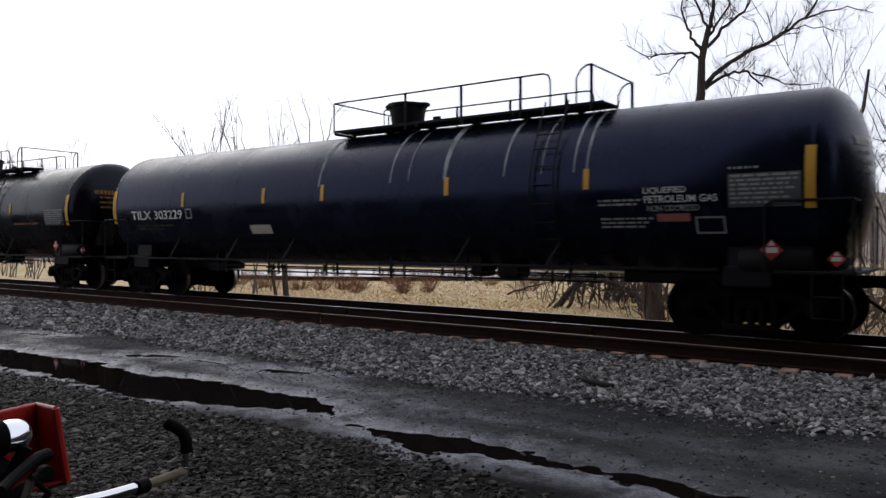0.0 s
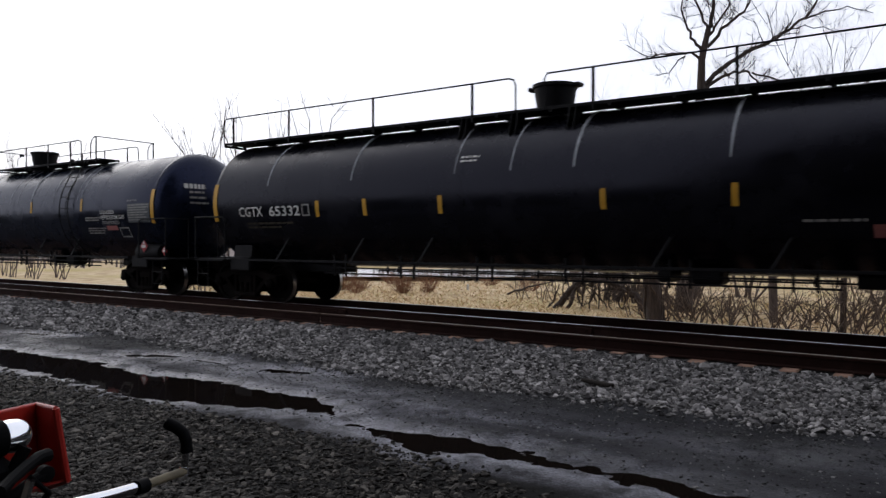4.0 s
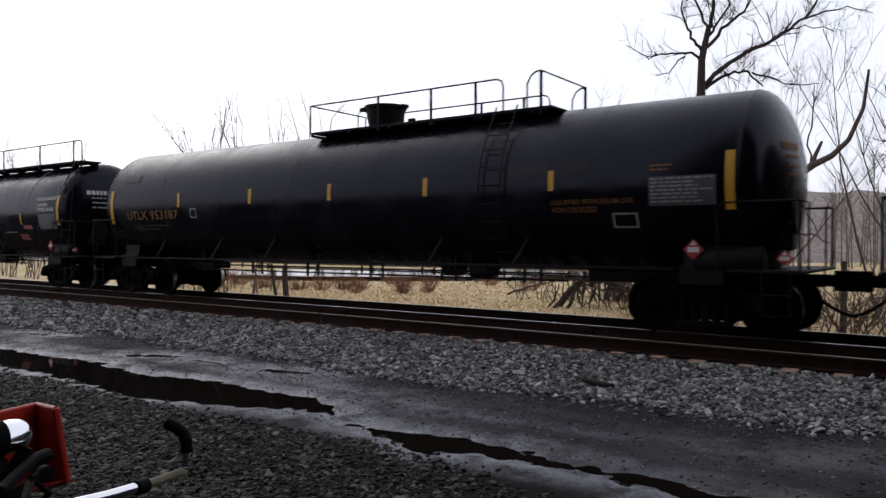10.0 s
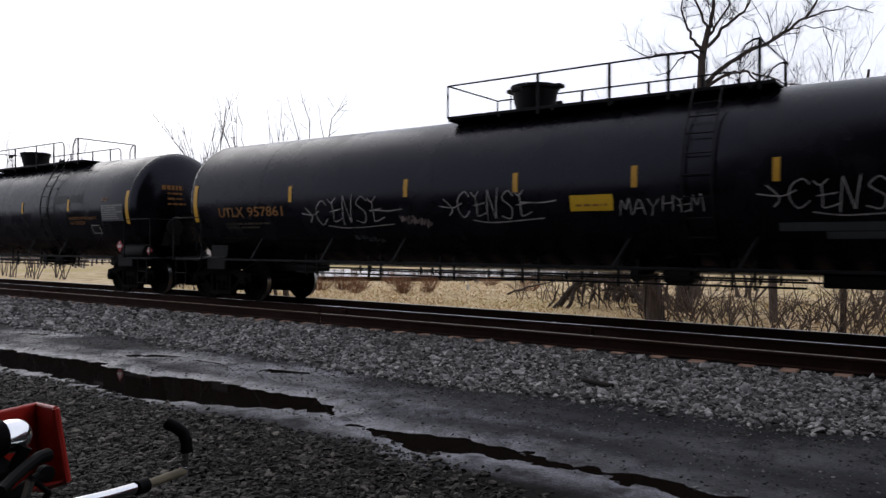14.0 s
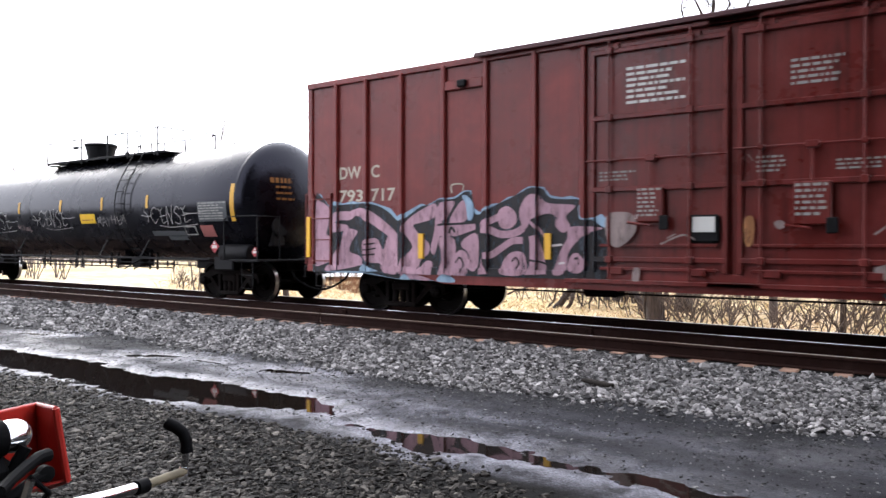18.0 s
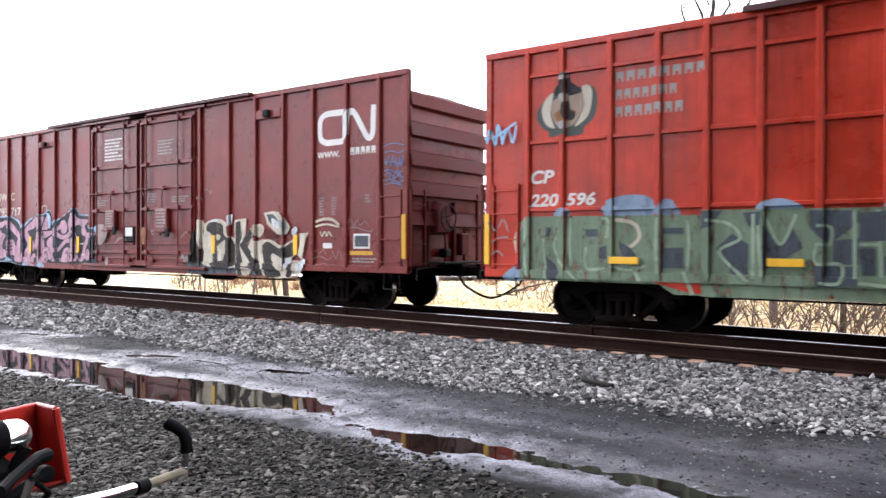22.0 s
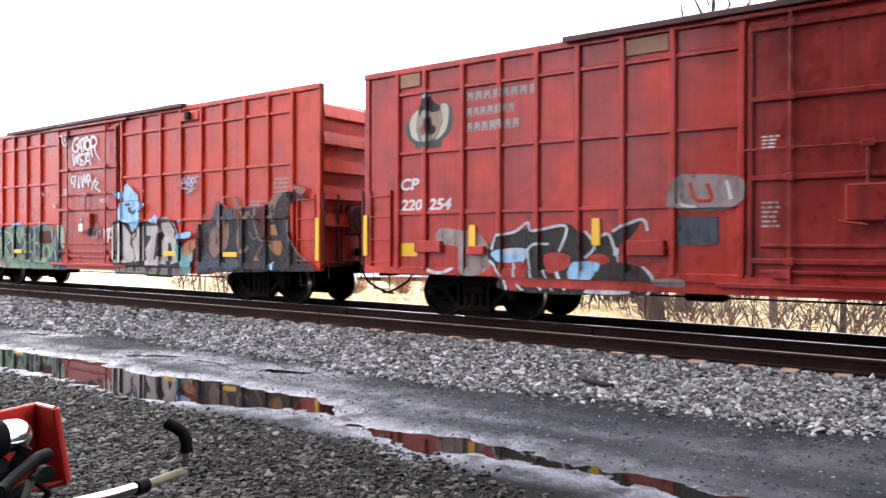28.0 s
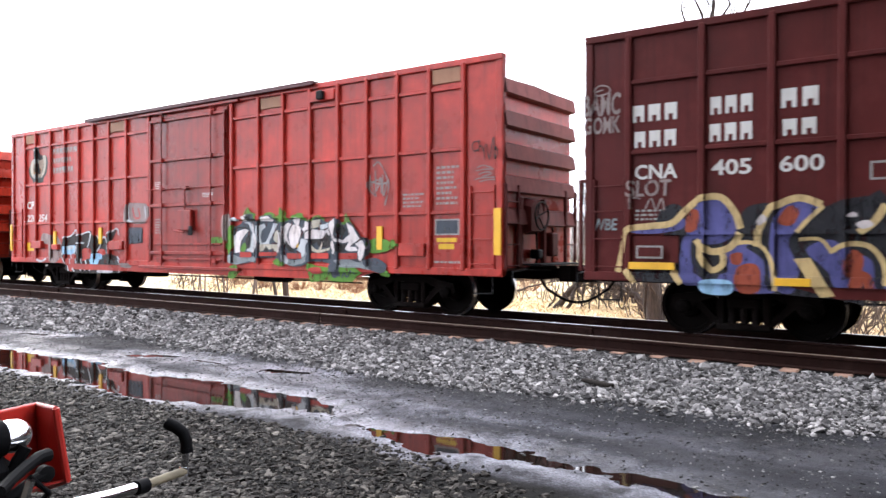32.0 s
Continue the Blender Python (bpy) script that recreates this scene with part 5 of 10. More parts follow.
def big_tree():
    """Old leaning tree with spreading limbs; limbs are laid out in the plane across the view."""
    rng = random.Random(12)
    t = thing("bare_tree", "tall leaning leafless tree with spreading grey-brown limbs", "tree", at=(-9.55, 27.54, -1.05))
    B = Vector((-9.55, 27.54, 0))

    def P(u, z, out=0.0):
        return tuple(RIGHT * u + Vector((-0.58, 0.81, 0)) * out + Vector((0, 0, z + 1.05)))
    tb = Mesh()
    tb.tube([P(0.7, -1.2), P(0.72, -0.9), P(0.78, 0.0), P(0.82, 1.5), P(0.85, 3.2), P(0.95, 4.3), P(1.15, 5.9), P(1.33, 6.99), P(1.35, 8.23), P(1.59, 9.37)], 0.36, 12, 0.10)
    part("trunk", tb, "bark", t)
    lb = Mesh()
    limb(lb, [P(1.32, 8.23), P(1.06, 8.43, -0.1), P(0.68, 8.45, -0.1), P(0.34, 8.42, -0.2), P(-0.20, 8.36, -0.2), P(-0.67, 8.23, -0.3), P(-1.09, 8.46, -0.3), P(-1.52, 8.65, -0.4)], 0.057, 0.013, rng, 16, 0.8)
    limb(lb, [P(0.61, 8.33, -0.1), P(0.21, 7.87, -0.2), P(-0.07, 7.63, -0.4), P(-0.52, 7.54, -0.5)], 0.029, 0.011, rng, 6, 0.6)
    limb(lb, [P(1.45, 8.50), P(1.06, 8.94, 0.1), P(0.84, 9.39, 0.2), P(0.77, 10.01, 0.3), P(0.69, 10.75, 0.4)], 0.066, 0.025, rng, 12, 0.9)
    limb(lb, [P(1.57, 9.33), P(1.33, 9.88, -0.1), P(1.04, 10.43, -0.2), P(0.85, 11.14, -0.3)], 0.057, 0.025, rng, 10, 1.0)
    limb(lb, [P(1.61, 8.71), P(2.12, 9.41, 0.1), P(2.66, 9.82, 0.2), P(3.13, 10.24, 0.4), P(3.43, 10.83, 0.5)], 0.074, 0.029, rng, 14, 1.0)
    limb(lb, [P(1.63, 9.13), P(1.90, 9.54, -0.1), P(2.14, 10.00, -0.3), P(2.25, 10.49, -0.4)], 0.057, 0.025, rng, 10, 1.0)
    limb(lb, [P(1.65, 9.42), P(1.80, 10.41), P(1.90, 11.66)], 0.082, 0.041, rng, 10, 1.2)
    limb(lb, [P(1.45, 7.30), P(1.86, 7.69, 0.1), P(2.44, 8.18, 0.2), P(3.32, 8.70, 0.3), P(4.10, 9.07, 0.4), P(4.77, 9.52, 0.5), P(5.45, 9.97, 0.6), P(5.95, 10.64, 0.7), P(6.16, 11.31, 0.8)], 0.098, 0.033, rng, 26, 1.0)
    limb(lb, [P(5.45, 9.95, 0.6), P(6.25, 10.21, 0.7), P(7.15, 10.41, 0.8), P(8.17, 10.23, 0.9)], 0.041, 0.011, rng, 14, 0.8)
    limb(lb, [P(4.77, 9.52, 0.5), P(5.65, 9.54, 0.3), P(6.46, 9.31, 0.2)], 0.029, 0.011, rng, 9, 0.8)
    limb(lb, [P(3.67, 8.86, 0.4), P(4.43, 9.29, 0.5), P(4.58, 9.56, 0.5)], 0.025, 0.011, rng, 5, 0.6)
    limb(lb, [P(1.45, 7.17), P(2.01, 7.58, -0.1), P(2.48, 7.74, -0.2), P(2.95, 7.71, -0.4), P(3.11, 7.40, -0.5), P(3.36, 7.13, -0.6)], 0.070, 0.025, rng, 20, 0.8)
    limb(lb, [P(2.99, 7.66, -0.4), P(3.61, 7.44, -0.5), P(4.38, 7.17, -0.6), P(5.35, 7.23, -0.7)], 0.041, 0.013, rng, 22, 0.8)
    limb(lb, [P(0.7, 4.1), P(0.3, 4.6, -0.4), P(-0.6, 4.7, -0.6), P(-1.6, 4.2, -0.7), P(-2.1, 3.2, -0.7)], 0.12, 0.04, rng, 18, 1.3, 2, -0.1)
    limb(lb, [P(1.1, 5.6), P(1.7, 5.2, -0.5), P(2.2, 4.3, -0.6), P(2.4, 3.3, -0.6)], 0.07, 0.03, rng, 14, 1.0, 2, -0.2)
    part("crown", lb, "bark", t, "crooked leafless limbs and twigs")


def broken_trunk():
    rng = random.Random(41)
    t = thing("broken_tree", "broken old trunk wrapped in dead vines beside the leaning tree", "tree", at=(-8.55, 23.85, -1.1))
    tb = Mesh()
    tb.tube([(0, 0, -0.15), (-0.03, 0, 0.3), (-0.2, 0.0, 1.8), (-0.38, 0.0, 3.4), (-0.55, 0.0, 4.8), (-0.56, 0.0, 5.1)], 0.30, 12, 0.2)
    for k in range(9):
        a = rng.uniform(0, 6.28)
        tb.tube([(-0.55 + 0.1 * math.cos(a), 0.1 * math.sin(a), 4.6 + 0.05 * k), (-0.55 + 0.25 * math.cos(a), 0.25 * math.sin(a), 5.0 + rng.uniform(0, 0.35))], 0.07, 6, 0.03)
    part("trunk", tb, "bark", t)
    vb = Mesh()
    for k in range(70):
        a = rng.uniform(0, 6.28)
        z = rng.uniform(1.2, 5.1)
        sprout(vb, (-0.115 * z + 0.26 * math.cos(a), 0.26 * math.sin(a), z), (math.cos(a), math.sin(a), rng.uniform(-0.6, 0.6)), rng.uniform(0.4, 1.3), 0.013, 2, rng, -0.08, 0.5, (2, 4), 3)
    for k in range(7):
        a0 = rng.uniform(0, 6.28)
        vb.tube([(-0.063 * q + 0.3 * math.cos(a0 + q * 0.5), 0.3 * math.sin(a0 + q * 0.5), q * 0.52) for q in range(10)], 0.026, 5)
    part("vines", vb, "bark", t, "tangle of dead vines")


def fallen_limb():
    rng = random.Random(23)
    t = thing("fallen_limb", "fallen bare limb arching down into the dry grass", "fallen limb", at=(-11.6, 26.6, -1.05))
    mb = Mesh()

    def P(x, z, o=0.0):
        return (x + 11.6, o, z + 1.05)
    limb(mb, [P(-10.0, -1.3), P(-10.02, -0.72), P(-10.24, -0.45), P(-10.68, -0.2), P(-11.14, -0.02), P(-11.68, 0.06), P(-12.2, 0.1), P(-13.0, 0.2, 0.2)], 0.17, 0.06, rng, 22, 1.0, 2, -0.15)
    limb(mb, [P(-13.74, -1.35), P(-13.28, -0.83), P(-12.87, -0.33), P(-12.47, 0.0), P(-12.0, 0.35, 0.1), P(-11.5, 0.9, 0.2)], 0.15, 0.07, rng, 10, 1.0, 2, -0.1)
    limb(mb, [P(-12.98, -1.3, -0.2), P(-12.69, -0.61, -0.2), P(-12.5, -0.05, -0.1)], 0.08, 0.06, rng, 4, 0.7, 1)
    for pts in ([(-12.58, -0.05), (-12.64, -0.6), (-12.5, -1.1)], [(-11.95, 0.0), (-11.9, -0.36), (-11.47, -1.0)], [(-11.95, -0.3), (-12.1, -0.8), (-12.0, -1.15)], [(-11.2, -0.05), (-11.35, -0.5), (-11.1, -1.0)], [(-10.8, -0.2), (-11.0, -0.7), (-10.7, -1.1)],
                [(-14.0, -1.2), (-13.48, -0.8), (-13.24, -0.1)], [(-15.6, -0.58), (-14.68, -0.24), (-13.5, 0.0)], [(-12.3, 0.05), (-12.25, -0.5), (-12.35, -1.1)], [(-11.6, 0.0), (-11.6, -0.4), (-11.75, -1.05)]):
        limb(mb, [P(x, z, rng.uniform(-0.3, 0.3)) for x, z in pts], 0.045, 0.02, rng, 5, 0.6, 1, -0.1)
    part("branchwork", mb, "bark", t)


def sapling(x, y, height, stems, spread, seed, mat="twig", name="bare_sapling", label="slim leafless multi-stemmed sapling", r=0.035, depth=2, kids=(3, 5)):
    rng = random.Random(seed)
    z = float(ground_z(np.array([x]), np.array([y]))[0])
    t = thing(name, label, "tree", "bare saplings along the track", at=(x, y, z - 0.05))
    sb, cb = Mesh(), Mesh()
    for k in range(stems):
        d = Vector((rng.gauss(0, spread), rng.gauss(0, spread), 1.0)).normalized()
        p = Vector((rng.uniform(-0.25, 0.25) * stems * 0.2, rng.uniform(-0.25, 0.25) * stems * 0.2, 0))
        pts = [p.copy()]
        h = height * rng.uniform(0.72, 1.0)
        for i in range(7):
            d = (d + Vector((rng.gauss(0, 0.07), rng.gauss(0, 0.07), 0.03))).normalized()
            p = p + d * h / 7
            pts.append(p.copy())
        sb.tube(pts, r * rng.uniform(0.7, 1.2), 5, 0.007, caps=False)
        for j in range(rng.randint(7, 11)):
            i = rng.randint(2, 7)
            a = rng.uniform(0, 6.28)
            sprout(cb, pts[i], (0.65 * math.cos(a), 0.65 * math.sin(a), 1.0), h * rng.uniform(0.12, 0.3), 0.013, depth - 1, rng, 0.25, 0.22, kids, 3)
    part("stem", sb, mat, t)
    part("crown", cb, mat, t, "sparse upright twigs")


def brush_clump(x, y, height, width, n, seed):
    rng = random.Random(seed)
    z = float(ground_z(np.array([x]), np.array([y]))[0])
    t = thing("brush_clump", "tangled clump of dry leafless brush at the field's edge", "bush", "brush beside the track", at=(x, y, z - 0.05))
    mb = Mesh()
    for k in range(n):
        p = (rng.gauss(0, width * 0.4), rng.gauss(0, width * 0.3), 0)
        a = rng.uniform(0, 6.28)
        sprout(mb, p, (0.5 * math.cos(a), 0.5 * math.sin(a), 1.0), height * rng.uniform(0.45, 1.0), 0.026, 2, rng, -0.06, 0.34, (2, 4), 3)
    part("thicket", mb, "brush", t)


def grass_tufts():
    """Dry grass along the far bank and field."""
    rng = np.random.default_rng(77)
    n = 60000
    y = 17.6 + rng.exponential(9.0, n)
    x = rng.uniform(-1.15, 0.12, n) * y * 1.25 + rng.uniform(-2, 4, n)
    z = ground_z(x, y)
    h = rng.uniform(0.03, 0.13, n)
    h = np.where((y - 0.71 * x) > 66, 0.02, h)
    a = rng.uniform(0, 6.28, n)
    w = 0.012 + 0.0011 * y
    lean = rng.normal(0, 0.16, (n, 2))
    v = np.zeros((n, 3, 3))
    v[:, 0] = np.stack([x - w * np.cos(a), y - w * np.sin(a), z - 0.03], -1)
    v[:, 1] = np.stack([x + w * np.cos(a), y + w * np.sin(a), z - 0.03], -1)
    v[:, 2] = np.stack([x + lean[:, 0], y + lean[:, 1], z + h], -1)
    me = bpy.data.meshes.new("dry_grass")
    me.from_pydata(v.reshape(-1, 3).tolist(), [], np.arange(n * 3).reshape(n, 3).tolist())
    m, nn, l, p = nodes_of("dry straw blades")
    geo = nn.new("ShaderNodeNewGeometry")
    l.new(ramp(nn, l, geo.outputs["Random Per Island"], [(0.0, (0.46, 0.30, 0.16)), (0.4, (0.62, 0.46, 0.26)), (0.75, (0.78, 0.63, 0.42)), (0.9, (0.60, 0.55, 0.26)), (1.0, (0.5, 0.29, 0.16))]), p.inputs["Base Color"])
    p.inputs["Roughness"].default_value = 0.8
    me.materials.append(m)
    tagged(new("dry_grass", me), "dry straw-coloured grass across the field", "grass", kind="stuff")


def far_woods():
    """A rise covered with bare woods, and trunks in front of it."""
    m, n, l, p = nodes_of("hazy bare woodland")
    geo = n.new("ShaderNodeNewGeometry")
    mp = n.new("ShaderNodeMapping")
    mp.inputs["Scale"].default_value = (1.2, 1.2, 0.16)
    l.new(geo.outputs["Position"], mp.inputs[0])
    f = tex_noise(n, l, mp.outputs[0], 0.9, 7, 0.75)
    # Haze over the rise is painted with these light grey-brown tones.
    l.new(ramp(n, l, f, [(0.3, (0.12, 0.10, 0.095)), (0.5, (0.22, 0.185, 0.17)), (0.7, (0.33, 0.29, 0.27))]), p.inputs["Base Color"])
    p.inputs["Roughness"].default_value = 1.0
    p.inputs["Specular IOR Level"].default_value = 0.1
    mb = Mesh()
    N = 130
    rows = []
    for i in range(N + 1):
        th = radians(-92 + 112 * i / N)
        rise = 3.0 + 6.9 * (0.5 + 0.5 * math.tanh((math.degrees(th) + 24) / 9))
        rise += 1.0 * noise.noise((i * 0.35, 2.0, 0)) + 0.7 * noise.noise((i * 1.3, 5.0, 0))
        row = []
        for d, k in ((115, 0.0), (125, 0.55), (140, 0.9), (165, 1.0)):
            row.append((d * math.sin(th), d * math.cos(th), -1.4 + rise * k * d / 125))
        rows.append(row)
    v = [q for row in rows for q in row]
    mb.add(v, [(i * 4 + k, (i + 1) * 4 + k, (i + 1) * 4 + k + 1, i * 4 + k + 1) for i in range(N) for k in range(3)])
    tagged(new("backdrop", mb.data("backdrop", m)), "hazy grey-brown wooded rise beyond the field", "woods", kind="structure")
    rng = random.Random(8)
    tb = Mesh()
    for k in range(330):
        th = radians(rng.uniform(-88, 16))
        d = rng.uniform(84, 116)
        x, y = d * math.sin(th), d * math.cos(th)
        right = 0.5 + 0.5 * math.tanh((math.degrees(th) + 24) / 9)
        h = rng.uniform(3.2, 5.5) + right * rng.uniform(2, 6)
        lean = (rng.gauss(0, 0.4), rng.gauss(0, 0.4))
        tb.tube([(x, y, -1.5), (x + lean[0] * 0.5, y + lean[1] * 0.5, h * 0.5), (x + lean[0], y + lean[1], h)], 0.11, 4, 0.03, caps=False)
        for j in range(14):
            q = rng.uniform(0.3, 1.0)
            a = rng.uniform(0, 6.28)
            s = h * rng.uniform(0.16, 0.34)
            b = (x + lean[0] * q, y + lean[1] * q, -1.5 + (h + 1.5) * q)
            e = (b[0] + s * 0.6 * math.cos(a), b[1] + s * 0.6 * math.sin(a), b[2] + s * 0.8)
            tb.tube([b, e], 0.04, 3, 0.012, caps=False)
            for g in range(2):
                c = rng.uniform(0.3, 0.9)
                u = tuple(b[i] + (e[i] - b[i]) * c for i in range(3))
                tb.tube([u, (u[0] + rng.gauss(0, 0.5), u[1] + rng.gauss(0, 0.5), u[2] + rng.uniform(0.2, 0.9))], 0.022, 3, 0.008, caps=False)
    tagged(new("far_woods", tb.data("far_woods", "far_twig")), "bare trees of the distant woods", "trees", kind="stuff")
    wb = Mesh()
    c, fwd = Vector((-38.5, 51.5, 0)), Vector((-0.579, 0.815, 0))
    wb.add([tuple(c + RIGHT * (18 * math.cos(a)) + fwd * (8.5 * math.sin(a)) + Vector((0, 0, -1.02 + 0.0))) for a in np.linspace(0, 2 * math.pi, 48, endpoint=False)], [tuple(range(48))])
    pm, pn, pl, pp = nodes_of("pond water")
    pp.inputs["Base Color"].default_value = (0.12, 0.12, 0.12, 1)
    pp.inputs["Roughness"].default_value = 0.12
    pp.inputs["Specular IOR Level"].default_value = 0.9
    tagged(new("water", wb.data("water", pm, False)), "pale pond lying in the field", "pond", kind="structure")


def unseen_bank():
    """Unseen dark bank added at the viewer's back; shades and is mirrored in cars."""
    m, n, l, p = nodes_of("dark unseen bank")
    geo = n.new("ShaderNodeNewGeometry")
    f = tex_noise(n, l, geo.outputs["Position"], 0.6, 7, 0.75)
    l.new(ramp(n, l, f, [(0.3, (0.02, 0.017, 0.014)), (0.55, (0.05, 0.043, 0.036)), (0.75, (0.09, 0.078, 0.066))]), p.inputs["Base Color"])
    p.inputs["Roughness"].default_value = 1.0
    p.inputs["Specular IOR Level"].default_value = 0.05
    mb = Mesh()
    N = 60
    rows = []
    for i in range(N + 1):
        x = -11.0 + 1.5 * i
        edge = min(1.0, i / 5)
        # Height and left end are chosen for how much sky they block.
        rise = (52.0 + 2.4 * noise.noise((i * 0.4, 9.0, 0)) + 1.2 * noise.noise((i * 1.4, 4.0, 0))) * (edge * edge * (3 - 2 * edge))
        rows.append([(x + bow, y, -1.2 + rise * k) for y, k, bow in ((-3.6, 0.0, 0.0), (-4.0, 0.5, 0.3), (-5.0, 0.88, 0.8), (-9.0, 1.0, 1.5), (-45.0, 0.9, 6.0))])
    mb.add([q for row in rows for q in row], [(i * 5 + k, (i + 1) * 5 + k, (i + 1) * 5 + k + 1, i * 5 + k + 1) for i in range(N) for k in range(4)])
    tagged(new("backdrop", mb.data("backdrop", m)), "unseen dark bank added behind the road to block sky", "woods", kind="structure")


unseen_bank()


def unseen_thicket():
    """Unseen thicket mound added past the edge tree to darken tank-end reflections."""
    mb = Mesh()
    rows = []
    for i in range(41):
        x = 3.0 + 2.4 * i
        rise = (9.5 + 1.4 * noise.noise((i * 0.5, 3.0, 0)) + 0.9 * noise.noise((i * 1.7, 8.0, 0))) * min(1.0, 0.35 + i / 6)
        rows.append([(x, y, -1.2 + rise * k) for y, k in ((24.0, 0.0), (25.0, 0.5), (26.5, 0.88), (30.0, 1.0), (50.0, 0.9))])
    mb.add([q for row in rows for q in row], [(i * 5 + k, (i + 1) * 5 + k, (i + 1) * 5 + k + 1, i * 5 + k + 1) for i in range(40) for k in range(4)])
    tagged(new("backdrop", mb.data("backdrop", bpy.data.materials["dark unseen bank"])), "unseen dark thicket mound added beyond the track", "woods", kind="structure")


unseen_thicket()


def edge_tree():
    rng = random.Random(77)
    t = thing("bare_tree", "leafless tree with a dark forked trunk behind the brush", "tree", at=(-1.0, 27.6, -1.05))
    tb = Mesh()
    tb.tube([(0, 0, -0.1), (0.05, 0, 2.0), (0.0, 0, 4.5), (0.2, 0, 7.0), (0.45, 0, 9.5)], 0.26, 10, 0.1)
    part("trunk", tb, "hazed_bark", t)
    lb = Mesh()
    limb(lb, [(0, 0, 5.0), (0.5, 0, 6.2), (1.0, 0, 7.4), (1.4, 0, 9.5)], 0.1, 0.03, rng, 16, 1.6)
    limb(lb, [(0, 0, 4.0), (-0.7, 0.2, 4.8), (-1.3, 0.2, 6.0), (-1.5, 0, 7.5)], 0.09, 0.03, rng, 18, 1.5)
    limb(lb, [(0.3, 0, 8.0), (-0.2, 0, 9.2), (-0.5, 0, 11.0)], 0.08, 0.03, rng, 14, 1.5)
    part("crown", lb, "hazed_bark", t, "crooked leafless limbs and twigs")


big_tree()
edge_tree()
broken_trunk()
fallen_limb()
for i, (x, y, h, st, sp) in enumerate([(-54.5, 27.0, 9.6, 5, 0.2), (-57.5, 28.0, 10.0, 5, 0.2), (-62.0, 28.5, 9.0, 5, 0.25), (-55.8, 29.0, 10.2, 6, 0.22), (-59.5, 27.6, 9.4, 6, 0.22), (-52.6, 28.0, 8.4, 5, 0.2), (-14.2, 29.5, 8.6, 3, 0.1), (-12.6, 30.2, 6.2, 4, 0.2)]):
    sapling(x, y, h, st, sp, 60 + i)


def crooked_tree():
    """A leaning tree whose stem bends over to one side above a bushy foot."""
    rng = random.Random(77)
    base = Vector((-5.64, 27.0, float(ground_z(np.array([-5.64]), np.array([27.0]))[0])))
    t = thing("bare_tree", "crooked grey tree leaning over, with a broken side stub", "tree", at=tuple(base))

    def P(x, z, o=0.0):
        return tuple(Vector((x, 27.0 + o, z)) - base)
    tb = Mesh()
    tb.tube([P(-5.64, base.z - 0.1), P(-5.68, 0.2), P(-5.74, 1.5), P(-5.72, 2.55), P(-5.38, 3.27), P(-4.93, 3.69), P(-4.46, 4.03)], 0.14, 10, 0.12)
    tb.tube([P(-4.50, 4.0), P(-3.93, 4.27), P(-3.45, 4.75), P(-3.05, 5.7), P(-2.9, 6.9)], 0.115, 9, 0.04)
    part("trunk", tb, "twig", t)
    sb = Mesh()
    sb.tube([P(-4.52, 4.0), P(-4.38, 4.4), P(-4.21, 4.76)], 0.085, 8, 0.045)
    part("stub", sb, "twig", t, "broken side stub")
    lb = Mesh()
    limb(lb, [P(-4.56, 4.0), P(-4.64, 4.95), P(-4.5, 5.7), P(-4.45, 6.6)], 0.035, 0.012, rng, 5, 0.6, 1)
    limb(lb, [P(-5.75, 1.6, -0.1), P(-5.12, 1.8, -0.2), P(-4.45, 1.78, -0.2), P(-3.95, 1.5, -0.1)], 0.045, 0.02, rng, 6, 0.6, 1)
    limb(lb, [P(-5.05, 3.55), P(-4.8, 2.7, -0.2), P(-4.45, 2.2, -0.3), P(-4.2, 1.7, -0.3)], 0.03, 0.014, rng, 6, 0.5, 1)
    limb(lb, [P(-5.72, 2.2), P(-5.95, 3.0, 0.2), P(-6.5, 3.8, 0.3), P(-6.7, 4.9, 0.3)], 0.06, 0.015, rng, 7, 0.8, 1)
    limb(lb, [P(-5.7, 0.6, -0.1), P(-5.4, 1.2, -0.2), P(-5.5, 2.0, -0.2), P(-5.3, 2.6, -0.2)], 0.04, 0.012, rng, 6, 0.6, 1)
    part("crown", lb, "twig", t, "few crooked leafless limbs")


crooked_tree()


def slim_sapling(x, y, height, stems, spread, seed):
    """A stool of long thin straight shoots, forked once or twice."""
    rng = random.Random(seed)
    z = float(ground_z(np.array([x]), np.array([y]))[0])
    t = thing("bare_sapling", "stool of long thin leafless shoots beyond the track", "tree", "bare saplings along the track", at=(x, y, z - 0.05))
    for k in range(stems):
        mb = Mesh()

        def shoot(p, d, length, r, depth):
            pts = [p.copy()]
            for i in range(6):
                d = (d + Vector((rng.gauss(0, 0.035), rng.gauss(0, 0.035), 0.012))).normalized()
                p = p + d * length / 6
                pts.append(p.copy())
            mb.tube(pts, r, 4, max(0.005, r * 0.3), caps=False)
            for j in range((0, 4, 9)[depth]):
                i = rng.randint(1 if depth == 1 else 2, 5)
                side = Vector((rng.gauss(0, 1), rng.gauss(0, 1), 0.2)).normalized()
                shoot(pts[i], (d + side * 0.42).normalized(), length * rng.uniform(0.2, 0.42), r * 0.5, depth - 1)
        lean = RIGHT * rng.gauss(0, spread) + Vector((-0.58, 0.81, 0)) * rng.gauss(0, spread) * 0.6
        shoot(Vector((rng.uniform(-0.2, 0.2), rng.uniform(-0.2, 0.2), 0)), (lean + Vector((0, 0, 1))).normalized(), height * rng.uniform(0.75, 1.0), 0.036, 2)
        part("stem", mb, "twig", t)


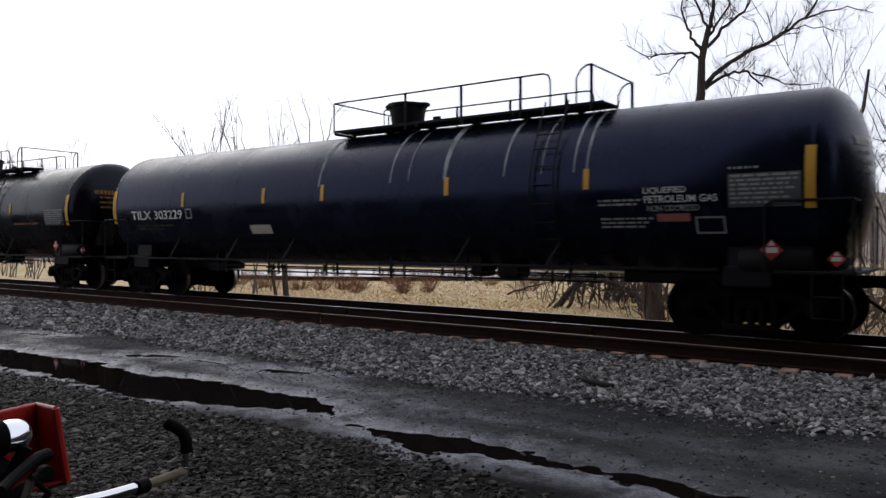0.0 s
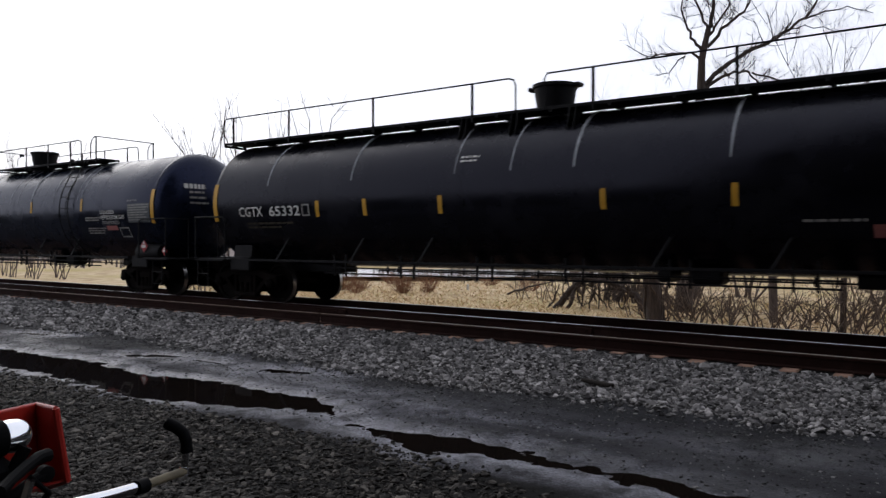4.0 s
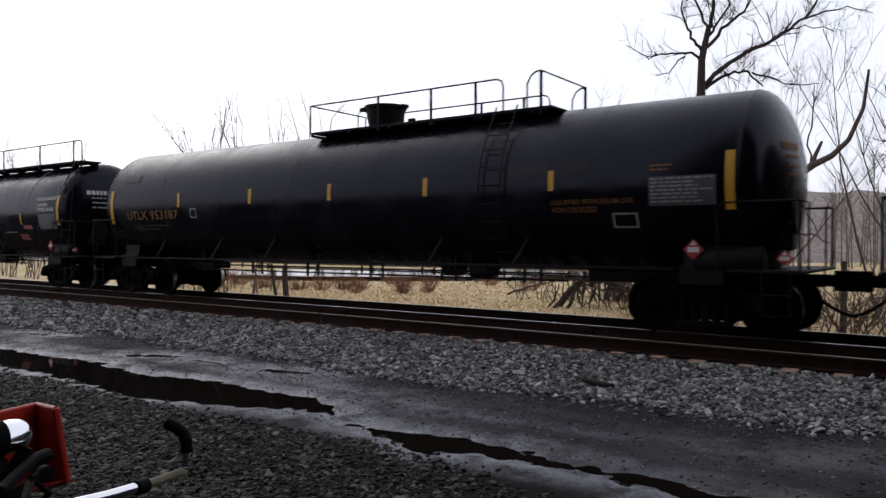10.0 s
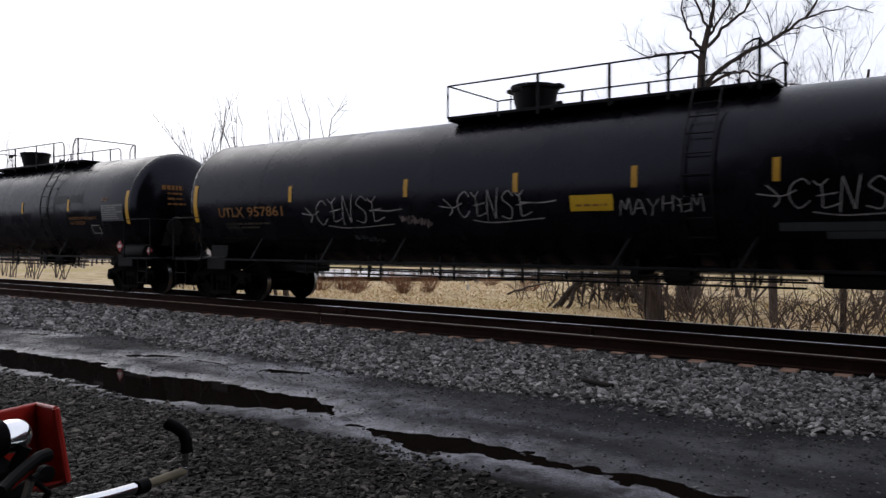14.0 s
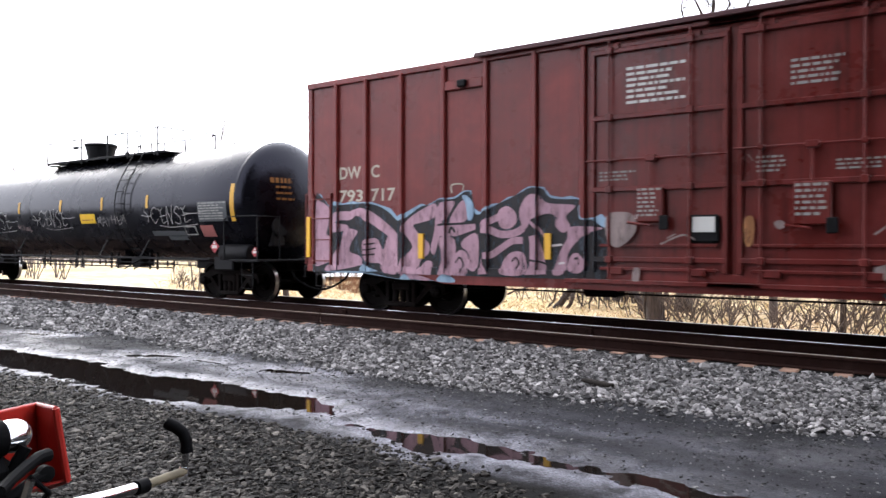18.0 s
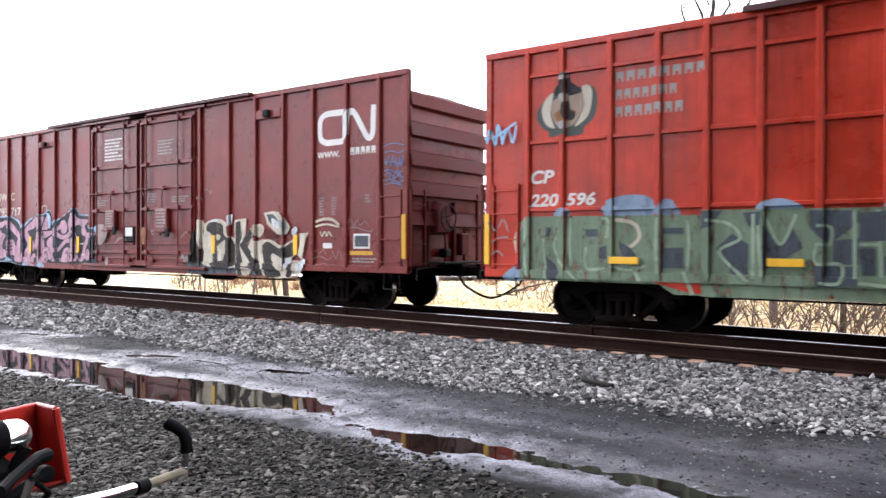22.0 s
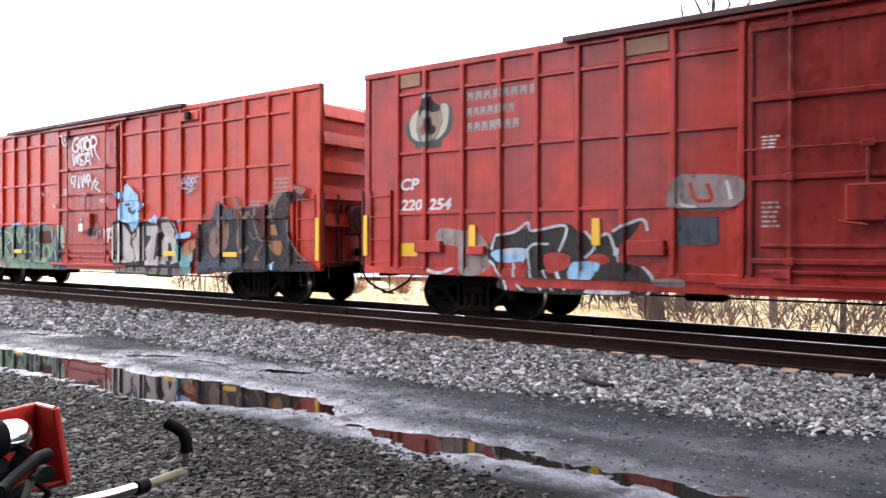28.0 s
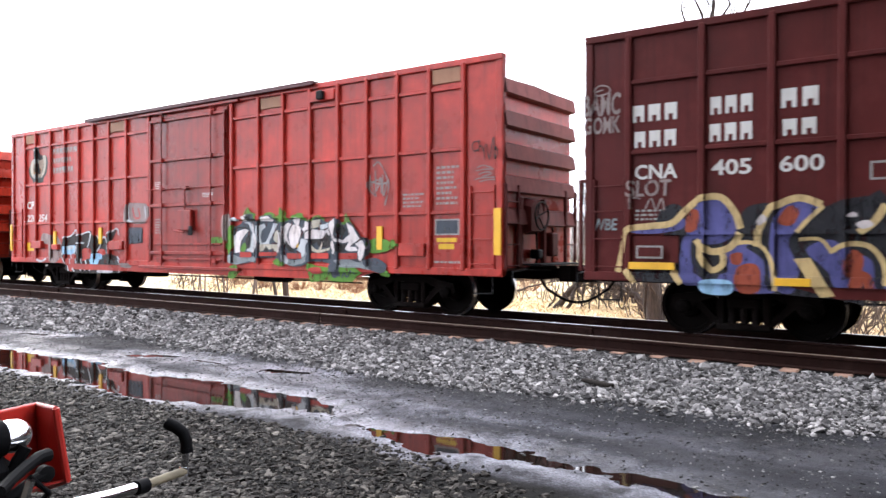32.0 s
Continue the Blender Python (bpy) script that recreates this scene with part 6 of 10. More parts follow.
def forked_tree():
    """Two dark stems from one foot, opening into a fan of long thin shoots."""
    rng = random.Random(91)
    t = thing("bare_tree", "slender leafless tree with two stems and fanned thin shoots", "tree", at=(-25.1, 23.35, -1.1))

    def P(u, z, out=0.0):
        return tuple(RIGHT * u + Vector((-0.58, 0.81, 0)) * out + Vector((0, 0, z + 1.1)))
    ta = Mesh()
    ta.tube([P(0.02, -1.2), P(0.0, -0.9), P(-0.06, -0.1), P(-0.05, 0.35)], 0.14, 10, 0.12)
    part("trunk", ta, "bark", t)
    tb = Mesh()
    tb.tube([P(-0.4, -1.2), P(-0.45, -0.9), P(-0.58, -0.1), P(-0.68, 0.7)], 0.085, 9, 0.06)
    part("trunk", tb, "bark", t)
    for pts, r in (([P(-0.05, 0.3), P(-0.25, 1.6, 0.2), P(-0.68, 3.7, 0.3), P(-0.72, 5.4, 0.3), P(-0.92, 7.6, 0.2)], 0.06),
                   ([P(-0.05, 0.3), P(0.03, 1.6, -0.2), P(0.32, 3.7, -0.2), P(0.65, 5.7), P(0.38, 6.6), P(0.0, 8.1)], 0.055),
                   ([P(-0.04, 0.3), P(0.12, 1.6, 0.2), P(0.7, 4.0, 0.4), P(0.95, 5.5, 0.4), P(0.95, 6.9, 0.3), P(0.62, 8.2)], 0.06),
                   ([P(-0.03, 0.3), P(0.32, 1.9, -0.3), P(1.2, 4.0, -0.4), P(1.83, 5.8, -0.4), P(2.12, 6.9, -0.3), P(2.7, 8.1)], 0.06),
                   ([P(0.2, 1.2), P(0.95, 3.0, 0.3), P(1.45, 4.7, 0.4), P(1.6, 6.2, 0.3), P(1.3, 7.9)], 0.045),
                   ([P(-0.68, 0.7), P(-0.92, 2.2, -0.2), P(-1.42, 4.0, -0.3), P(-1.92, 6.0), P(-2.2, 7.9)], 0.045),
                   ([P(-0.68, 0.7), P(-1.05, 2.0, 0.2), P(-1.55, 3.7, 0.3), P(-2.7, 6.2), P(-3.1, 8.0)], 0.045),
                   ([P(-0.3, 1.5), P(-0.18, 3.5), P(-0.18, 5.2, 0.2), P(-0.25, 7.7, 0.2)], 0.04)):
        lb = Mesh()
        limb(lb, pts, r, 0.006, rng, 9, 1.3, 1, 0.25)
        part("shoot", lb, "twig", t, "long thin leafless shoot")


forked_tree()
for i, (x, y, h, st, sp) in enumerate([(-30.2, 22.6, 8.0, 4, 0.12), (-28.6, 22.8, 8.4, 4, 0.12), (-27.4, 23.6, 8.3, 3, 0.12)]):
    slim_sapling(x, y, h, st, sp, 160 + i)


def field_shrub(x, y, height, width, n, seed):
    """A rounded red-brown shrub of fine upright twigs."""
    rng = random.Random(seed)
    z = float(ground_z(np.array([x]), np.array([y]))[0])
    t = thing("field_shrub", "rounded red-brown leafless shrub in the dry field", "bush", "shrubs in the field", at=(x, y, z - 0.03))
    mb = Mesh()
    for k in range(n):
        a, q = rng.uniform(0, 6.28), rng.random() ** 0.5
        d = Vector((q * math.cos(a) * width, q * math.sin(a) * width, height * (1.25 - 0.45 * q)))
        sprout(mb, (0.25 * d.x, 0.25 * d.y, 0), d, d.length * rng.uniform(0.6, 0.9), 0.013, 1, rng, 0.05, 0.18, (3, 5), 3)
    part("thicket", mb, "shrub", t)


for i, (x, y, h, w, n) in enumerate([(-22.2, 28.0, 0.95, 0.65, 70), (-30.6, 29.4, 0.75, 0.9, 60), (-29.3, 29.8, 0.8, 0.8, 60), (-28.0, 30.2, 0.85, 0.9, 70), (-27.1, 30.6, 0.8, 0.7, 55), (-21.8, 29.4, 0.65, 0.45, 40),
                                     (-24.6, 27.4, 0.5, 0.6, 34), (-34.5, 30.5, 0.9, 1.0, 60), (-38.0, 31.5, 0.9, 1.1, 60), (-26.5, 36.0, 0.8, 0.9, 50), (-31.0, 38.0, 0.9, 1.2, 55), (-23.0, 37.0, 0.7, 0.8, 45), (-19.0, 34.5, 0.7, 0.9, 45), (-43.0, 34.0, 1.0, 1.2, 55)]):
    field_shrub(x, y, h, w, n, 500 + i)
for i, (x, y, h, st, sp) in enumerate([(-12.0, 31.5, 6.6, 7, 0.3), (-10.2, 33.0, 7.6, 7, 0.3), (-8.0, 34.0, 10.8, 3, 0.42), (-3.0, 30.0, 11.6, 4, 0.42), (-1.0, 29.0, 11.6, 4, 0.42), (-0.2, 33.0, 12.0, 4, 0.42), (-8.8, 36.0, 10.5, 8, 0.3), (-13.5, 33.0, 5.5, 5, 0.3), (-16.0, 34.0, 5.2, 5, 0.3), (-11.8, 29.6, 6.4, 8, 0.3), (-10.8, 30.4, 7.2, 8, 0.3), (-9.6, 29.6, 5.6, 7, 0.32), (-12.9, 30.6, 5.4, 7, 0.3)]):
    sapling(x, y, h, st, sp, 90 + i, "twig", "bare_thicket_tree", "dense twiggy leafless tree in the thicket", 0.05, 3, (2, 4))
k = 0
for x, y, h, w in ((-8.3, 24.2, 1.6, 0.9), (-9.2, 24.9, 1.0, 0.7), (-7.6, 25.0, 1.3, 1.2), (-6.6, 24.6, 1.2, 1.3), (-5.6, 24.3, 1.1, 1.2), (-4.6, 24.2, 1.2, 1.2), (-3.6, 24.0, 2.2, 1.2),
                   (-2.6, 23.8, 2.1, 1.2), (-1.5, 23.6, 2.2, 1.2), (-0.4, 23.4, 2.2, 1.2), (-13.2, 30.4, 4.3, 0.9), (-11.6, 30.5, 4.6, 0.9), (-8.2, 25.6, 3.0, 0.9), (-9.3, 28.4, 3.0, 1.4), (-7.0, 28.4, 1.7, 1.4), (-5.0, 27.6, 1.6, 1.4), (-3.0, 27.0, 3.0, 1.4), (-1.0, 26.6, 3.0, 1.4),
                   (-34.0, 26.5, 1.5, 1.6), (-31.0, 27.0, 1.4, 1.4), (-37.5, 27.0, 1.6, 1.6), (-27.2, 42.0, 1.6, 1.5), (-30.5, 44.0, 1.5, 1.8), (-42.0, 30.0, 1.6, 1.8), (-22.0, 41.0, 1.4, 1.2), (-16.0, 30.0, 1.6, 1.5)):
    k += 1
    brush_clump(x, y, h, w, 12, 200 + k)
grass_tufts()
far_woods()


def line_post(x, y, h):
    z = float(ground_z(np.array([x]), np.array([y]))[0])
    t = thing("fence_post", "grey weathered post standing in the brush", "post", at=(x, y, z))
    mb = Mesh()
    mb.tube([(0, 0, -0.1), (0.01, 0, h * 0.5), (0.02, 0.01, h)], 0.09, 9, 0.08)
    part("shaft", mb, "bark", t)


line_post(-3.2, 24.1, 2.1)
marker = thing("marker_post", "small white marker post in the dry field", "post", at=(-21.56, 32.56, float(ground_z(np.array([-21.56]), np.array([32.56]))[0])))
mb = Mesh()
mb.box(-0.05, 0.05, -0.04, 0.04, -0.05, 0.32, 0.012)
part("shaft", mb, "white", marker)


# ======== the bicycle beside the camera ========
def bicycle():
    b = thing("bicycle", "parked bicycle with chrome handlebar and a red crate on its front", "bicycle", at=(-1.75, 0.9, 0.0))
    O = Vector((-1.75, 0.9, 0.0))
    g = float(ground_z(np.array([-1.75]), np.array([0.9]))[0])

    def L(x, y, z):
        return (x - O.x, y - O.y, z)
    hb = Mesh()
    hb.tube([L(-1.47, 0.72, 0.93), L(-1.50, 0.89, 0.912), L(-1.517, 0.985, 0.906)], 0.0125, 12)
    hb.tube([L(-1.47, 0.72, 0.93), L(-1.56, 0.60, 0.97), L(-1.66, 0.50, 0.96), L(-1.70, 0.42, 0.93)], 0.0125, 12)
    part("handlebar", hb, "chrome", b, "bright chrome handlebar")
    kb = Mesh()
    kb.tube([L(-1.512, 0.965, 0.907), L(-1.519, 0.995, 0.905)], 0.0165, 12)
    part("collar", kb, "rubber", b, "black clamp collar")
    gb = Mesh()
    gb.tube([L(-1.519, 0.99, 0.905), L(-1.53, 1.05, 0.905), L(-1.538, 1.108, 0.905)], 0.0102, 12)
    part("grip", gb, "grip", b, "worn tan handlebar grip")
    cb = Mesh()
    cb.tube([L(-1.54, 1.106, 0.896), L(-1.541, 1.11, 0.914)], 0.0115, 12)
    cb.tube([L(-1.54, 1.11, 0.905), L(-1.537, 1.11, 0.935), L(-1.534, 1.11, 0.962)], 0.0085, 10)
    part("bar_end", cb, "chrome", b, "chrome end clamp and stub")
    rb = Mesh()
    rb.tube([L(-1.531, 1.109, 0.954), L(-1.531, 1.108, 0.978), L(-1.537, 1.104, 0.997), L(-1.55, 1.096, 1.009), L(-1.572, 1.084, 1.020)], 0.0142, 14)
    rb.tube([L(-1.5305, 1.109, 0.951), L(-1.5312, 1.109, 0.962)], 0.0152, 14)
    part("rubber_handle", rb, "rubber", b, "bent black rubber handle")

    # red crate: two walls with pressed ribs meeting in the far corner, a folded rim on top and at the open side
    def slab(mb, q, t):
        q = [Vector(w) for w in q]
        nrm = (q[1] - q[0]).cross(q[-1] - q[0]).normalized() * t
        n = len(q)
        mb.add([tuple(w) for w in q] + [tuple(w + nrm) for w in q], [tuple(range(n)), tuple(range(2 * n - 1, n - 1, -1))] + [(i, i + n, (i + 1) % n + n, (i + 1) % n) for i in range(n)])
    A, B, C, D, E, F = (Vector(L(*q)) for q in ((-1.843, 0.808, 1.053), (-1.928, 0.957, 1.041), (-1.793, 0.935, 1.052), (-1.797, 0.966, 0.871), (-1.949, 0.978, 0.816), (-1.891, 0.828, 0.844)))
    kb = Mesh()
    slab(kb, (A, B, E, F), -0.006)
    slab(kb, (B, C, D, E), -0.006)
    slab(kb, (E, D, F), -0.006)
    crate = part("crate", kb, "red_plastic", b, "red plastic crate with pressed ribs")
    for (P0, P1), (Q0, Q1), fr in (((B, E), (C, D), (0.22, 0.5, 0.78)), ((A, F), (B, E), (0.35, 0.7))):
        for u in fr:
            rib = Mesh()
            top, low = P0.lerp(Q0, u), P1.lerp(Q1, u)
            rib.tube([top.lerp(low, 0.06), top.lerp(low, 0.94)], 0.0055, 8)
            part("rib", rib, "red_plastic", crate)
    rim = Mesh()
    rim.tube([A, B], 0.006, 8)
    rim.tube([B, C], 0.006, 8)
    rim.tube([C, D], 0.0085, 8)
    rim.tube([D, E], 0.006, 8)
    part("rim", rim, "red_plastic", crate, "rounded red crate rim")
    wb = Mesh()
    wb.lathe([(-0.05, 0.02), (-0.03, 0.031), (0.0, 0.0365), (0.018, 0.035), (0.032, 0.028), (0.041, 0.016), (0.045, 0.002)], 24, "y", L(-1.69, 0.782, 1.032))
    hl = part("headlamp", wb, "lamp_shell", b, "chromed rounded lamp housing")
    wb2 = Mesh()
    wb2.lathe([(-0.02, 0.033), (0.0, 0.0385), (0.008, 0.0385), (0.012, 0.034)], 20, "y", L(-1.69, 0.758, 1.032))
    part("lamp_rim", wb2, "rubber", hl)
    mb2 = Mesh()
    mb2.tube([L(-1.655, 0.80, 1.012), L(-1.66, 0.785, 0.985), L(-1.665, 0.77, 0.95)], 0.013, 10)
    part("lamp_bracket", mb2, "rubber", hl, "black lamp bracket")
    lv = Mesh()
    lv.tube([L(-1.645, 0.842, 0.987), L(-1.635, 0.815, 0.988), L(-1.612, 0.783, 0.984), L(-1.575, 0.735, 0.975), L(-1.535, 0.693, 0.968)], 0.0145, 10, 0.011)
    part("brake_lever", lv, "rubber", b, "black brake lever")
    lc = Mesh()
    lc.lathe([(-0.012, 0.012), (-0.01, 0.018), (0.01, 0.018), (0.012, 0.012)], 14, "x", L(-1.662, 0.843, 0.943))
    lc.tube([L(-1.662, 0.843, 0.943), L(-1.655, 0.80, 0.93), L(-1.65, 0.76, 0.91)], 0.012, 10)
    part("lever_clamp", lc, "rubber", b, "black lever clamp")
    jb = Mesh()
    jb.box(*[w for q in zip(L(-1.735, 0.68, 0.90), L(-1.65, 0.79, 1.0)) for w in q], 0.03)
    jb.tube([L(-1.69, 0.72, 0.92), L(-1.70, 0.70, 0.6)], 0.022, 12)
    part("steering_head", jb, "rubber", b)
    cab = Mesh()
    cab.tube([L(-1.66, 0.73, 0.99), L(-1.70, 0.745, 1.075), L(-1.755, 0.765, 1.06), L(-1.80, 0.76, 0.98)], 0.006, 8)
    cab.tube([L(-1.64, 0.80, 0.95), L(-1.66, 0.85, 0.90), L(-1.74, 0.83, 0.82)], 0.006, 8)
    part("cable", cab, "rubber", b, "black looped cables")
    sb = Mesh()
    sb.tube([L(-1.585, 0.775, 0.96), L(-1.592, 0.765, 0.915), L(-1.60, 0.75, 0.86)], 0.009, 10)
    part("shift_tube", sb, "chrome", b, "short chrome tube")
    fb = Mesh()
    hub = (-2.02, 0.78, g + 0.33)
    rear = (-1.05, 0.24, g + 0.33)
    for s in (-0.045, 0.045):
        fb.tube([L(-1.70 + s * 0.5, 0.70 - s, 0.62), L(hub[0] + s * 0.5, hub[1] - s, hub[2])], 0.012, 8)
        fb.tube([L(rear[0] + s * 0.5, rear[1] - s, rear[2]), L(-1.34, 0.44, 0.5)], 0.01, 8)
        fb.tube([L(rear[0] + s * 0.5, rear[1] - s, rear[2]), L(-1.5, 0.50, g + 0.28)], 0.01, 8)
    fb.tube([L(-1.68, 0.70, 0.74), L(-1.30, 0.42, 0.55)], 0.016, 10)
    fb.tube([L(-1.70, 0.70, 0.62), L(-1.5, 0.50, g + 0.28)], 0.018, 10)
    fb.tube([L(-1.5, 0.50, g + 0.28), L(-1.26, 0.40, 0.66)], 0.016, 10)
    part("frame", fb, "red_plastic", b, "red frame tubes")
    st = Mesh()
    st.box(*[w for q in zip(L(-1.38, 0.30, 0.64), L(-1.14, 0.48, 0.70)) for w in q], 0.025)
    part("saddle", st, "rubber", b, "black saddle")
    fwd = (Vector(hub) - Vector(rear)).normalized()
    ang = math.atan2(fwd.y, fwd.x)
    for c in (hub, rear):
        tb = Mesh()
        tb.tube([(0.315 * math.cos(a), 0, 0.315 * math.sin(a)) for a in np.linspace(0, 2 * math.pi, 41)], 0.018, 8, caps=False)
        w = part("wheel", tb, "rubber", b, "thin bicycle wheel", at=L(*c))
        w.rotation_euler = (0, 0, ang)
        pb = Mesh()
        for q in range(14):
            a = q * 2 * math.pi / 14
            pb.tube([(0, 0.02 * (-1) ** q, 0), (0.3 * math.cos(a), 0, 0.3 * math.sin(a))], 0.0015, 4)
        pb.tube([(0.295 * math.cos(a), 0, 0.295 * math.sin(a)) for a in np.linspace(0, 2 * math.pi, 41)], 0.008, 6, caps=False)
        part("spokes", pb, "chrome", w)
    nb = Mesh()
    nb.tube([L(-1.48, 0.50, g + 0.26), L(-1.36, 0.62, g + 0.0)], 0.008, 8)
    part("kickstand", nb, "chrome", b)


bicycle()


# ======== paint on the cars ========
for key, c in (("spray_sky", (0.26, 0.37, 0.48)), ("spray_sky2", (0.20, 0.27, 0.36)), ("spray_ink", (0.026, 0.024, 0.026)), ("spray_pink", (0.40, 0.24, 0.29)),
               ("spray_cream", (0.44, 0.39, 0.31)), ("spray_cream2", (0.55, 0.40, 0.19)), ("spray_black", (0.028, 0.024, 0.022)), ("spray_black2", (0.02, 0.02, 0.024)), ("spray_grey", (0.22, 0.24, 0.25)),
               ("spray_blue", (0.11, 0.15, 0.27)), ("spray_green", (0.145, 0.195, 0.13)), ("spray_palegreen", (0.27, 0.35, 0.25)), ("spray_slate", (0.055, 0.065, 0.08)), ("spray_white", (0.62, 0.56, 0.55)),
               ("spray_white2", (0.46, 0.475, 0.49)), ("spray_silver", (0.37, 0.32, 0.295)), ("spray_dull", (0.31, 0.29, 0.285)), ("spray_teal", (0.12, 0.24, 0.24)), ("spray_rust", (0.27, 0.12, 0.05)), ("spray_ice", (0.27, 0.46, 0.64)),
               ("spray_steel", (0.06, 0.062, 0.078)), ("spray_tan", (0.20, 0.115, 0.085)), ("spray_soot", (0.15, 0.125, 0.115)), ("spray_greywash", (0.24, 0.185, 0.175)), ("spray_green2", (0.085, 0.20, 0.03)), ("spray_purple", (0.085, 0.085, 0.23)), ("spray_orange", (0.28, 0.06, 0.03))):
    M[key] = worn_paint("faded " + key.replace("_", " ") + " paint", c, 0.6, 0.3, tuple(v * 0.4 for v in c), 0.55, streak=5, spec=0.2, worn=0.75)
M["amber_plate"] = worn_paint("yellow plate", (0.60, 0.36, 0.01), 0.5, 0.15, (0.3, 0.18, 0.02), 0.3)
M["grey_patch"] = worn_paint("pale grey patch of paint", (0.06, 0.066, 0.07), 0.6, 0.25, (0.04, 0.04, 0.04), 0.4)
M["dull_patch"] = worn_paint("patch of newer black paint", (0.009, 0.009, 0.011), 0.5, 0.25, (0.01, 0.01, 0.01), 0.4, spec=0.2)
M["pink_plate"] = worn_paint("faded red label", (0.30, 0.10, 0.09), 0.6, 0.2, (0.15, 0.06, 0.05), 0.4)
M["tan_plate"] = worn_paint("bare tan plate", (0.26, 0.13, 0.075), 0.6, 0.25, (0.12, 0.05, 0.03), 0.4)


def smooth_loop(pts, closed=True, steps=4):
    n = len(pts)
    out = []
    for i in range(n if closed else n - 1):
        p = [Vector(pts[(i + k) % n] if closed else pts[min(max(i + k, 0), n - 1)]) for k in (-1, 0, 1, 2)]
        for s in range(steps):
            t = s / steps
            q = 0.5 * ((2 * p[1]) + (p[2] - p[0]) * t + (2 * p[0] - 5 * p[1] + 4 * p[2] - p[3]) * t * t + (3 * p[1] - p[0] - 3 * p[2] + p[3]) * t ** 3)
            out.append((q.x, q.y))
    if not closed:
        out.append(tuple(pts[-1]))
    return out


def boxcar_relief(posts, girts, doors, half_body, post_w=0.10):
    """Raised strips of a boxcar's near side: x0, x1, z0, z1, how far proud."""
    out = [(q - post_w / 2, q + post_w / 2, 0.9, 4.76, 0.076) for q in posts]
    out += [(a, b, z - 0.035, z + 0.035, 0.056) for a, b, z in girts]
    for x0, x1, rails, stiles in doors:
        out.append((x0 + 0.05, x1 - 0.05, 0.95, 4.62, 0.051))
        out += [(x0 + 0.06, x1 - 0.06, z - 0.04, z + 0.04, 0.111) for z in rails]
        out += [(q - 0.035, q + 0.035, 1.0, 4.55, 0.106) for q in stiles]
    out += [(-half_body, -half_body + 0.14, 0.88, 4.8, 0.041), (half_body - 0.14, half_body, 0.88, 4.8, 0.041), (-half_body, half_body, 0.86, 1.0, 0.051)]
    return out


def cling(me, relief, lift, S=1.42):
    """Cut a flat mesh at the raised strips and lay each piece on the surface behind it."""
    bm = bmesh.new()
    bm.from_mesh(me)
    bmesh.ops.triangulate(bm, faces=bm.faces)
    xs = [v.co.x for v in bm.verts]
    zs = [v.co.z for v in bm.verts]
    near = [r for r in relief if r[1] > min(xs) and r[0] < max(xs) and r[3] > min(zs) and r[2] < max(zs)]
    for axis, cuts, lo, hi in ((0, {q for r in near for q in r[:2]}, min(xs), max(xs)), (2, {q for r in near for q in r[2:4]}, min(zs), max(zs))):
        for q in sorted(cuts):
            if lo < q < hi:
                co, no = [0, 0, 0], [0, 0, 0]
                co[axis], no[axis] = q, 1
                bmesh.ops.bisect_plane(bm, geom=bm.verts[:] + bm.edges[:] + bm.faces[:], plane_co=co, plane_no=no)
    bm.verts.index_update()
    bm.faces.index_update()
    mb, seen, depth = Mesh(), {}, {}

    def vert(v, d):
        key = (v.index, d)
        if key not in seen:
            seen[key] = len(mb.v)
            mb.v.append((v.co.x, -S - d - lift, v.co.z))
        return seen[key]
    for f in bm.faces:
        c = f.calc_center_median()
        d = depth[f.index] = max([r[4] for r in near if r[0] < c.x < r[1] and r[2] < c.z < r[3]] + [0.0])
        mb.f.append(tuple(vert(v, d) for v in f.verts))
    for e in bm.edges:
        if len(e.link_faces) == 2:
            d0, d1 = (depth[f.index] for f in e.link_faces)
            if d0 != d1:
                mb.f.append((vert(e.verts[0], d0), vert(e.verts[1], d0), vert(e.verts[1], d1), vert(e.verts[0], d1)))
    bm.free()
    return mb


def painter(car, relief):
    """Returns p(kind, paint, width, points), each call one painted shape over the ones before."""
    state = {"n": 0}

    def p(kind, mat, width, pts):
        pts = [tuple(float(w) for w in q.split(",")) for q in pts.split()]
        mb = Mesh()
        if kind == "blob":
            mb.flat(smooth_loop(pts), 0)
        elif kind == "poly":
            mb.flat(pts, 0)
        elif kind == "line":
            mb.stroke(smooth_loop(pts, False, 5), width, 0)
        me = None
        if kind.startswith("text:"):
            (x0, z1), (x1, z0) = pts
            me = text_mesh(kind[5:], z1 - z0, x1 - x0, 0.022 if "grey" in mat else 0.03, 0.06, "tag", mat)
            me.transform(Matrix.Translation((x0, 0, z0)))
        else:
            me = mb.data("tag", mat, False)
        state["n"] += 1
        out = cling(me, relief, 0.003 + 0.0007 * state["n"])
        bpy.data.meshes.remove(me)
        part("graffiti", out, mat, car, smooth=False)
    return p


DOOR2 = [(-2.3, -0.02, (1.2, 2.31, 3.45, 4.5), (-2.2, -0.12)), (0.02, 2.28, (1.2, 2.31, 3.43, 4.5), (0.09, 2.13))]
DOOR1 = [(-1.58, 1.5, (1.2, 2.38, 3.5, 4.5), (-1.5, 1.38))]


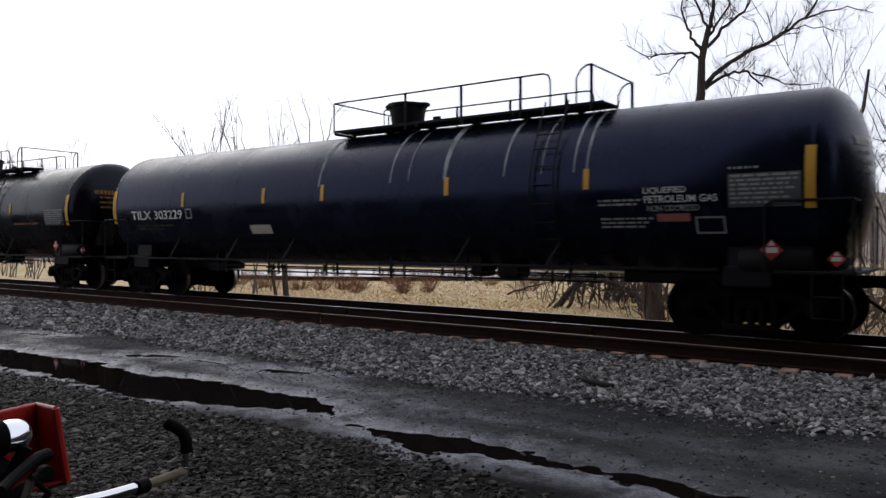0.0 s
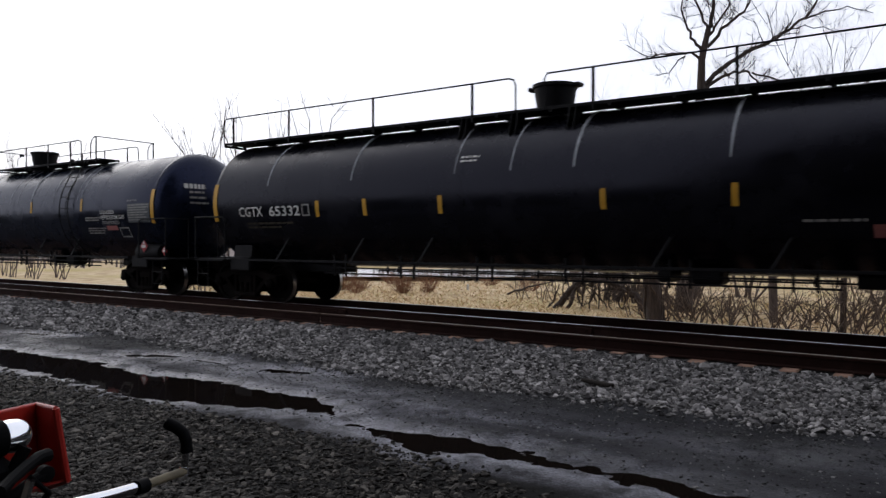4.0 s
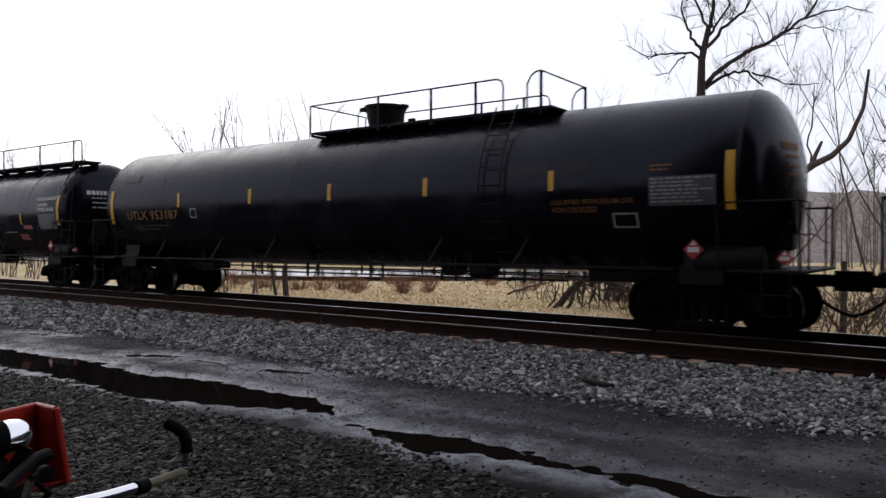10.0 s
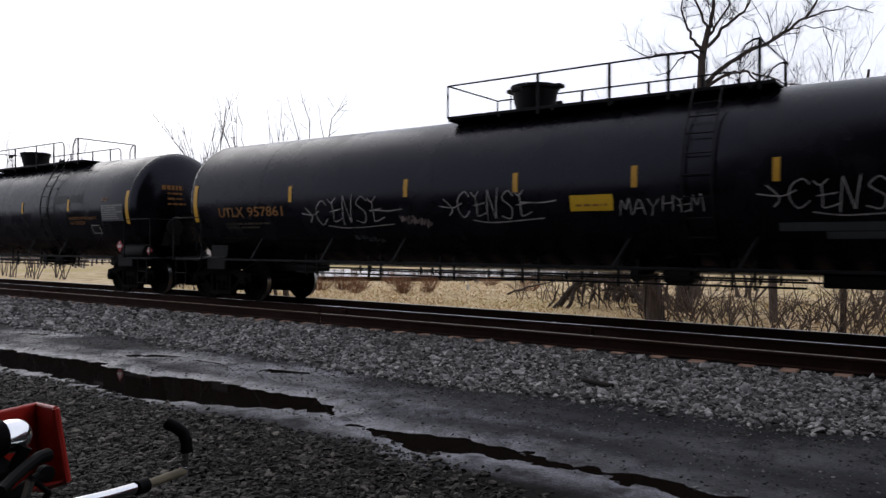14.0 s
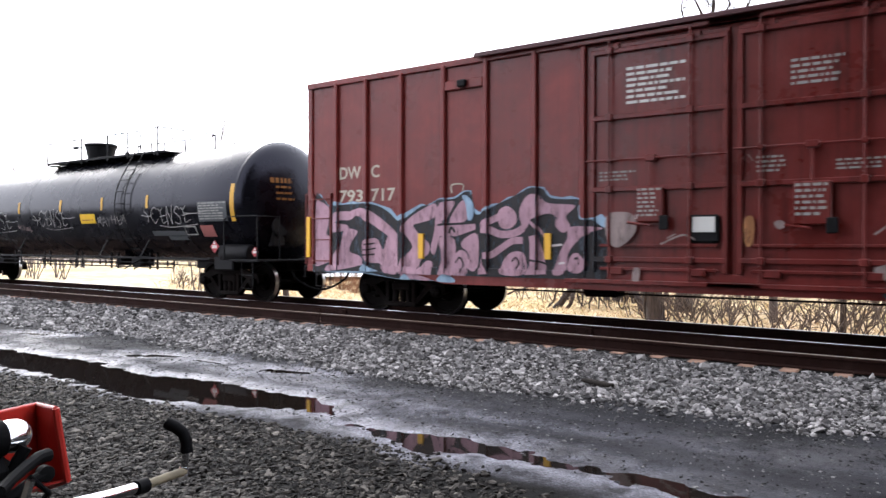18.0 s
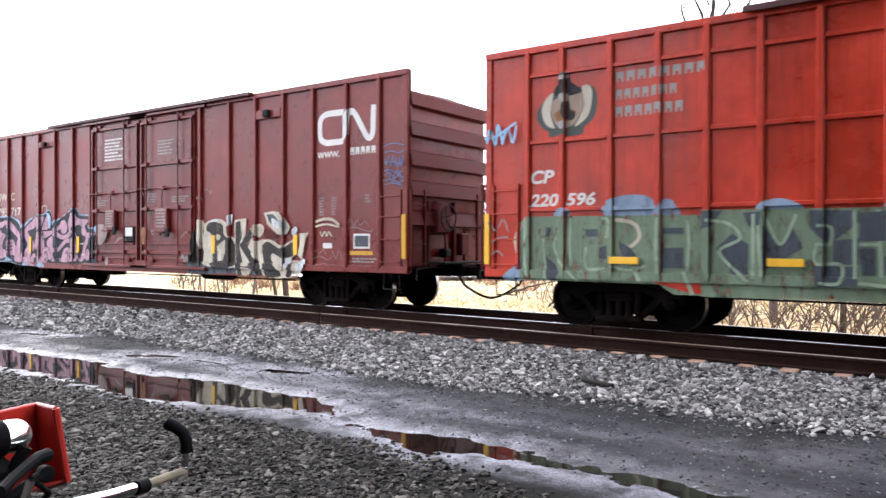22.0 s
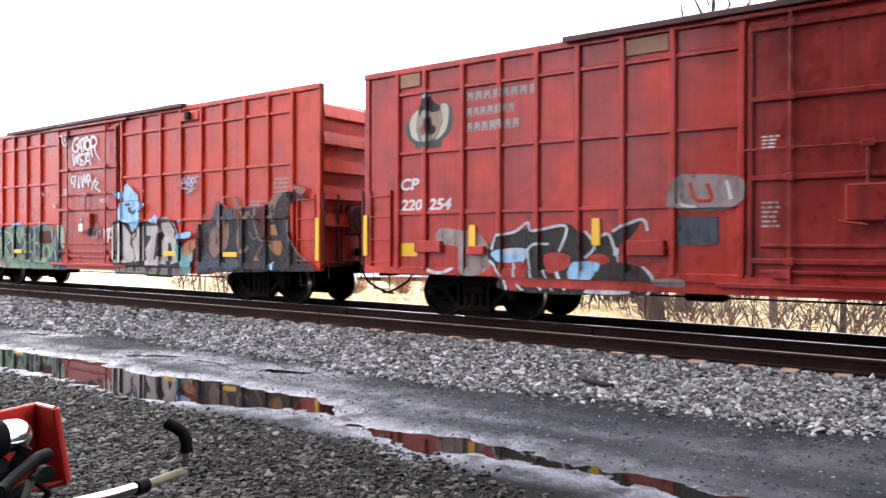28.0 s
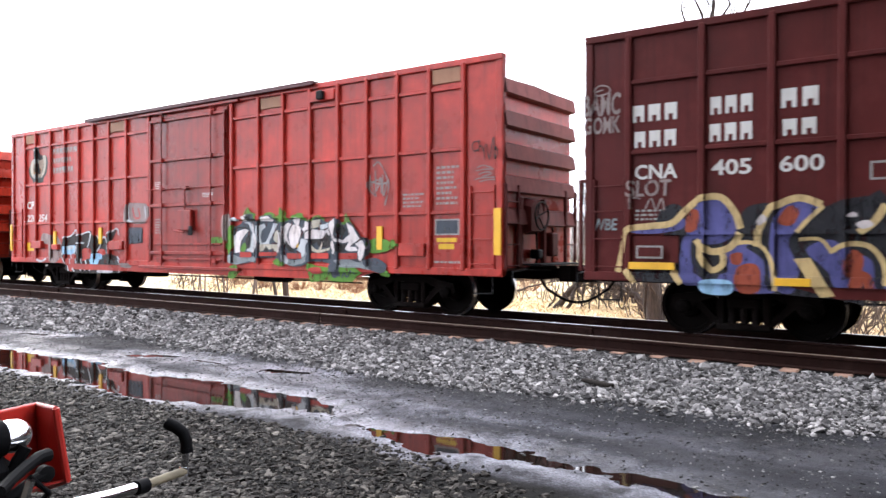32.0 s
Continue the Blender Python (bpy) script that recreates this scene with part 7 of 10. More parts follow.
# spray-paint pieces: kind, paint, stroke width, outline in the plane of the side
def spray_dwc(p):
    p("poly", "spray_sky", 0, "-8.52,2.38 -8.38,2.49 -8.14,2.23 -7.90,2.31 -7.73,2.26 -7.47,2.30 -7.28,2.27 -6.96,2.27 -6.69,2.19 -6.48,2.13 -6.30,1.95 -6.10,2.04 -5.95,2.11 -5.73,2.20 -5.59,2.17 -5.48,2.21 -5.34,2.28 -4.97,2.30 -4.76,2.41 -4.60,2.41 -4.53,2.08 -4.41,2.01 -4.17,2.15 -4.00,2.16 -3.83,2.26 -3.69,2.28 -3.55,2.37 -3.42,2.43 -3.13,2.41 -3.00,2.26 -2.80,2.22 -2.63,2.24 -2.46,2.19 -2.48,2.02 -2.41,1.86 -2.18,1.87 -2.07,1.93 -1.96,1.84 -1.94,0.92 -2.34,0.78 -4.46,0.74 -6.24,0.75 -7.21,0.85 -8.55,0.84")
    p("blob", "spray_ink", 0, "-8.52,2.36 -8.38,2.44 -8.10,2.19 -8.00,2.21 -7.70,2.24 -7.41,2.24 -7.15,2.25 -6.81,2.19 -6.51,2.05 -6.30,1.88 -6.13,1.93 -5.92,2.05 -5.73,2.15 -5.51,2.18 -5.34,2.26 -4.97,2.27 -4.76,2.38 -4.61,2.37 -4.55,2.17 -4.52,1.99 -4.41,1.98 -4.17,2.09 -3.83,2.23 -3.55,2.34 -3.42,2.40 -3.15,2.38 -3.02,2.23 -2.76,2.19 -2.47,2.17 -2.50,2.02 -2.43,1.85 -2.22,1.84 -2.01,1.81 -1.97,1.60 -1.95,0.92 -2.34,0.79 -3.41,0.77 -4.46,0.76 -6.24,0.76 -7.21,0.88 -8.20,0.86 -8.54,0.86")
    p("blob", "spray_pink", 0, "-8.51,2.25 -8.34,2.30 -8.20,2.24 -8.12,2.13 -8.15,1.81 -8.20,1.65 -8.08,1.55 -7.95,1.28 -8.00,1.12 -8.20,1.04 -8.52,1.06")
    p("blob", "spray_pink", 0, "-8.05,2.00 -7.93,2.07 -7.73,2.10 -7.37,2.06 -7.54,1.92 -7.80,1.92 -7.88,1.86 -7.63,1.82 -7.61,1.74 -7.93,1.67 -8.07,1.81")
    p("blob", "spray_pink", 0, "-7.57,2.07 -7.21,2.16 -6.81,1.99 -6.42,1.73 -6.27,1.55 -6.39,1.51 -6.66,1.66 -7.00,1.85 -7.28,1.98")
    p("blob", "spray_pink", 0, "-7.70,1.72 -7.44,1.73 -7.34,1.67 -7.50,1.47 -7.55,1.28 -7.28,1.19 -7.21,1.02 -7.93,0.89 -8.20,0.90 -8.00,1.12 -7.81,1.39")
    p("blob", "spray_pink", 0, "-7.12,1.50 -6.83,1.54 -6.66,1.33 -6.53,1.60 -6.30,1.48 -6.26,0.90 -6.60,0.87 -6.75,1.05 -7.03,1.07 -7.20,1.29")
    p("blob", "spray_pink", 0, "-6.18,1.73 -6.07,1.89 -5.73,2.08 -5.39,2.19 -5.41,1.94 -5.73,1.84 -5.92,1.79 -5.76,1.61 -5.54,1.44 -5.56,1.25 -5.72,1.14 -5.79,0.96 -5.62,1.11 -5.47,1.08 -5.51,0.77 -5.84,0.76 -6.23,0.82 -6.17,1.15 -5.94,1.38 -6.13,1.63")
    p("blob", "spray_pink", 0, "-5.34,2.14 -4.97,2.22 -5.07,2.00 -5.22,1.79 -5.34,1.44 -5.42,1.24 -5.51,1.34 -5.42,1.68")
    p("blob", "spray_pink", 0, "-5.08,1.83 -4.87,2.17 -4.67,2.25 -4.62,2.01 -4.77,1.83")
    p("poly", "spray_pink", 0, "-5.34,1.77 -4.51,1.81 -4.50,1.70 -4.91,1.58 -5.35,1.58")
    p("blob", "spray_pink", 0, "-5.26,1.54 -4.97,1.53 -4.94,1.16 -5.02,0.80 -5.32,0.82 -5.20,1.16")
    p("blob", "spray_pink", 0, "-4.94,1.25 -4.79,1.33 -4.66,1.20 -4.66,0.89 -4.80,0.72 -4.94,0.83 -4.99,1.07")
    p("blob", "spray_pink", 0, "-4.76,1.52 -4.46,1.61 -4.46,0.99 -4.64,1.01 -4.65,1.26 -4.80,1.39")
    p("blob", "spray_pink", 0, "-4.03,1.91 -4.00,2.04 -3.84,2.10 -3.68,1.99 -3.66,1.81 -3.82,1.70 -3.98,1.74")
    p("line", "spray_pink", 0.13, "-4.40,1.70 -4.21,1.69 -3.97,1.61 -3.69,1.63 -3.51,1.72")
    p("line", "spray_pink", 0.12, "-4.39,1.76 -4.19,1.85 -4.00,1.93 -3.88,2.04")
    p("line", "spray_pink", 0.12, "-4.31,1.23 -4.16,1.25 -3.95,1.37 -3.74,1.49 -3.53,1.50")
    p("blob", "spray_pink", 0, "-3.60,1.99 -3.46,2.26 -3.24,2.28 -3.04,2.13 -2.55,2.08 -2.71,1.90 -2.63,1.73 -2.76,1.63 -2.90,1.74 -2.91,1.91 -3.10,1.95 -3.36,1.84 -3.50,1.69")
    p("blob", "spray_pink", 0, "-2.65,1.71 -2.39,1.73 -2.03,1.70 -2.26,1.62 -2.52,1.47 -2.67,1.27 -2.72,0.96 -2.94,0.95 -2.81,1.32 -2.69,1.53")
    p("blob", "spray_pink", 0, "-3.95,0.91 -3.92,1.13 -3.78,1.28 -3.59,1.31 -3.48,1.22 -3.48,0.92")
    p("blob", "spray_pink", 0, "-2.67,1.01 -2.65,1.19 -2.55,1.29 -2.41,1.25 -2.32,1.11 -2.44,0.96")
    p("poly", "spray_pink", 0, "-3.41,1.57 -3.24,1.59 -3.13,1.31 -3.05,0.93 -3.46,0.91 -3.36,1.18")
    p("poly", "spray_pink", 0, "-4.38,1.17 -4.20,0.91 -4.42,0.89")
    p("line", "spray_pink", 0.05, "-3.35,1.81 -3.21,1.69 -3.10,1.57")
    p("line", "spray_ink", 0.035, "-4.93,1.09 -4.84,1.19 -4.76,1.07 -4.81,0.91")
    p("line", "spray_ink", 0.035, "-3.74,1.13 -3.67,1.20 -3.60,1.11 -3.67,1.00")
    p("line", "spray_ink", 0.04, "-5.34,1.79 -4.51,1.82")
    p("line", "spray_ink", 0.035, "-3.46,1.18 -3.21,1.14 -3.06,1.10")
    p("line", "spray_ink", 0.035, "-7.09,1.42 -6.87,1.45")
    p("line", "spray_ink", 0.035, "-7.12,1.31 -6.84,1.35")
    p("line", "spray_ink", 0.035, "-7.15,1.21 -6.87,1.23")
    p("line", "spray_ink", 0.04, "-2.55,1.19 -2.47,1.21 -2.45,1.09")
    p("line", "spray_ink", 0.05, "-5.08,1.63 -5.02,1.74 -4.94,1.65")
    p("blob", "spray_sky", 0, "-4.79,2.32 -4.64,2.29 -4.54,2.13 -4.56,1.90 -4.66,1.88 -4.70,2.13")
    p("blob", "spray_sky", 0, "-7.21,0.89 -7.12,1.03 -6.96,0.96 -6.75,0.90")
    p("blob", "spray_sky", 0, "-6.23,0.76 -6.12,0.86 -6.00,0.76")
    p("blob", "spray_sky", 0, "-5.34,0.74 -5.26,0.86 -5.07,0.86 -4.94,0.74")
    p("blob", "spray_sky", 0, "-2.18,1.83 -2.09,1.89 -1.97,1.84 -1.99,1.70")
    p("line", "spray_cream", 0.025, "-5.01,2.37 -5.01,2.52 -4.77,2.52 -4.77,2.41")
    p("line", "spray_white", 0.035, "-2.97,1.41 -2.77,1.43")
    p("line", "spray_white", 0.035, "-2.84,1.11 -2.72,1.13")
    p("blob", "spray_slate", 0, "1.99,0.7 2.01,0.97 2.58,1 3.51,0.91 4.61,0.91 4.62,0.73 3.51,0.75")
    p("blob", "spray_cream", 0, "2.25,1.57 2.29,1.9 2.43,2.01 2.59,1.9 2.51,1.72 2.59,1.46 2.56,1.26 2.43,1.34 2.33,1.46")
    p("blob", "spray_black", 0, "2.04,0.95 2.13,1.23 2.19,1.68 2.34,1.75 2.39,1.46 2.56,1.24 2.59,0.97")
    p("blob", "spray_cream", 0, "2.55,1.59 2.6,1.9 2.96,2.01 3.26,1.98 3.44,1.83 3.5,1.62 3.73,1.53 3.82,1.25 3.77,0.9 2.63,0.92 2.56,1.24")
    p("blob", "spray_black", 0, "2.65,1.75 2.72,1.91 3,1.94 3.26,1.85 3.29,1.64 3.6,1.53 3.74,1.25 3.68,0.92 2.86,0.89 2.89,1.35 2.82,1.66")
    p("poly", "spray_cream", 0, "2.62,1.62 2.86,1.64 2.89,0.98 2.64,0.96 2.58,1.24")
    p("poly", "spray_cream", 0, "3.05,1.38 3.33,1.53 3.4,1.35 3.24,1.04 3.07,1.02")
    p("blob", "spray_cream", 0, "3.03,1.66 3.17,1.61 3.12,1.52 3.03,1.53")
    p("blob", "spray_white2", 0, "2.72,1.94 2.96,1.99 3.21,1.95 2.96,1.96")
    p("blob", "spray_white2", 0, "3.48,2.06 3.61,2.1 3.58,1.88 3.5,1.88")
    p("poly", "spray_cream", 0, "3.66,1.92 3.7,1.98 4.09,2.01 4.05,1.63 3.91,1.49 4.11,1.6 4.24,1.8 4.42,1.66 4.11,1.42 4.24,1.22 4.18,0.92 3.94,0.92 3.94,0.72 3.75,0.72 3.7,1.35")
    p("poly", "spray_black", 0, "3.71,1.92 3.88,1.96 3.93,1.59 3.84,1.39 3.95,1.04 3.93,0.72 3.77,0.72 3.71,1.35")
    p("poly", "spray_black", 0, "4.24,1.77 4.39,1.66 4.1,1.42 4.38,1.18 4.7,0.88 4.74,0.72 4.41,0.74 4.12,1.1 3.84,1.39")
    p("blob", "spray_cream", 0, "4.16,1.39 4.32,1.56 4.45,1.49 4.61,1.53 4.78,1.5 4.62,1.36 4.66,1.15 4.7,0.91 4.45,1.08 4.18,1.31")
    p("blob", "spray_cream", 0, "4.37,1.83 4.56,1.87 4.68,1.79 4.61,1.62 4.45,1.59")
    p("blob", "boxcar_dark", 0, "4.69,1.73 4.85,1.76 5.1,1.62 4.93,1.54 4.73,1.56")
    p("blob", "spray_cream", 0, "4.61,1.42 4.78,1.53 5.01,1.49 5.25,1.39 5.63,1.52 5.68,1.22 5.48,1.08 5.78,1.06 5.74,0.74 4.7,0.71 4.61,1.02")
    p("blob", "spray_black", 0, "4.61,1.36 4.78,1.48 4.97,1.42 5.18,1.32 5.26,1.33 5.61,1.47 5.65,1.23 5.44,1.13 5.18,1.15 4.94,1.22 4.94,1.05 5.18,0.82 5.18,0.72 4.72,0.71 4.67,1.01")
    p("blob", "spray_black", 0, "5.37,0.73 5.42,0.87 5.52,1.02 5.6,0.97 5.52,0.73")
    p("blob", "spray_white2", 0, "5.31,1.08 5.55,1.12 5.52,1.03 5.36,0.9")
    p("blob", "spray_white2", 0, "5.77,1.03 5.95,1.11 5.93,0.9 5.74,0.86")
    p("poly", "spray_cream", 0, "4.68,2.12 4.97,2.15 5.23,2.12 5.52,1.79 5.4,1.64 5.13,1.63 4.79,1.86")
    p("poly", "spray_slate", 0, "4.77,2.08 4.97,2.09 5.14,1.94 5.25,1.86 5.18,1.72 4.85,1.92")
    p("blob", "spray_white2", 0, "4.93,1.99 5.13,1.92 5.18,1.76 4.98,1.82")
    p("poly", "spray_grey", 0, "5.25,1.99 5.46,1.79 5.36,1.69 5.27,1.79")
    p("poly", "spray_cream", 0, "5.79,1.65 6.07,1.67 5.99,1.55 5.86,1.1 5.74,1.19 5.81,1.45")
    p("blob", "spray_white2", 0, "5.55,1.72 5.68,1.8 5.74,1.72 5.63,1.59")
    p("blob", "spray_cream", 0, "3.95,0.89 4.24,0.87 4.18,0.73 3.95,0.72")
    p("line", "spray_cream", 0.06, "6.27,1.89 6.52,1.95 6.77,1.93 6.95,1.82")
    p("line", "spray_cream", 0.04, "6.27,1.79 6.58,1.84 6.95,1.78")
    p("line", "spray_cream", 0.03, "6.42,1.69 6.47,1.59 6.55,1.69 6.6,1.59 6.66,1.68 6.74,1.59")
    p("line", "spray_blue", 0.02, "8.12,3.31 8.24,3.37 8.44,3.38 8.67,3.33")
    p("line", "spray_blue", 0.025, "8.16,3.22 8.34,3.24 8.52,3.19 8.68,3.22")
    p("line", "spray_blue", 0.02, "8.17,3.14 8.20,2.97 8.26,3.15 8.32,2.94 8.37,3.15 8.43,2.93")
    p("line", "spray_blue", 0.02, "8.45,3.12 8.49,2.91 8.56,3.12 8.61,2.92 8.66,3.14")
    p("line", "spray_blue", 0.02, "8.14,3.02 8.33,3.03 8.53,2.99 8.67,3.02")
    p("line", "spray_blue", 0.022, "8.13,2.85 8.30,2.88 8.49,2.80 8.66,2.84")
    p("line", "spray_blue", 0.022, "8.16,2.77 8.29,2.82 8.42,2.70 8.53,2.78 8.67,2.70")
    p("line", "spray_blue", 0.022, "8.13,2.67 8.33,2.69 8.52,2.62 8.67,2.65")
    p("line", "spray_blue", 0.02, "8.17,2.59 8.38,2.61 8.63,2.56")
    p("line", "spray_blue", 0.018, "8.23,2.90 8.36,2.63 8.47,2.87 8.60,2.58")
    p("line", "spray_greywash", 0.015, "7.19,1.84 7.27,1.94 7.37,1.80 7.45,1.92 7.54,1.81 7.65,1.89 7.77,1.78")
    p("line", "spray_greywash", 0.015, "7.21,1.74 7.40,1.77 7.59,1.72 7.79,1.68 7.88,1.73")
    p("line", "spray_greywash", 0.012, "6.24,1.26 6.31,1.32 6.40,1.23 6.51,1.32 6.59,1.22")
    p("line", "spray_greywash", 0.012, "6.23,1.11 6.42,1.18 6.63,1.10 6.75,1.17")
    p("line", "spray_greywash", 0.012, "6.26,0.97 6.54,1.03 6.70,0.96")
    p("line", "spray_greywash", 0.012, "6.78,1.29 6.88,1.12 6.95,1.30 7.05,1.10")
    p("line", "spray_greywash", 0.012, "7.21,1.06 7.48,1.10 7.73,1.05")
    p("line", "spray_greywash", 0.012, "2.60,2.67 2.72,2.73 2.85,2.60 2.89,2.70")
    p("line", "spray_greywash", 0.012, "2.27,2.50 2.48,2.53 2.55,2.43")
    p("blob", "spray_greywash", 0, "-1.95,1.89 -1.71,1.95 -1.50,1.89 -1.47,1.63 -1.74,1.39 -1.94,1.51")
    p("blob", "spray_rust", 0, "0.15,1.80 0.28,1.82 0.27,1.46 0.16,1.44")
    p("blob", "spray_greywash", 0, "-1.50,1.05 -1.40,1.06 -1.42,0.86 -1.52,0.81")
    p("poly", "spray_white", 0, "-1.43,2.06 -1.30,2.07 -1.33,1.84 -1.47,1.83")
    p("poly", "spray_white", 0, "0.84,1.99 0.95,2.00 0.93,1.77 0.81,1.76")
    p("blob", "spray_greywash", 0, "0.55,1.75 0.65,1.78 0.70,1.70 0.61,1.65")
    p("line", "spray_greywash", 0.03, "-1.07,1.44 -0.74,1.58 -0.55,1.51")
    p("line", "spray_greywash", 0.025, "1.78,1.57 2.02,1.73 2.17,1.67")
    p("line", "spray_greywash", 0.02, "0.20,2.73 0.27,2.63")
    p("line", "spray_greywash", 0.02, "-0.97,1.53 -0.84,1.60")
    p("blob", "spray_greywash", 0, "1.78,1.12 1.94,1.18 2.14,1.12 2.09,1.00 1.83,0.99")


def spray_cp_a(p):
    p("blob", "spray_sky2", 0, "-6.59,1.9 -6.53,2.14 -6.2,2.22 -5.85,2.17 -5.76,1.9")
    p("blob", "spray_sky2", 0, "-5.72,1.9 -5.65,2.12 -5.49,2.11 -5.38,1.89")
    p("blob", "spray_sky2", 0, "-8.49,0.83 -8.27,1.06 -8.07,1.24 -8.07,0.83")
    p("blob", "spray_sky2", 0, "-7.51,1.92 -7.38,2.04 -7.23,2.02 -7.2,1.92")
    p("poly", "spray_cream", 0, "-8.29,1.5 -8.18,1.8 -8.01,1.9 -8.07,1.2 -8.2,1.14")
    p("poly", "spray_green", 0, "-8.14,0.83 -8.13,1.67 -7.98,1.91 -4.9,1.88 -4.9,0.67 -5.47,0.67 -5.7,0.82")
    p("poly", "spray_slate", 0, "-7.66,1.73 -7.56,1.71 -7.58,1.57 -7.66,1.56")
    p("poly", "spray_slate", 0, "-7.66,1.24 -7.49,1.11 -7.37,0.97 -7.49,0.82 -7.61,0.85")
    p("line", "spray_palegreen", 0.045, "-8.01,1.84 -8.03,1.41 -8,0.86")
    p("line", "spray_palegreen", 0.045, "-7.43,1.85 -7.42,1.62 -7.51,1.43 -7.38,1.16 -7.07,0.83")
    p("line", "spray_palegreen", 0.045, "-7.7,1.54 -7.68,1.2 -7.65,0.84")
    p("poly", "spray_slate", 0, "-6.93,1.68 -6.71,1.69 -6.71,1.56 -6.92,1.56")
    p("poly", "spray_slate", 0, "-6.69,1.39 -6.53,1.41 -6.53,1.2 -6.69,1.2")
    p("line", "spray_palegreen", 0.045, "-6.92,1.39 -6.91,1.05 -6.59,1.05")
    p("line", "spray_palegreen", 0.045, "-6.66,1.86 -6.51,1.82 -6.53,1.54")
    p("line", "spray_palegreen", 0.045, "-7.2,1.87 -7.21,1.45 -7.19,1.08")
    p("line", "spray_cream", 0.06, "-6.43,1.83 -6.11,1.77 -6.01,1.57 -6.13,1.42 -6.31,1.37")
    p("poly", "spray_slate", 0, "-6.37,1.5 -6.17,1.39 -6.02,1.22 -6.2,1.13 -6.31,1.27")
    p("line", "spray_palegreen", 0.045, "-6.49,1.09 -6.2,1.03 -5.92,1.1")
    p("line", "spray_palegreen", 0.06, "-6.11,1.09 -6,0.86")
    p("poly", "spray_slate", 0, "-5.65,1.69 -5.32,1.69 -5.32,1.6 -5.65,1.6")
    p("poly", "spray_slate", 0, "-5.65,1.38 -5.32,1.39 -5.32,1.08 -5.65,1.08")
    p("line", "spray_palegreen", 0.045, "-5.71,1.85 -5.72,1.42 -5.7,0.98")
    p("line", "spray_palegreen", 0.045, "-5.26,1.8 -5.24,1.42 -5.27,1.03")
    p("line", "spray_palegreen", 0.06, "-5.32,1.03 -5.18,0.68")
    p("blob", "spray_sky2", 0, "-4.25,1.94 -4.14,2.07 -3.87,2.08 -3.66,1.93")
    p("blob", "spray_sky2", 0, "-2.68,1.93 -2.59,2.03 -2.38,2 -2.34,1.92")
    p("blob", "spray_sky2", 0, "-1.92,1.44 -1.87,1.61 -1.76,1.64 -1.76,1.39")
    p("poly", "spray_green", 0, "-5.05,1.95 -1.93,1.93 -1.91,1.44 -1.63,1.44 -1.63,0.68 -5.05,0.66")
    p("poly", "spray_slate", 0, "-1.75,1.68 -1.58,1.88 -1.41,1.92 -1.32,1.59 -1.27,1.39 -1.41,1.01 -1.18,0.68 -1.6,0.67 -1.72,1.1")
    p("blob", "spray_palegreen", 0, "-1.58,1.88 -1.38,1.94 -1.24,1.68 -1.27,1.3 -1.44,1.39")
    p("poly", "spray_slate", 0, "-5.05,1.94 -4.76,1.93 -4.9,1.71 -5.05,1.66")
    p("poly", "spray_slate", 0, "-4.46,1.9 -4.19,1.91 -4.24,1.6 -4.39,1.71")
    p("poly", "spray_slate", 0, "-4.83,1.38 -4.61,1.6 -4.38,1.44 -4.38,1 -4.61,1")
    p("line", "spray_palegreen", 0.045, "-4.98,1.8 -4.65,1.74 -4.5,1.52 -4.79,1.32 -4.38,0.9")
    p("line", "spray_palegreen", 0.045, "-4.32,1.88 -4.32,0.95")
    p("poly", "spray_slate", 0, "-4.18,1.71 -3.97,1.44 -3.8,1.7 -3.66,1.39 -4.18,1.06")
    p("line", "spray_palegreen", 0.045, "-4.14,1.81 -3.95,1.44 -3.75,1.86")
    p("line", "spray_palegreen", 0.045, "-4.24,1.71 -4.19,0.98")
    p("poly", "spray_slate", 0, "-3.59,1.91 -2.97,1.9 -2.97,1.74 -3.33,1.44 -3.56,1.65")
    p("poly", "spray_slate", 0, "-3.28,1.49 -2.97,1.53 -2.97,1.17 -3.29,1.17")
    p("poly", "spray_slate", 0, "-3.54,1.15 -2.98,1.14 -2.99,0.88 -3.49,0.86")
    p("line", "spray_palegreen", 0.045, "-3.48,1.7 -3.31,1.67 -3.33,1.44 -3.48,1.44 -3.49,1.18 -3.19,1.17 -3.21,0.92 -3.46,0.91")
    p("line", "spray_palegreen", 0.045, "-3.03,1.9 -3.02,0.98")
    p("line", "spray_palegreen", 0.045, "-2.75,1.9 -2.71,1.01")
    p("line", "spray_palegreen", 0.045, "-2.97,1.44 -2.75,1.44")
    p("line", "spray_palegreen", 0.045, "-2.97,0.93 -2.62,0.89 -2.28,0.89 -2.34,0.75")
    p("poly", "spray_slate", 0, "-2.97,1.87 -2.65,1.88 -2.65,1.49 -2.97,1.49")
    p("poly", "boxcar_dark", 0, "-2.6,1.79 -2.07,1.8 -2.01,1.44 -2.6,1.43")
    p("poly", "spray_slate", 0, "-2.97,1.39 -2.78,1.39 -2.78,1.03 -2.94,1.03")
    p("line", "spray_palegreen", 0.06, "-2.34,1.37 -2.51,1.26 -2.5,1.04 -2.34,0.94 -2.16,1.07 -2.15,1.29 -2.31,1.37")
    p("poly", "spray_slate", 0, "-2.43,1.24 -2.29,1.29 -2.22,1.17 -2.31,1.02 -2.42,1.07")
    p("line", "spray_palegreen", 0.045, "-2.01,1.83 -1.97,1.39 -2.1,0.95")
    p("poly", "spray_slate", 0, "-2.1,0.95 -1.92,1.29 -1.75,1.39 -1.64,1.01 -1.75,0.71 -1.92,0.68")
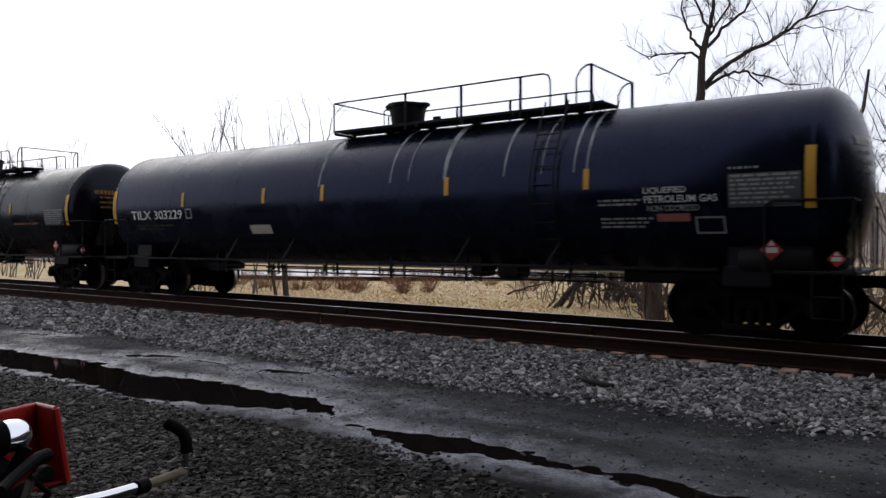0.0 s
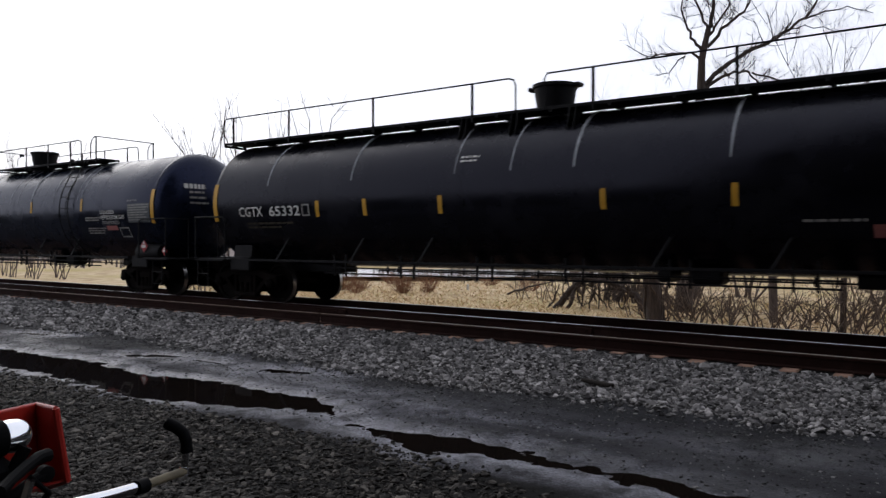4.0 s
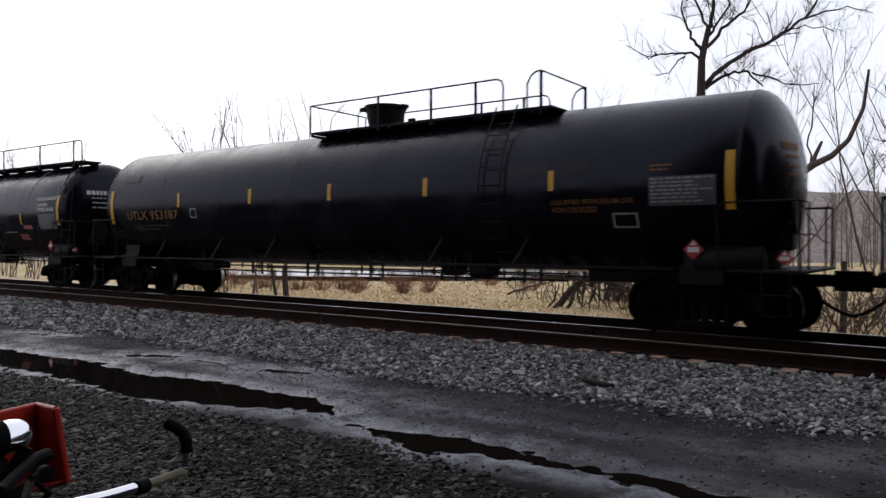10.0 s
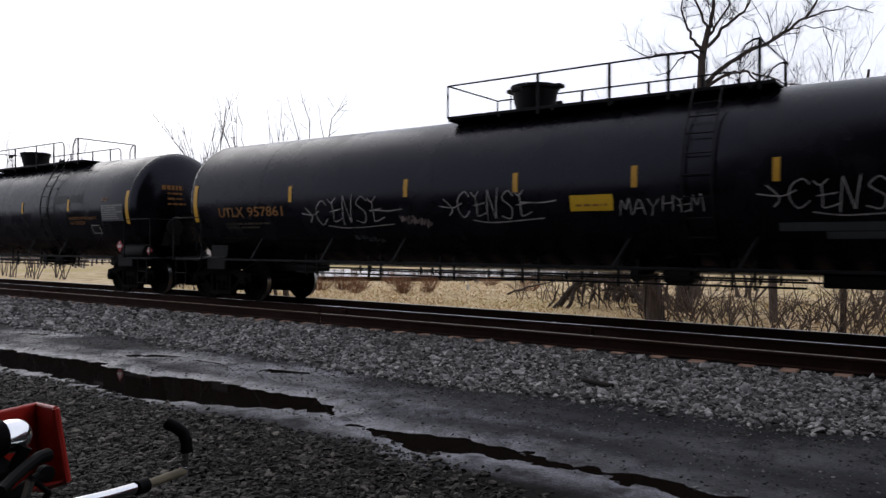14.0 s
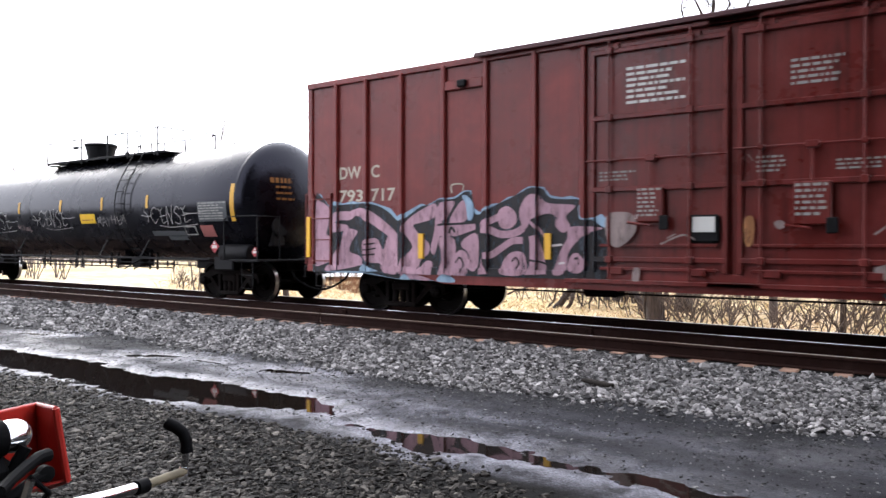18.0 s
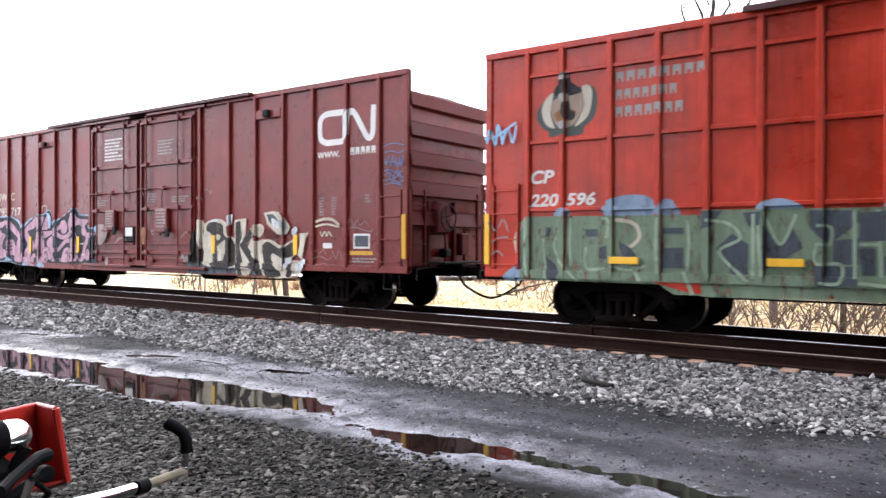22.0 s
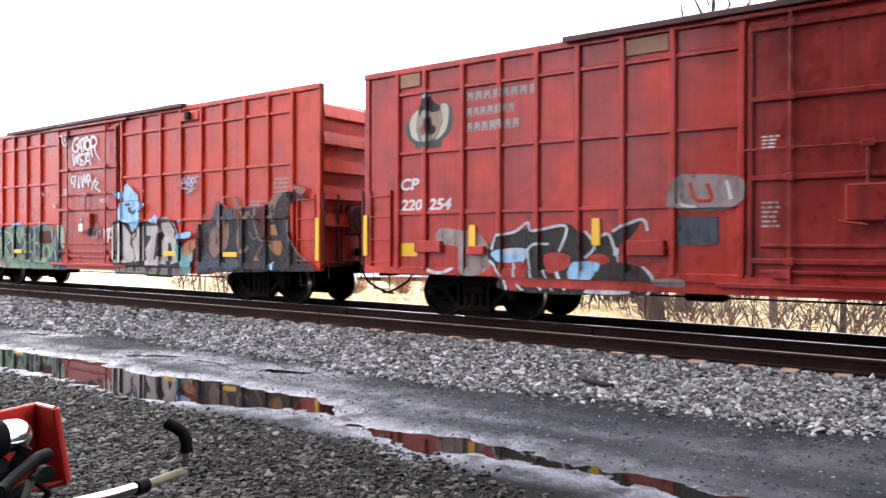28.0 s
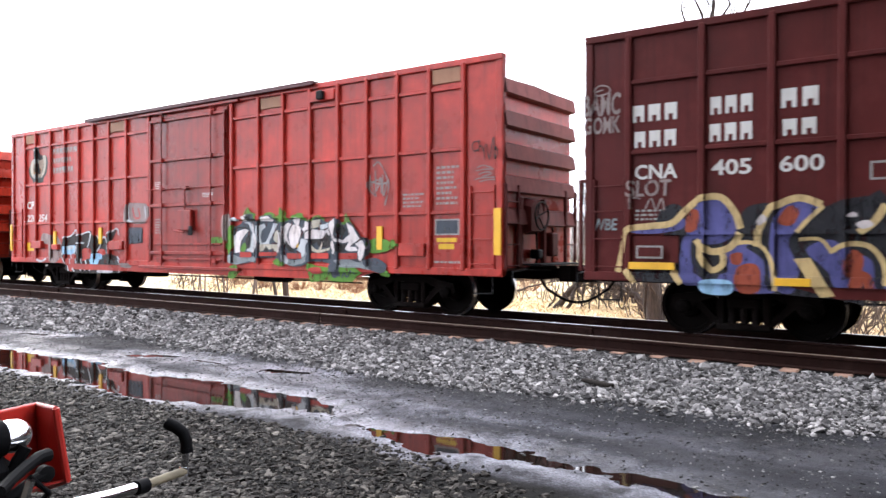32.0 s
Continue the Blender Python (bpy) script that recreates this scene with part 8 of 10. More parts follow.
    p("line", "spray_palegreen", 0.045, "-1.92,1.29 -1.78,1.05 -1.69,1.37 -1.63,0.91")
    p("poly", "spray_slate", 0, "-2.68,1.29 -2.58,1.29 -2.64,1.04 -2.68,1.04")
    p("line", "spray_white", 0.075, "-0.46,4.37 -0.64,4.35 -0.76,4.19 -0.73,4.04 -0.55,3.99 -0.46,4.10 -0.45,4.17 -0.61,4.18")
    p("line", "spray_white", 0.07, "-0.55,3.97 -0.37,4.31 -0.27,3.94")
    p("line", "spray_white", 0.06, "-0.50,4.10 -0.30,4.10")
    p("line", "spray_white", 0.07, "-0.36,4.31 -0.17,4.33 0.03,4.37")
    p("line", "spray_white", 0.07, "-0.17,4.32 -0.19,3.97")
    p("line", "spray_white", 0.07, "0.02,4.29 -0.11,4.21 -0.08,4.05 0.07,4.01 0.15,4.13 0.10,4.26 0.02,4.29")
    p("line", "spray_white", 0.07, "0.21,3.88 0.19,4.28 0.33,4.34 0.47,4.22 0.39,4.09 0.22,4.08")
    p("line", "spray_white", 0.055, "0.33,4.07 0.48,3.83 0.65,3.68")
    p("line", "spray_white", 0.065, "-0.74,3.96 -0.68,3.61 -0.57,3.90 -0.52,3.70 -0.45,3.92")
    p("line", "spray_white", 0.065, "-0.50,3.63 -0.41,3.95 -0.33,3.66")
    p("line", "spray_white", 0.06, "-0.18,3.91 -0.36,3.87 -0.33,3.76 -0.19,3.70 -0.23,3.60 -0.39,3.64")
    p("line", "spray_white", 0.06, "-0.27,3.89 0.12,3.93")
    p("line", "spray_white", 0.06, "-0.06,3.89 -0.08,3.59")
    p("line", "spray_white", 0.06, "-0.12,3.59 0.07,3.91 0.18,3.57")
    p("line", "spray_white", 0.05, "-0.05,3.70 0.13,3.70")
    p("line", "spray_white", 0.055, "-0.66,3.31 -0.79,3.30 -0.81,3.14 -0.69,3.14 -0.65,3.32 -0.70,2.97")
    p("line", "spray_white", 0.055, "-0.57,3.34 -0.63,2.97")
    p("line", "spray_white", 0.065, "-0.42,3.31 -0.46,2.96")
    p("line", "spray_white", 0.06, "-0.40,2.96 -0.28,3.30 -0.22,2.97")
    p("line", "spray_white", 0.06, "-0.20,2.96 -0.14,3.35 -0.07,3.10 0.00,3.34 0.07,2.99")
    p("line", "spray_white", 0.055, "0.08,2.99 0.05,3.32 0.16,3.26 0.14,3.15 0.07,3.12")
    p("line", "spray_white", 0.05, "0.17,3.21 0.30,3.04")
    p("line", "spray_white", 0.05, "0.49,3.25 0.22,2.89")
    p("line", "spray_white", 0.05, "0.33,3.14 0.57,3.08 0.41,2.97 0.67,2.84")
    p("line", "spray_white", 0.05, "0.22,3.84 0.26,3.87 0.29,3.82 0.23,3.80")
    p("line", "spray_white", 0.055, "-1.15,4.17 -1.30,4.34 -1.27,4.48 -1.17,4.42 -1.15,4.33 -1.10,4.43 -1.03,4.47 -1.02,4.33 -1.15,4.17")
    p("line", "spray_white", 0.04, "0.84,1.84 0.90,1.46 0.99,1.80")
    p("line", "spray_white", 0.05, "0.90,1.67 1.08,1.84 1.03,1.46")
    p("line", "spray_white", 0.05, "1.03,1.46 1.16,1.84 1.25,1.62 1.08,1.58")
    p("line", "spray_white", 0.05, "0.85,1.76 1.25,1.83")
    p("line", "spray_grey", 0.04, "0.22,1.94 0.34,1.76 0.48,1.96 0.53,1.81")
    p("line", "spray_grey", 0.04, "0.14,1.68 0.34,1.74 0.29,1.54 0.46,1.63")
    p("line", "spray_grey", 0.045, "0.48,1.54 0.53,1.74 0.69,1.76 0.62,1.65")
    p("line", "spray_greywash", 0.03, "-0.85,1.69 -0.72,1.80 -0.66,1.59 -0.53,1.78 -0.41,1.64")
    p("line", "spray_ice", 0.045, "-8.77,3.21 -8.72,3.44 -8.62,3.17 -8.57,3.53 -8.47,3.18")
    p("line", "spray_ice", 0.045, "-8.49,3.18 -8.37,3.45 -8.27,3.19 -8.2,3.49")
    p("line", "spray_ice", 0.045, "-8.82,3.29 -8.62,3.32 -8.2,3.54")
    p("line", "spray_greywash", 0.03, "-8.74,1.83 -8.61,1.67 -8.46,1.87 -8.36,1.66")
    p("line", "spray_greywash", 0.03, "-8.71,1.46 -8.56,1.54 -8.36,1.56")
    p("line", "spray_greywash", 0.03, "-8.71,1.24 -8.58,1.32 -8.46,1.23")
    p("blob", "spray_white", 0, "-1.87,2.56 -1.66,2.55 -1.64,2.46 -1.85,2.47")
    p("line", "spray_white", 0.04, "-2.52,2.92 -2.34,2.81")
    p("poly", "spray_ice", 0, "1.70,2.76 1.75,2.88 1.98,2.94 2.38,2.66 2.37,2.54 1.70,2.53")
    p("poly", "spray_ice", 0, "1.38,2.79 1.53,2.76 1.68,2.79 1.69,2.62 1.53,2.60 1.42,2.65")
    p("blob", "spray_ice", 0, "1.56,2.07 1.56,2.32 1.70,2.52 2.38,2.53 2.39,2.14 2.47,2.00 2.47,1.94 1.86,1.96 1.71,2.03")
    p("poly", "spray_sky2", 0, "1.92,1.95 2.45,1.94 2.42,1.83 2.28,1.83 2.09,1.74")
    p("poly", "spray_ice", 0, "1.94,1.94 2.42,1.94 2.38,1.86 2.11,1.83")
    p("line", "spray_slate", 0.02, "1.70,2.53 2.04,2.54 2.38,2.54")
    p("blob", "spray_slate", 0, "1.77,2.47 2.00,2.49 2.01,2.42 1.82,2.41")
    p("blob", "spray_slate", 0, "1.90,2.35 2.07,2.38 2.06,2.31 2.18,2.27 2.28,2.37 2.22,2.20 2.00,2.22")
    p("blob", "spray_ice", 0, "1.72,2.88 1.81,2.97 1.90,3.00 1.91,2.95 1.79,2.88")
    p("blob", "spray_ice", 0, "2.40,2.25 2.50,2.42 2.58,2.47 2.64,2.44 2.58,2.36 2.46,2.24")
    p("blob", "spray_ice", 0, "2.58,2.79 2.62,2.81 2.64,2.76 2.60,2.75")
    p("blob", "spray_ice", 0, "4.13,1.96 4.17,2.01 4.22,2.01 4.21,1.93")
    p("blob", "spray_ice", 0, "2.91,1.96 3.04,2.12 3.10,2.17 3.16,2.11 3.29,1.96")
    p("poly", "spray_sky2", 0, "3.29,2.08 3.59,2.10 3.80,1.97 3.88,1.87 4.00,1.73 4.03,1.55 4.23,1.45 4.20,1.52 4.09,1.62 4.03,1.73 3.94,1.87 3.80,2.01")
    p("poly", "spray_ink", 0, "1.31,1.93 1.46,2.04 1.68,2.05 2.11,1.72 2.42,1.90 2.65,2.03 2.78,1.96 3.30,1.92 3.33,2.05 3.65,2.05 3.93,1.85 4.00,1.64 4.20,1.52 4.24,1.27 4.26,0.89 4.37,0.86 4.37,0.64 1.31,0.62")
    p("poly", "spray_silver", 0, "1.33,1.86 1.48,1.97 1.68,1.95 2.07,1.65 2.01,1.42 2.15,1.28 2.21,1.12 2.22,0.95 1.68,0.92 1.33,0.93")
    p("poly", "spray_silver", 0, "2.10,1.51 2.14,1.65 2.39,1.75 2.38,1.52 2.32,1.25 2.36,1.09 2.42,1.08 2.44,1.80 2.63,1.89 2.63,0.99 2.30,0.96 2.24,1.11")
    p("poly", "spray_silver", 0, "2.74,1.88 3.37,1.88 3.37,1.74 3.11,1.31 3.04,1.02 3.17,1.02 3.32,1.13 3.51,1.00 3.34,0.88 2.75,0.88 2.71,1.30 2.97,1.62 2.76,1.64")
    p("poly", "spray_silver", 0, "3.35,1.97 3.71,1.98 3.92,1.75 3.90,1.59 4.08,1.52 4.17,1.33 4.16,0.98 3.84,0.92 3.81,1.37 3.75,1.46 3.67,1.45 3.65,1.15 3.64,0.90 3.38,0.94 3.37,1.42 3.53,1.64 3.39,1.78")
    p("poly", "spray_soot", 0, "1.33,0.80 2.20,0.83 2.17,0.68 1.33,0.68")
    p("poly", "spray_soot", 0, "2.27,0.82 2.71,0.83 2.77,0.68 2.27,0.67")
    p("poly", "spray_soot", 0, "2.91,0.82 3.23,0.82 3.17,0.66 2.82,0.66")
    p("poly", "spray_soot", 0, "3.37,0.82 3.64,0.83 3.64,0.65 3.32,0.65")
    p("poly", "spray_soot", 0, "3.83,0.83 4.21,0.84 4.30,0.66 3.84,0.65")
    p("line", "spray_ink", 0.03, "1.68,1.95 1.69,0.93")
    p("line", "spray_ink", 0.05, "2.08,1.46 2.38,1.73")
    p("line", "spray_ink", 0.03, "3.40,1.88 3.41,0.96")
    p("blob", "spray_pink", 0, "1.54,1.78 1.58,1.60 1.57,1.38 1.51,1.53")
    p("blob", "spray_pink", 0, "2.74,1.22 2.87,1.24 2.85,1.17 2.75,1.15")
    p("line", "spray_sky", 0.035, "4.18,2.81 4.30,3.03 4.42,2.82")
    p("line", "spray_sky", 0.03, "4.23,2.89 4.44,2.92")
    p("line", "spray_sky", 0.035, "4.44,2.80 4.48,3.04 4.60,2.92 4.49,2.88 4.62,2.78")
    p("line", "spray_sky", 0.035, "4.65,2.79 4.62,3.01 4.79,2.95 4.65,2.88")
    p("line", "spray_sky", 0.03, "4.80,2.82 4.82,3.05 4.90,2.89")
    p("line", "spray_sky", 0.03, "4.21,2.79 4.63,2.72 4.38,2.64 4.76,2.78")
    p("blob", "spray_teal", 0, "4.03,1.46 4.25,1.32 4.40,1.09 4.60,1.26 4.65,1.10 4.58,0.78 4.35,0.64 4.23,0.86 4.09,1.16")
    p("poly", "spray_rust", 0, "4.25,1.37 4.40,1.08 4.61,1.23 4.78,1.37 4.69,1.47 4.52,1.51")
    p("blob", "spray_ice", 0, "4.00,1.60 4.23,1.69 4.52,1.72 4.58,1.65 4.48,1.57 4.13,1.55")
    p("poly", "spray_ink", 0, "4.82,0.66 4.86,1.07 4.78,1.36 4.89,1.77 4.97,1.90 5.44,1.94 5.46,2.21 5.58,2.37 5.78,2.31 5.92,2.24 6.21,2.24 6.35,1.91 6.42,2.22 6.79,2.26 7.26,2.27 7.46,2.44 7.75,2.55 8.07,2.55 8.32,2.51 8.50,2.39 8.19,2.36 7.94,2.27 7.96,1.71 8.06,1.44 8.19,1.21 8.48,1.07 8.81,0.92 8.81,0.85 5.44,0.76")
    p("blob", "spray_steel", 0, "5.44,1.89 5.44,2.25 5.57,2.38 5.76,2.32 5.90,2.24 5.80,2.07 5.66,1.90")
    p("poly", "spray_steel", 0, "5.94,1.95 5.85,2.19 6.04,2.24 6.19,2.22 6.27,1.94")
    p("blob", "spray_steel", 0, "4.89,0.78 4.91,0.98 5.19,1.19 5.56,1.05 6.04,1.11 6.35,1.02 6.22,0.83")
    p("blob", "spray_tan", 0, "5.27,1.44 5.33,1.68 5.46,1.83 5.80,1.97 5.96,1.88 6.00,1.64 5.94,1.40 5.75,1.23 5.50,1.10 5.33,1.21")
    p("blob", "spray_steel", 0, "5.52,1.34 5.54,1.74 5.60,1.89 5.68,1.87 5.66,1.64 5.66,1.40")
    p("line", "spray_tan", 0.035, "4.93,1.94 5.07,2.07 5.19,2.17 5.28,2.02 5.44,2.01")
    p("line", "spray_tan", 0.035, "5.46,2.24 5.59,2.39 5.78,2.32 5.91,2.25 5.80,2.09 5.87,1.92")
    p("line", "spray_tan", 0.04, "5.87,2.23 5.78,2.49 6.12,2.49 6.21,2.24 6.33,1.91")
    p("line", "spray_tan", 0.09, "6.17,2.44 6.37,2.18 6.39,1.98 6.34,1.69 6.32,1.44 6.39,1.28 6.52,1.26 6.67,1.37")
    p("poly", "spray_tan", 0, "6.40,2.16 6.71,2.16 6.69,2.00 6.53,1.98 6.51,2.08")
    p("line", "spray_tan", 0.07, "6.87,2.23 6.88,1.86 6.98,1.63")
    p("line", "spray_tan", 0.025, "6.39,2.26 6.84,2.26 7.29,2.27")
    p("line", "spray_tan", 0.03, "6.70,1.70 6.84,1.54 7.05,1.62")
    p("line", "spray_tan", 0.035, "6.97,1.59 7.13,1.44 6.99,1.24 6.94,1.14")
    p("poly", "spray_rust", 0, "6.83,1.05 6.93,1.18 7.04,1.05")
    p("poly", "spray_tan", 0, "7.31,2.30 7.44,2.42 7.63,2.52 7.81,2.54 7.64,2.38 7.52,2.17 7.50,1.92 7.39,1.94 7.37,2.18")
    p("poly", "spray_rust", 0, "7.40,1.84 7.54,1.86 7.66,1.62 7.39,1.62")
    p("blob", "spray_rust", 0, "7.34,1.40 7.55,1.48 7.76,1.46 7.77,1.29 7.67,1.18 7.50,1.23")
    p("line", "spray_tan", 0.025, "7.03,1.51 7.33,1.49 7.75,1.49")
    p("poly", "spray_tan", 0, "8.07,2.64 8.16,2.71 8.51,2.58 8.35,2.46 8.24,2.54")
    p("line", "spray_greywash", 0.025, "8.02,1.95 8.00,1.74 8.08,1.46 8.24,1.25 8.52,1.09")
    p("blob", "spray_ice", 0, "7.44,1.01 7.52,1.02 7.52,0.86 7.45,0.86")
    p("poly", "boxcar_dark", 0, "7.03,2.20 7.15,2.25 7.29,2.21 7.38,1.88 7.36,1.61 7.15,1.54 7.05,1.80")


def spray_cp_b(p):
    p("blob", "spray_greywash", 0, "-7.03,1.72 -6.51,1.68 -6.15,1.62 -5.89,1.21 -6.06,0.92 -6.52,0.89 -6.59,1.36 -7.08,1.45")
    p("blob", "spray_black", 0, "-5.95,1.15 -5.88,1.52 -5.42,1.64 -5.16,1.73 -5.06,1.66 -4.49,1.78 -4.32,1.74 -4.1,1.6 -3.89,1.5 -3.53,1.66 -3.16,1.81 -3.27,1.6 -3.47,1.41 -3.5,1.18 -3.16,1.08 -2.96,0.89 -3.01,0.65 -5.58,0.62 -5.7,0.92")
    p("blob", "boxcar_faded", 0, "-5.7,1.1 -5.24,1.13 -5.18,0.85 -5.42,0.64 -5.59,0.72")
    p("blob", "boxcar_faded", 0, "-4.84,1.26 -4.4,1.27 -4.4,1.06 -4.75,0.95")
    p("blob", "boxcar_faded", 0, "-4.06,1.24 -3.78,1.28 -3.66,1.15 -3.98,1.1")
    p("blob", "spray_ice", 0, "-5.89,1.3 -5.24,1.37 -5.24,1.16 -5.7,1.12")
    p("poly", "spray_white2", 0, "-5.66,1.35 -5.3,1.37 -5.3,1.26 -5.64,1.25")
    p("blob", "spray_ice", 0, "-4.34,1.12 -3.84,1.12 -4.08,0.77 -4.34,0.81")
    p("blob", "spray_white2", 0, "-4.05,0.71 -3.74,0.82 -3.42,0.76 -3.37,0.65 -4.05,0.63")
    p("line", "spray_white2", 0.045, "-5.89,1.33 -5.79,1.57 -5.42,1.65 -5.16,1.81 -5.07,1.66 -4.44,1.74 -4.57,1.31")
    p("line", "spray_white2", 0.045, "-4.1,1.66 -3.92,1.41 -4.1,1.21")
    p("line", "spray_white2", 0.045, "-3.62,1.65 -3.14,1.83 -3.04,1.65")
    p("line", "spray_white2", 0.045, "-3.12,1.09 -2.93,0.89 -3.04,0.65")
    p("line", "spray_white2", 0.045, "-5.44,1.11 -5.38,0.75 -5.25,0.64")
    p("line", "spray_white2", 0.045, "-4.84,1 -4.7,0.65")
    p("line", "spray_white2", 0.045, "-5.18,1.36 -5.07,0.86 -4.9,0.66")
    p("line", "spray_white2", 0.045, "-5.93,1.15 -5.7,0.92 -5.58,0.64")
    p("line", "spray_white2", 0.045, "-3.9,1.5 -3.7,1.61 -3.58,1.37 -3.5,1.15")
    p("line", "spray_white2", 0.06, "-4.59,0.97 -4.46,0.67")
    p("line", "spray_white2", 0.045, "-5.26,1.13 -5.09,1.41 -4.75,1.44")
    p("blob", "spray_white2", 0, "-3.58,1.37 -3.48,1.37 -3.5,1.25 -3.59,1.26")
    p("line", "spray_white2", 0.06, "-7.27,0.95 -6.99,0.9 -6.7,0.99")
    p("blob", "spray_greywash", 0, "-2.71,2.03 -2.6,2.45 -2.35,2.49 -1.65,2.42 -1.56,2.14 -1.92,1.94")
    p("line", "boxcar_faded", 0.06, "-2.38,2.37 -2.29,2.11 -2.06,2.11 -2.13,2.34")
    p("line", "spray_white2", 0.045, "-2.57,2.45 -2.53,2.07 -2.28,2")
    p("line", "spray_white2", 0.045, "-1.85,2.38 -1.78,2.1")
    p("poly", "spray_slate", 0, "-2.57,1.82 -1.98,1.81 -1.98,1.44 -2.57,1.42")
    p("blob", "spray_greywash", 0, "-2.93,0.9 -2.49,0.91 -2.48,0.79 -2.9,0.8")
    p("blob", "spray_green2", 0, "0.89,1.56 1.25,1.58 1.29,1.44 0.93,1.42")
    p("line", "spray_greywash", 0.035, "5.79,2.81 5.77,2.53 5.95,2.38 5.82,2.62 6,2.7")
    p("line", "spray_greywash", 0.035, "5.92,2.89 5.95,2.47 6.06,2.75 6.08,2.42")
    p("line", "spray_greywash", 0.035, "6.11,2.79 6.13,2.37 6.24,2.69 6.26,2.51 6.16,2.18")
    p("line", "spray_greywash", 0.035, "5.79,2.67 6.06,2.61 6.24,2.64")
    p("line", "spray_greywash", 0.035, "5.87,2.97 6,3.05 6.13,2.9 6.24,2.69")
    p("line", "spray_black", 0.022, "8.35,3.28 8.24,3.27 8.21,3.18 8.25,3.11 8.34,3.13")
    p("line", "spray_black", 0.022, "8.36,3.3 8.36,3.19 8.35,3.09")
    p("line", "spray_black", 0.022, "8.36,3.17 8.41,3.19 8.44,3.09")
    p("line", "spray_black", 0.022, "8.46,3.14 8.47,2.94")
    p("line", "spray_black", 0.022, "8.46,3.13 8.51,3.21 8.54,3.07 8.57,2.93")
    p("line", "spray_black", 0.022, "8.57,2.93 8.62,3.13 8.66,3.33 8.68,3.13 8.68,2.94")
    p("line", "spray_black", 0.022, "8.69,3.09 8.74,3.15 8.77,3.05 8.72,2.94 8.68,3.03")
    p("line", "spray_greywash", 0.022, "8.31,2.8 8.43,2.84 8.57,2.81 8.67,2.76")
    p("line", "spray_greywash", 0.022, "8.3,2.75 8.47,2.77 8.66,2.76")
    p("line", "spray_greywash", 0.022, "8.34,2.68 8.5,2.72 8.63,2.69 8.43,2.64")
    p("line", "spray_greywash", 0.022, "8.26,2.59 8.43,2.62 8.71,2.62")
    p("line", "spray_greywash", 0.022, "8.37,2.55 8.53,2.58 8.7,2.58")
    p("blob", "spray_greywash", 0, "1.37,2.05 1.61,2.10 1.62,1.78 1.50,1.51 1.38,1.57")
    p("blob", "spray_green2", 0, "1.44,1.35 1.53,1.73 1.66,1.86 1.74,1.72 1.66,1.35 1.56,1.19")
    p("blob", "spray_green2", 0, "1.98,1.92 2.01,2.11 2.13,2.26 2.26,2.14 2.41,2.10 2.44,1.95 2.29,1.92")
    p("blob", "spray_green2", 0, "2.54,1.93 2.71,2.10 2.95,2.12 3.14,2.02 3.23,2.14 3.29,2.23 3.42,2.05 3.47,1.93 3.28,1.82 3.12,1.88 2.87,1.99")
    p("blob", "spray_green2", 0, "3.57,1.95 3.71,2.08 3.91,2.07 4.02,1.94 3.85,1.89")
    p("blob", "spray_green2", 0, "4.09,1.90 4.30,2.01 4.47,2.03 4.54,1.91 4.34,1.88")
    p("poly", "spray_green2", 0, "5.10,1.88 5.14,1.99 5.21,2.07 5.25,1.91 5.38,1.80 5.22,1.71 5.00,1.75 4.90,1.85")
    p("blob", "spray_green2", 0, "5.75,1.47 5.96,1.55 6.21,1.52 6.33,1.45 6.31,1.32 5.97,1.25 5.79,1.28")
    p("blob", "spray_green2", 0, "6.33,1.51 6.48,1.50 6.47,1.36 6.35,1.35")
    p("line", "spray_green2", 0.05, "6.47,1.42 6.68,1.41")
    p("poly", "spray_green2", 0, "4.11,1.02 4.44,0.97 4.78,0.94 5.00,1.01 5.20,1.02 5.44,0.96 5.61,0.86 5.45,0.78 5.34,0.67 4.91,0.66 4.60,0.68 4.16,0.62 4.07,0.80")
    p("blob", "spray_green2", 0, "1.46,0.67 1.61,0.90 1.80,0.95 1.87,0.82 1.69,0.64")
    p("blob", "spray_green2", 0, "6.07,0.83 6.17,0.92 6.31,0.89 6.29,0.79")
    p("blob", "spray_green2", 0, "2.99,1.03 3.17,1.12 3.40,1.02 3.28,0.94")
    p("blob", "spray_slate", 0, "1.48,1.05 1.69,1.33 1.66,1.76 1.95,1.90 2.03,2.07 2.31,2.10 2.50,1.91 2.61,2.03 2.95,2.07 3.19,1.90 3.42,1.93 3.65,1.99 3.94,1.94 4.12,1.90 4.34,1.99 4.60,1.89 4.76,1.92 4.94,1.96 5.08,1.82 5.26,1.88 5.47,1.69 5.59,1.55 5.74,1.55 5.82,1.39 5.77,1.23 5.63,1.08 5.22,1.02 4.90,0.98 4.60,1.04 4.18,1.06 3.96,0.97 3.63,0.95 3.34,1.04 3.05,1.12 2.54,1.11 2.19,1.00 1.80,0.97")
    p("blob", "spray_grey", 0, "1.46,1.07 1.64,1.18 1.93,1.12 2.31,1.15 2.51,1.11 2.44,1.00 2.19,1.04 1.90,0.96 1.64,0.98")
    p("blob", "spray_grey", 0, "3.33,1.14 3.42,1.02 3.65,0.96 3.94,1.03 4.11,1.21 4.05,1.26 3.87,1.11 3.56,1.09")
    p("blob", "spray_grey", 0, "4.88,1.09 5.20,1.13 5.51,1.06 5.79,1.12 6.01,1.01 5.87,0.92 5.54,0.96 5.20,0.95 4.92,0.98")
    p("blob", "spray_slate", 0, "5.66,1.08 5.94,1.16 6.24,1.02 6.19,0.87 5.88,0.91")
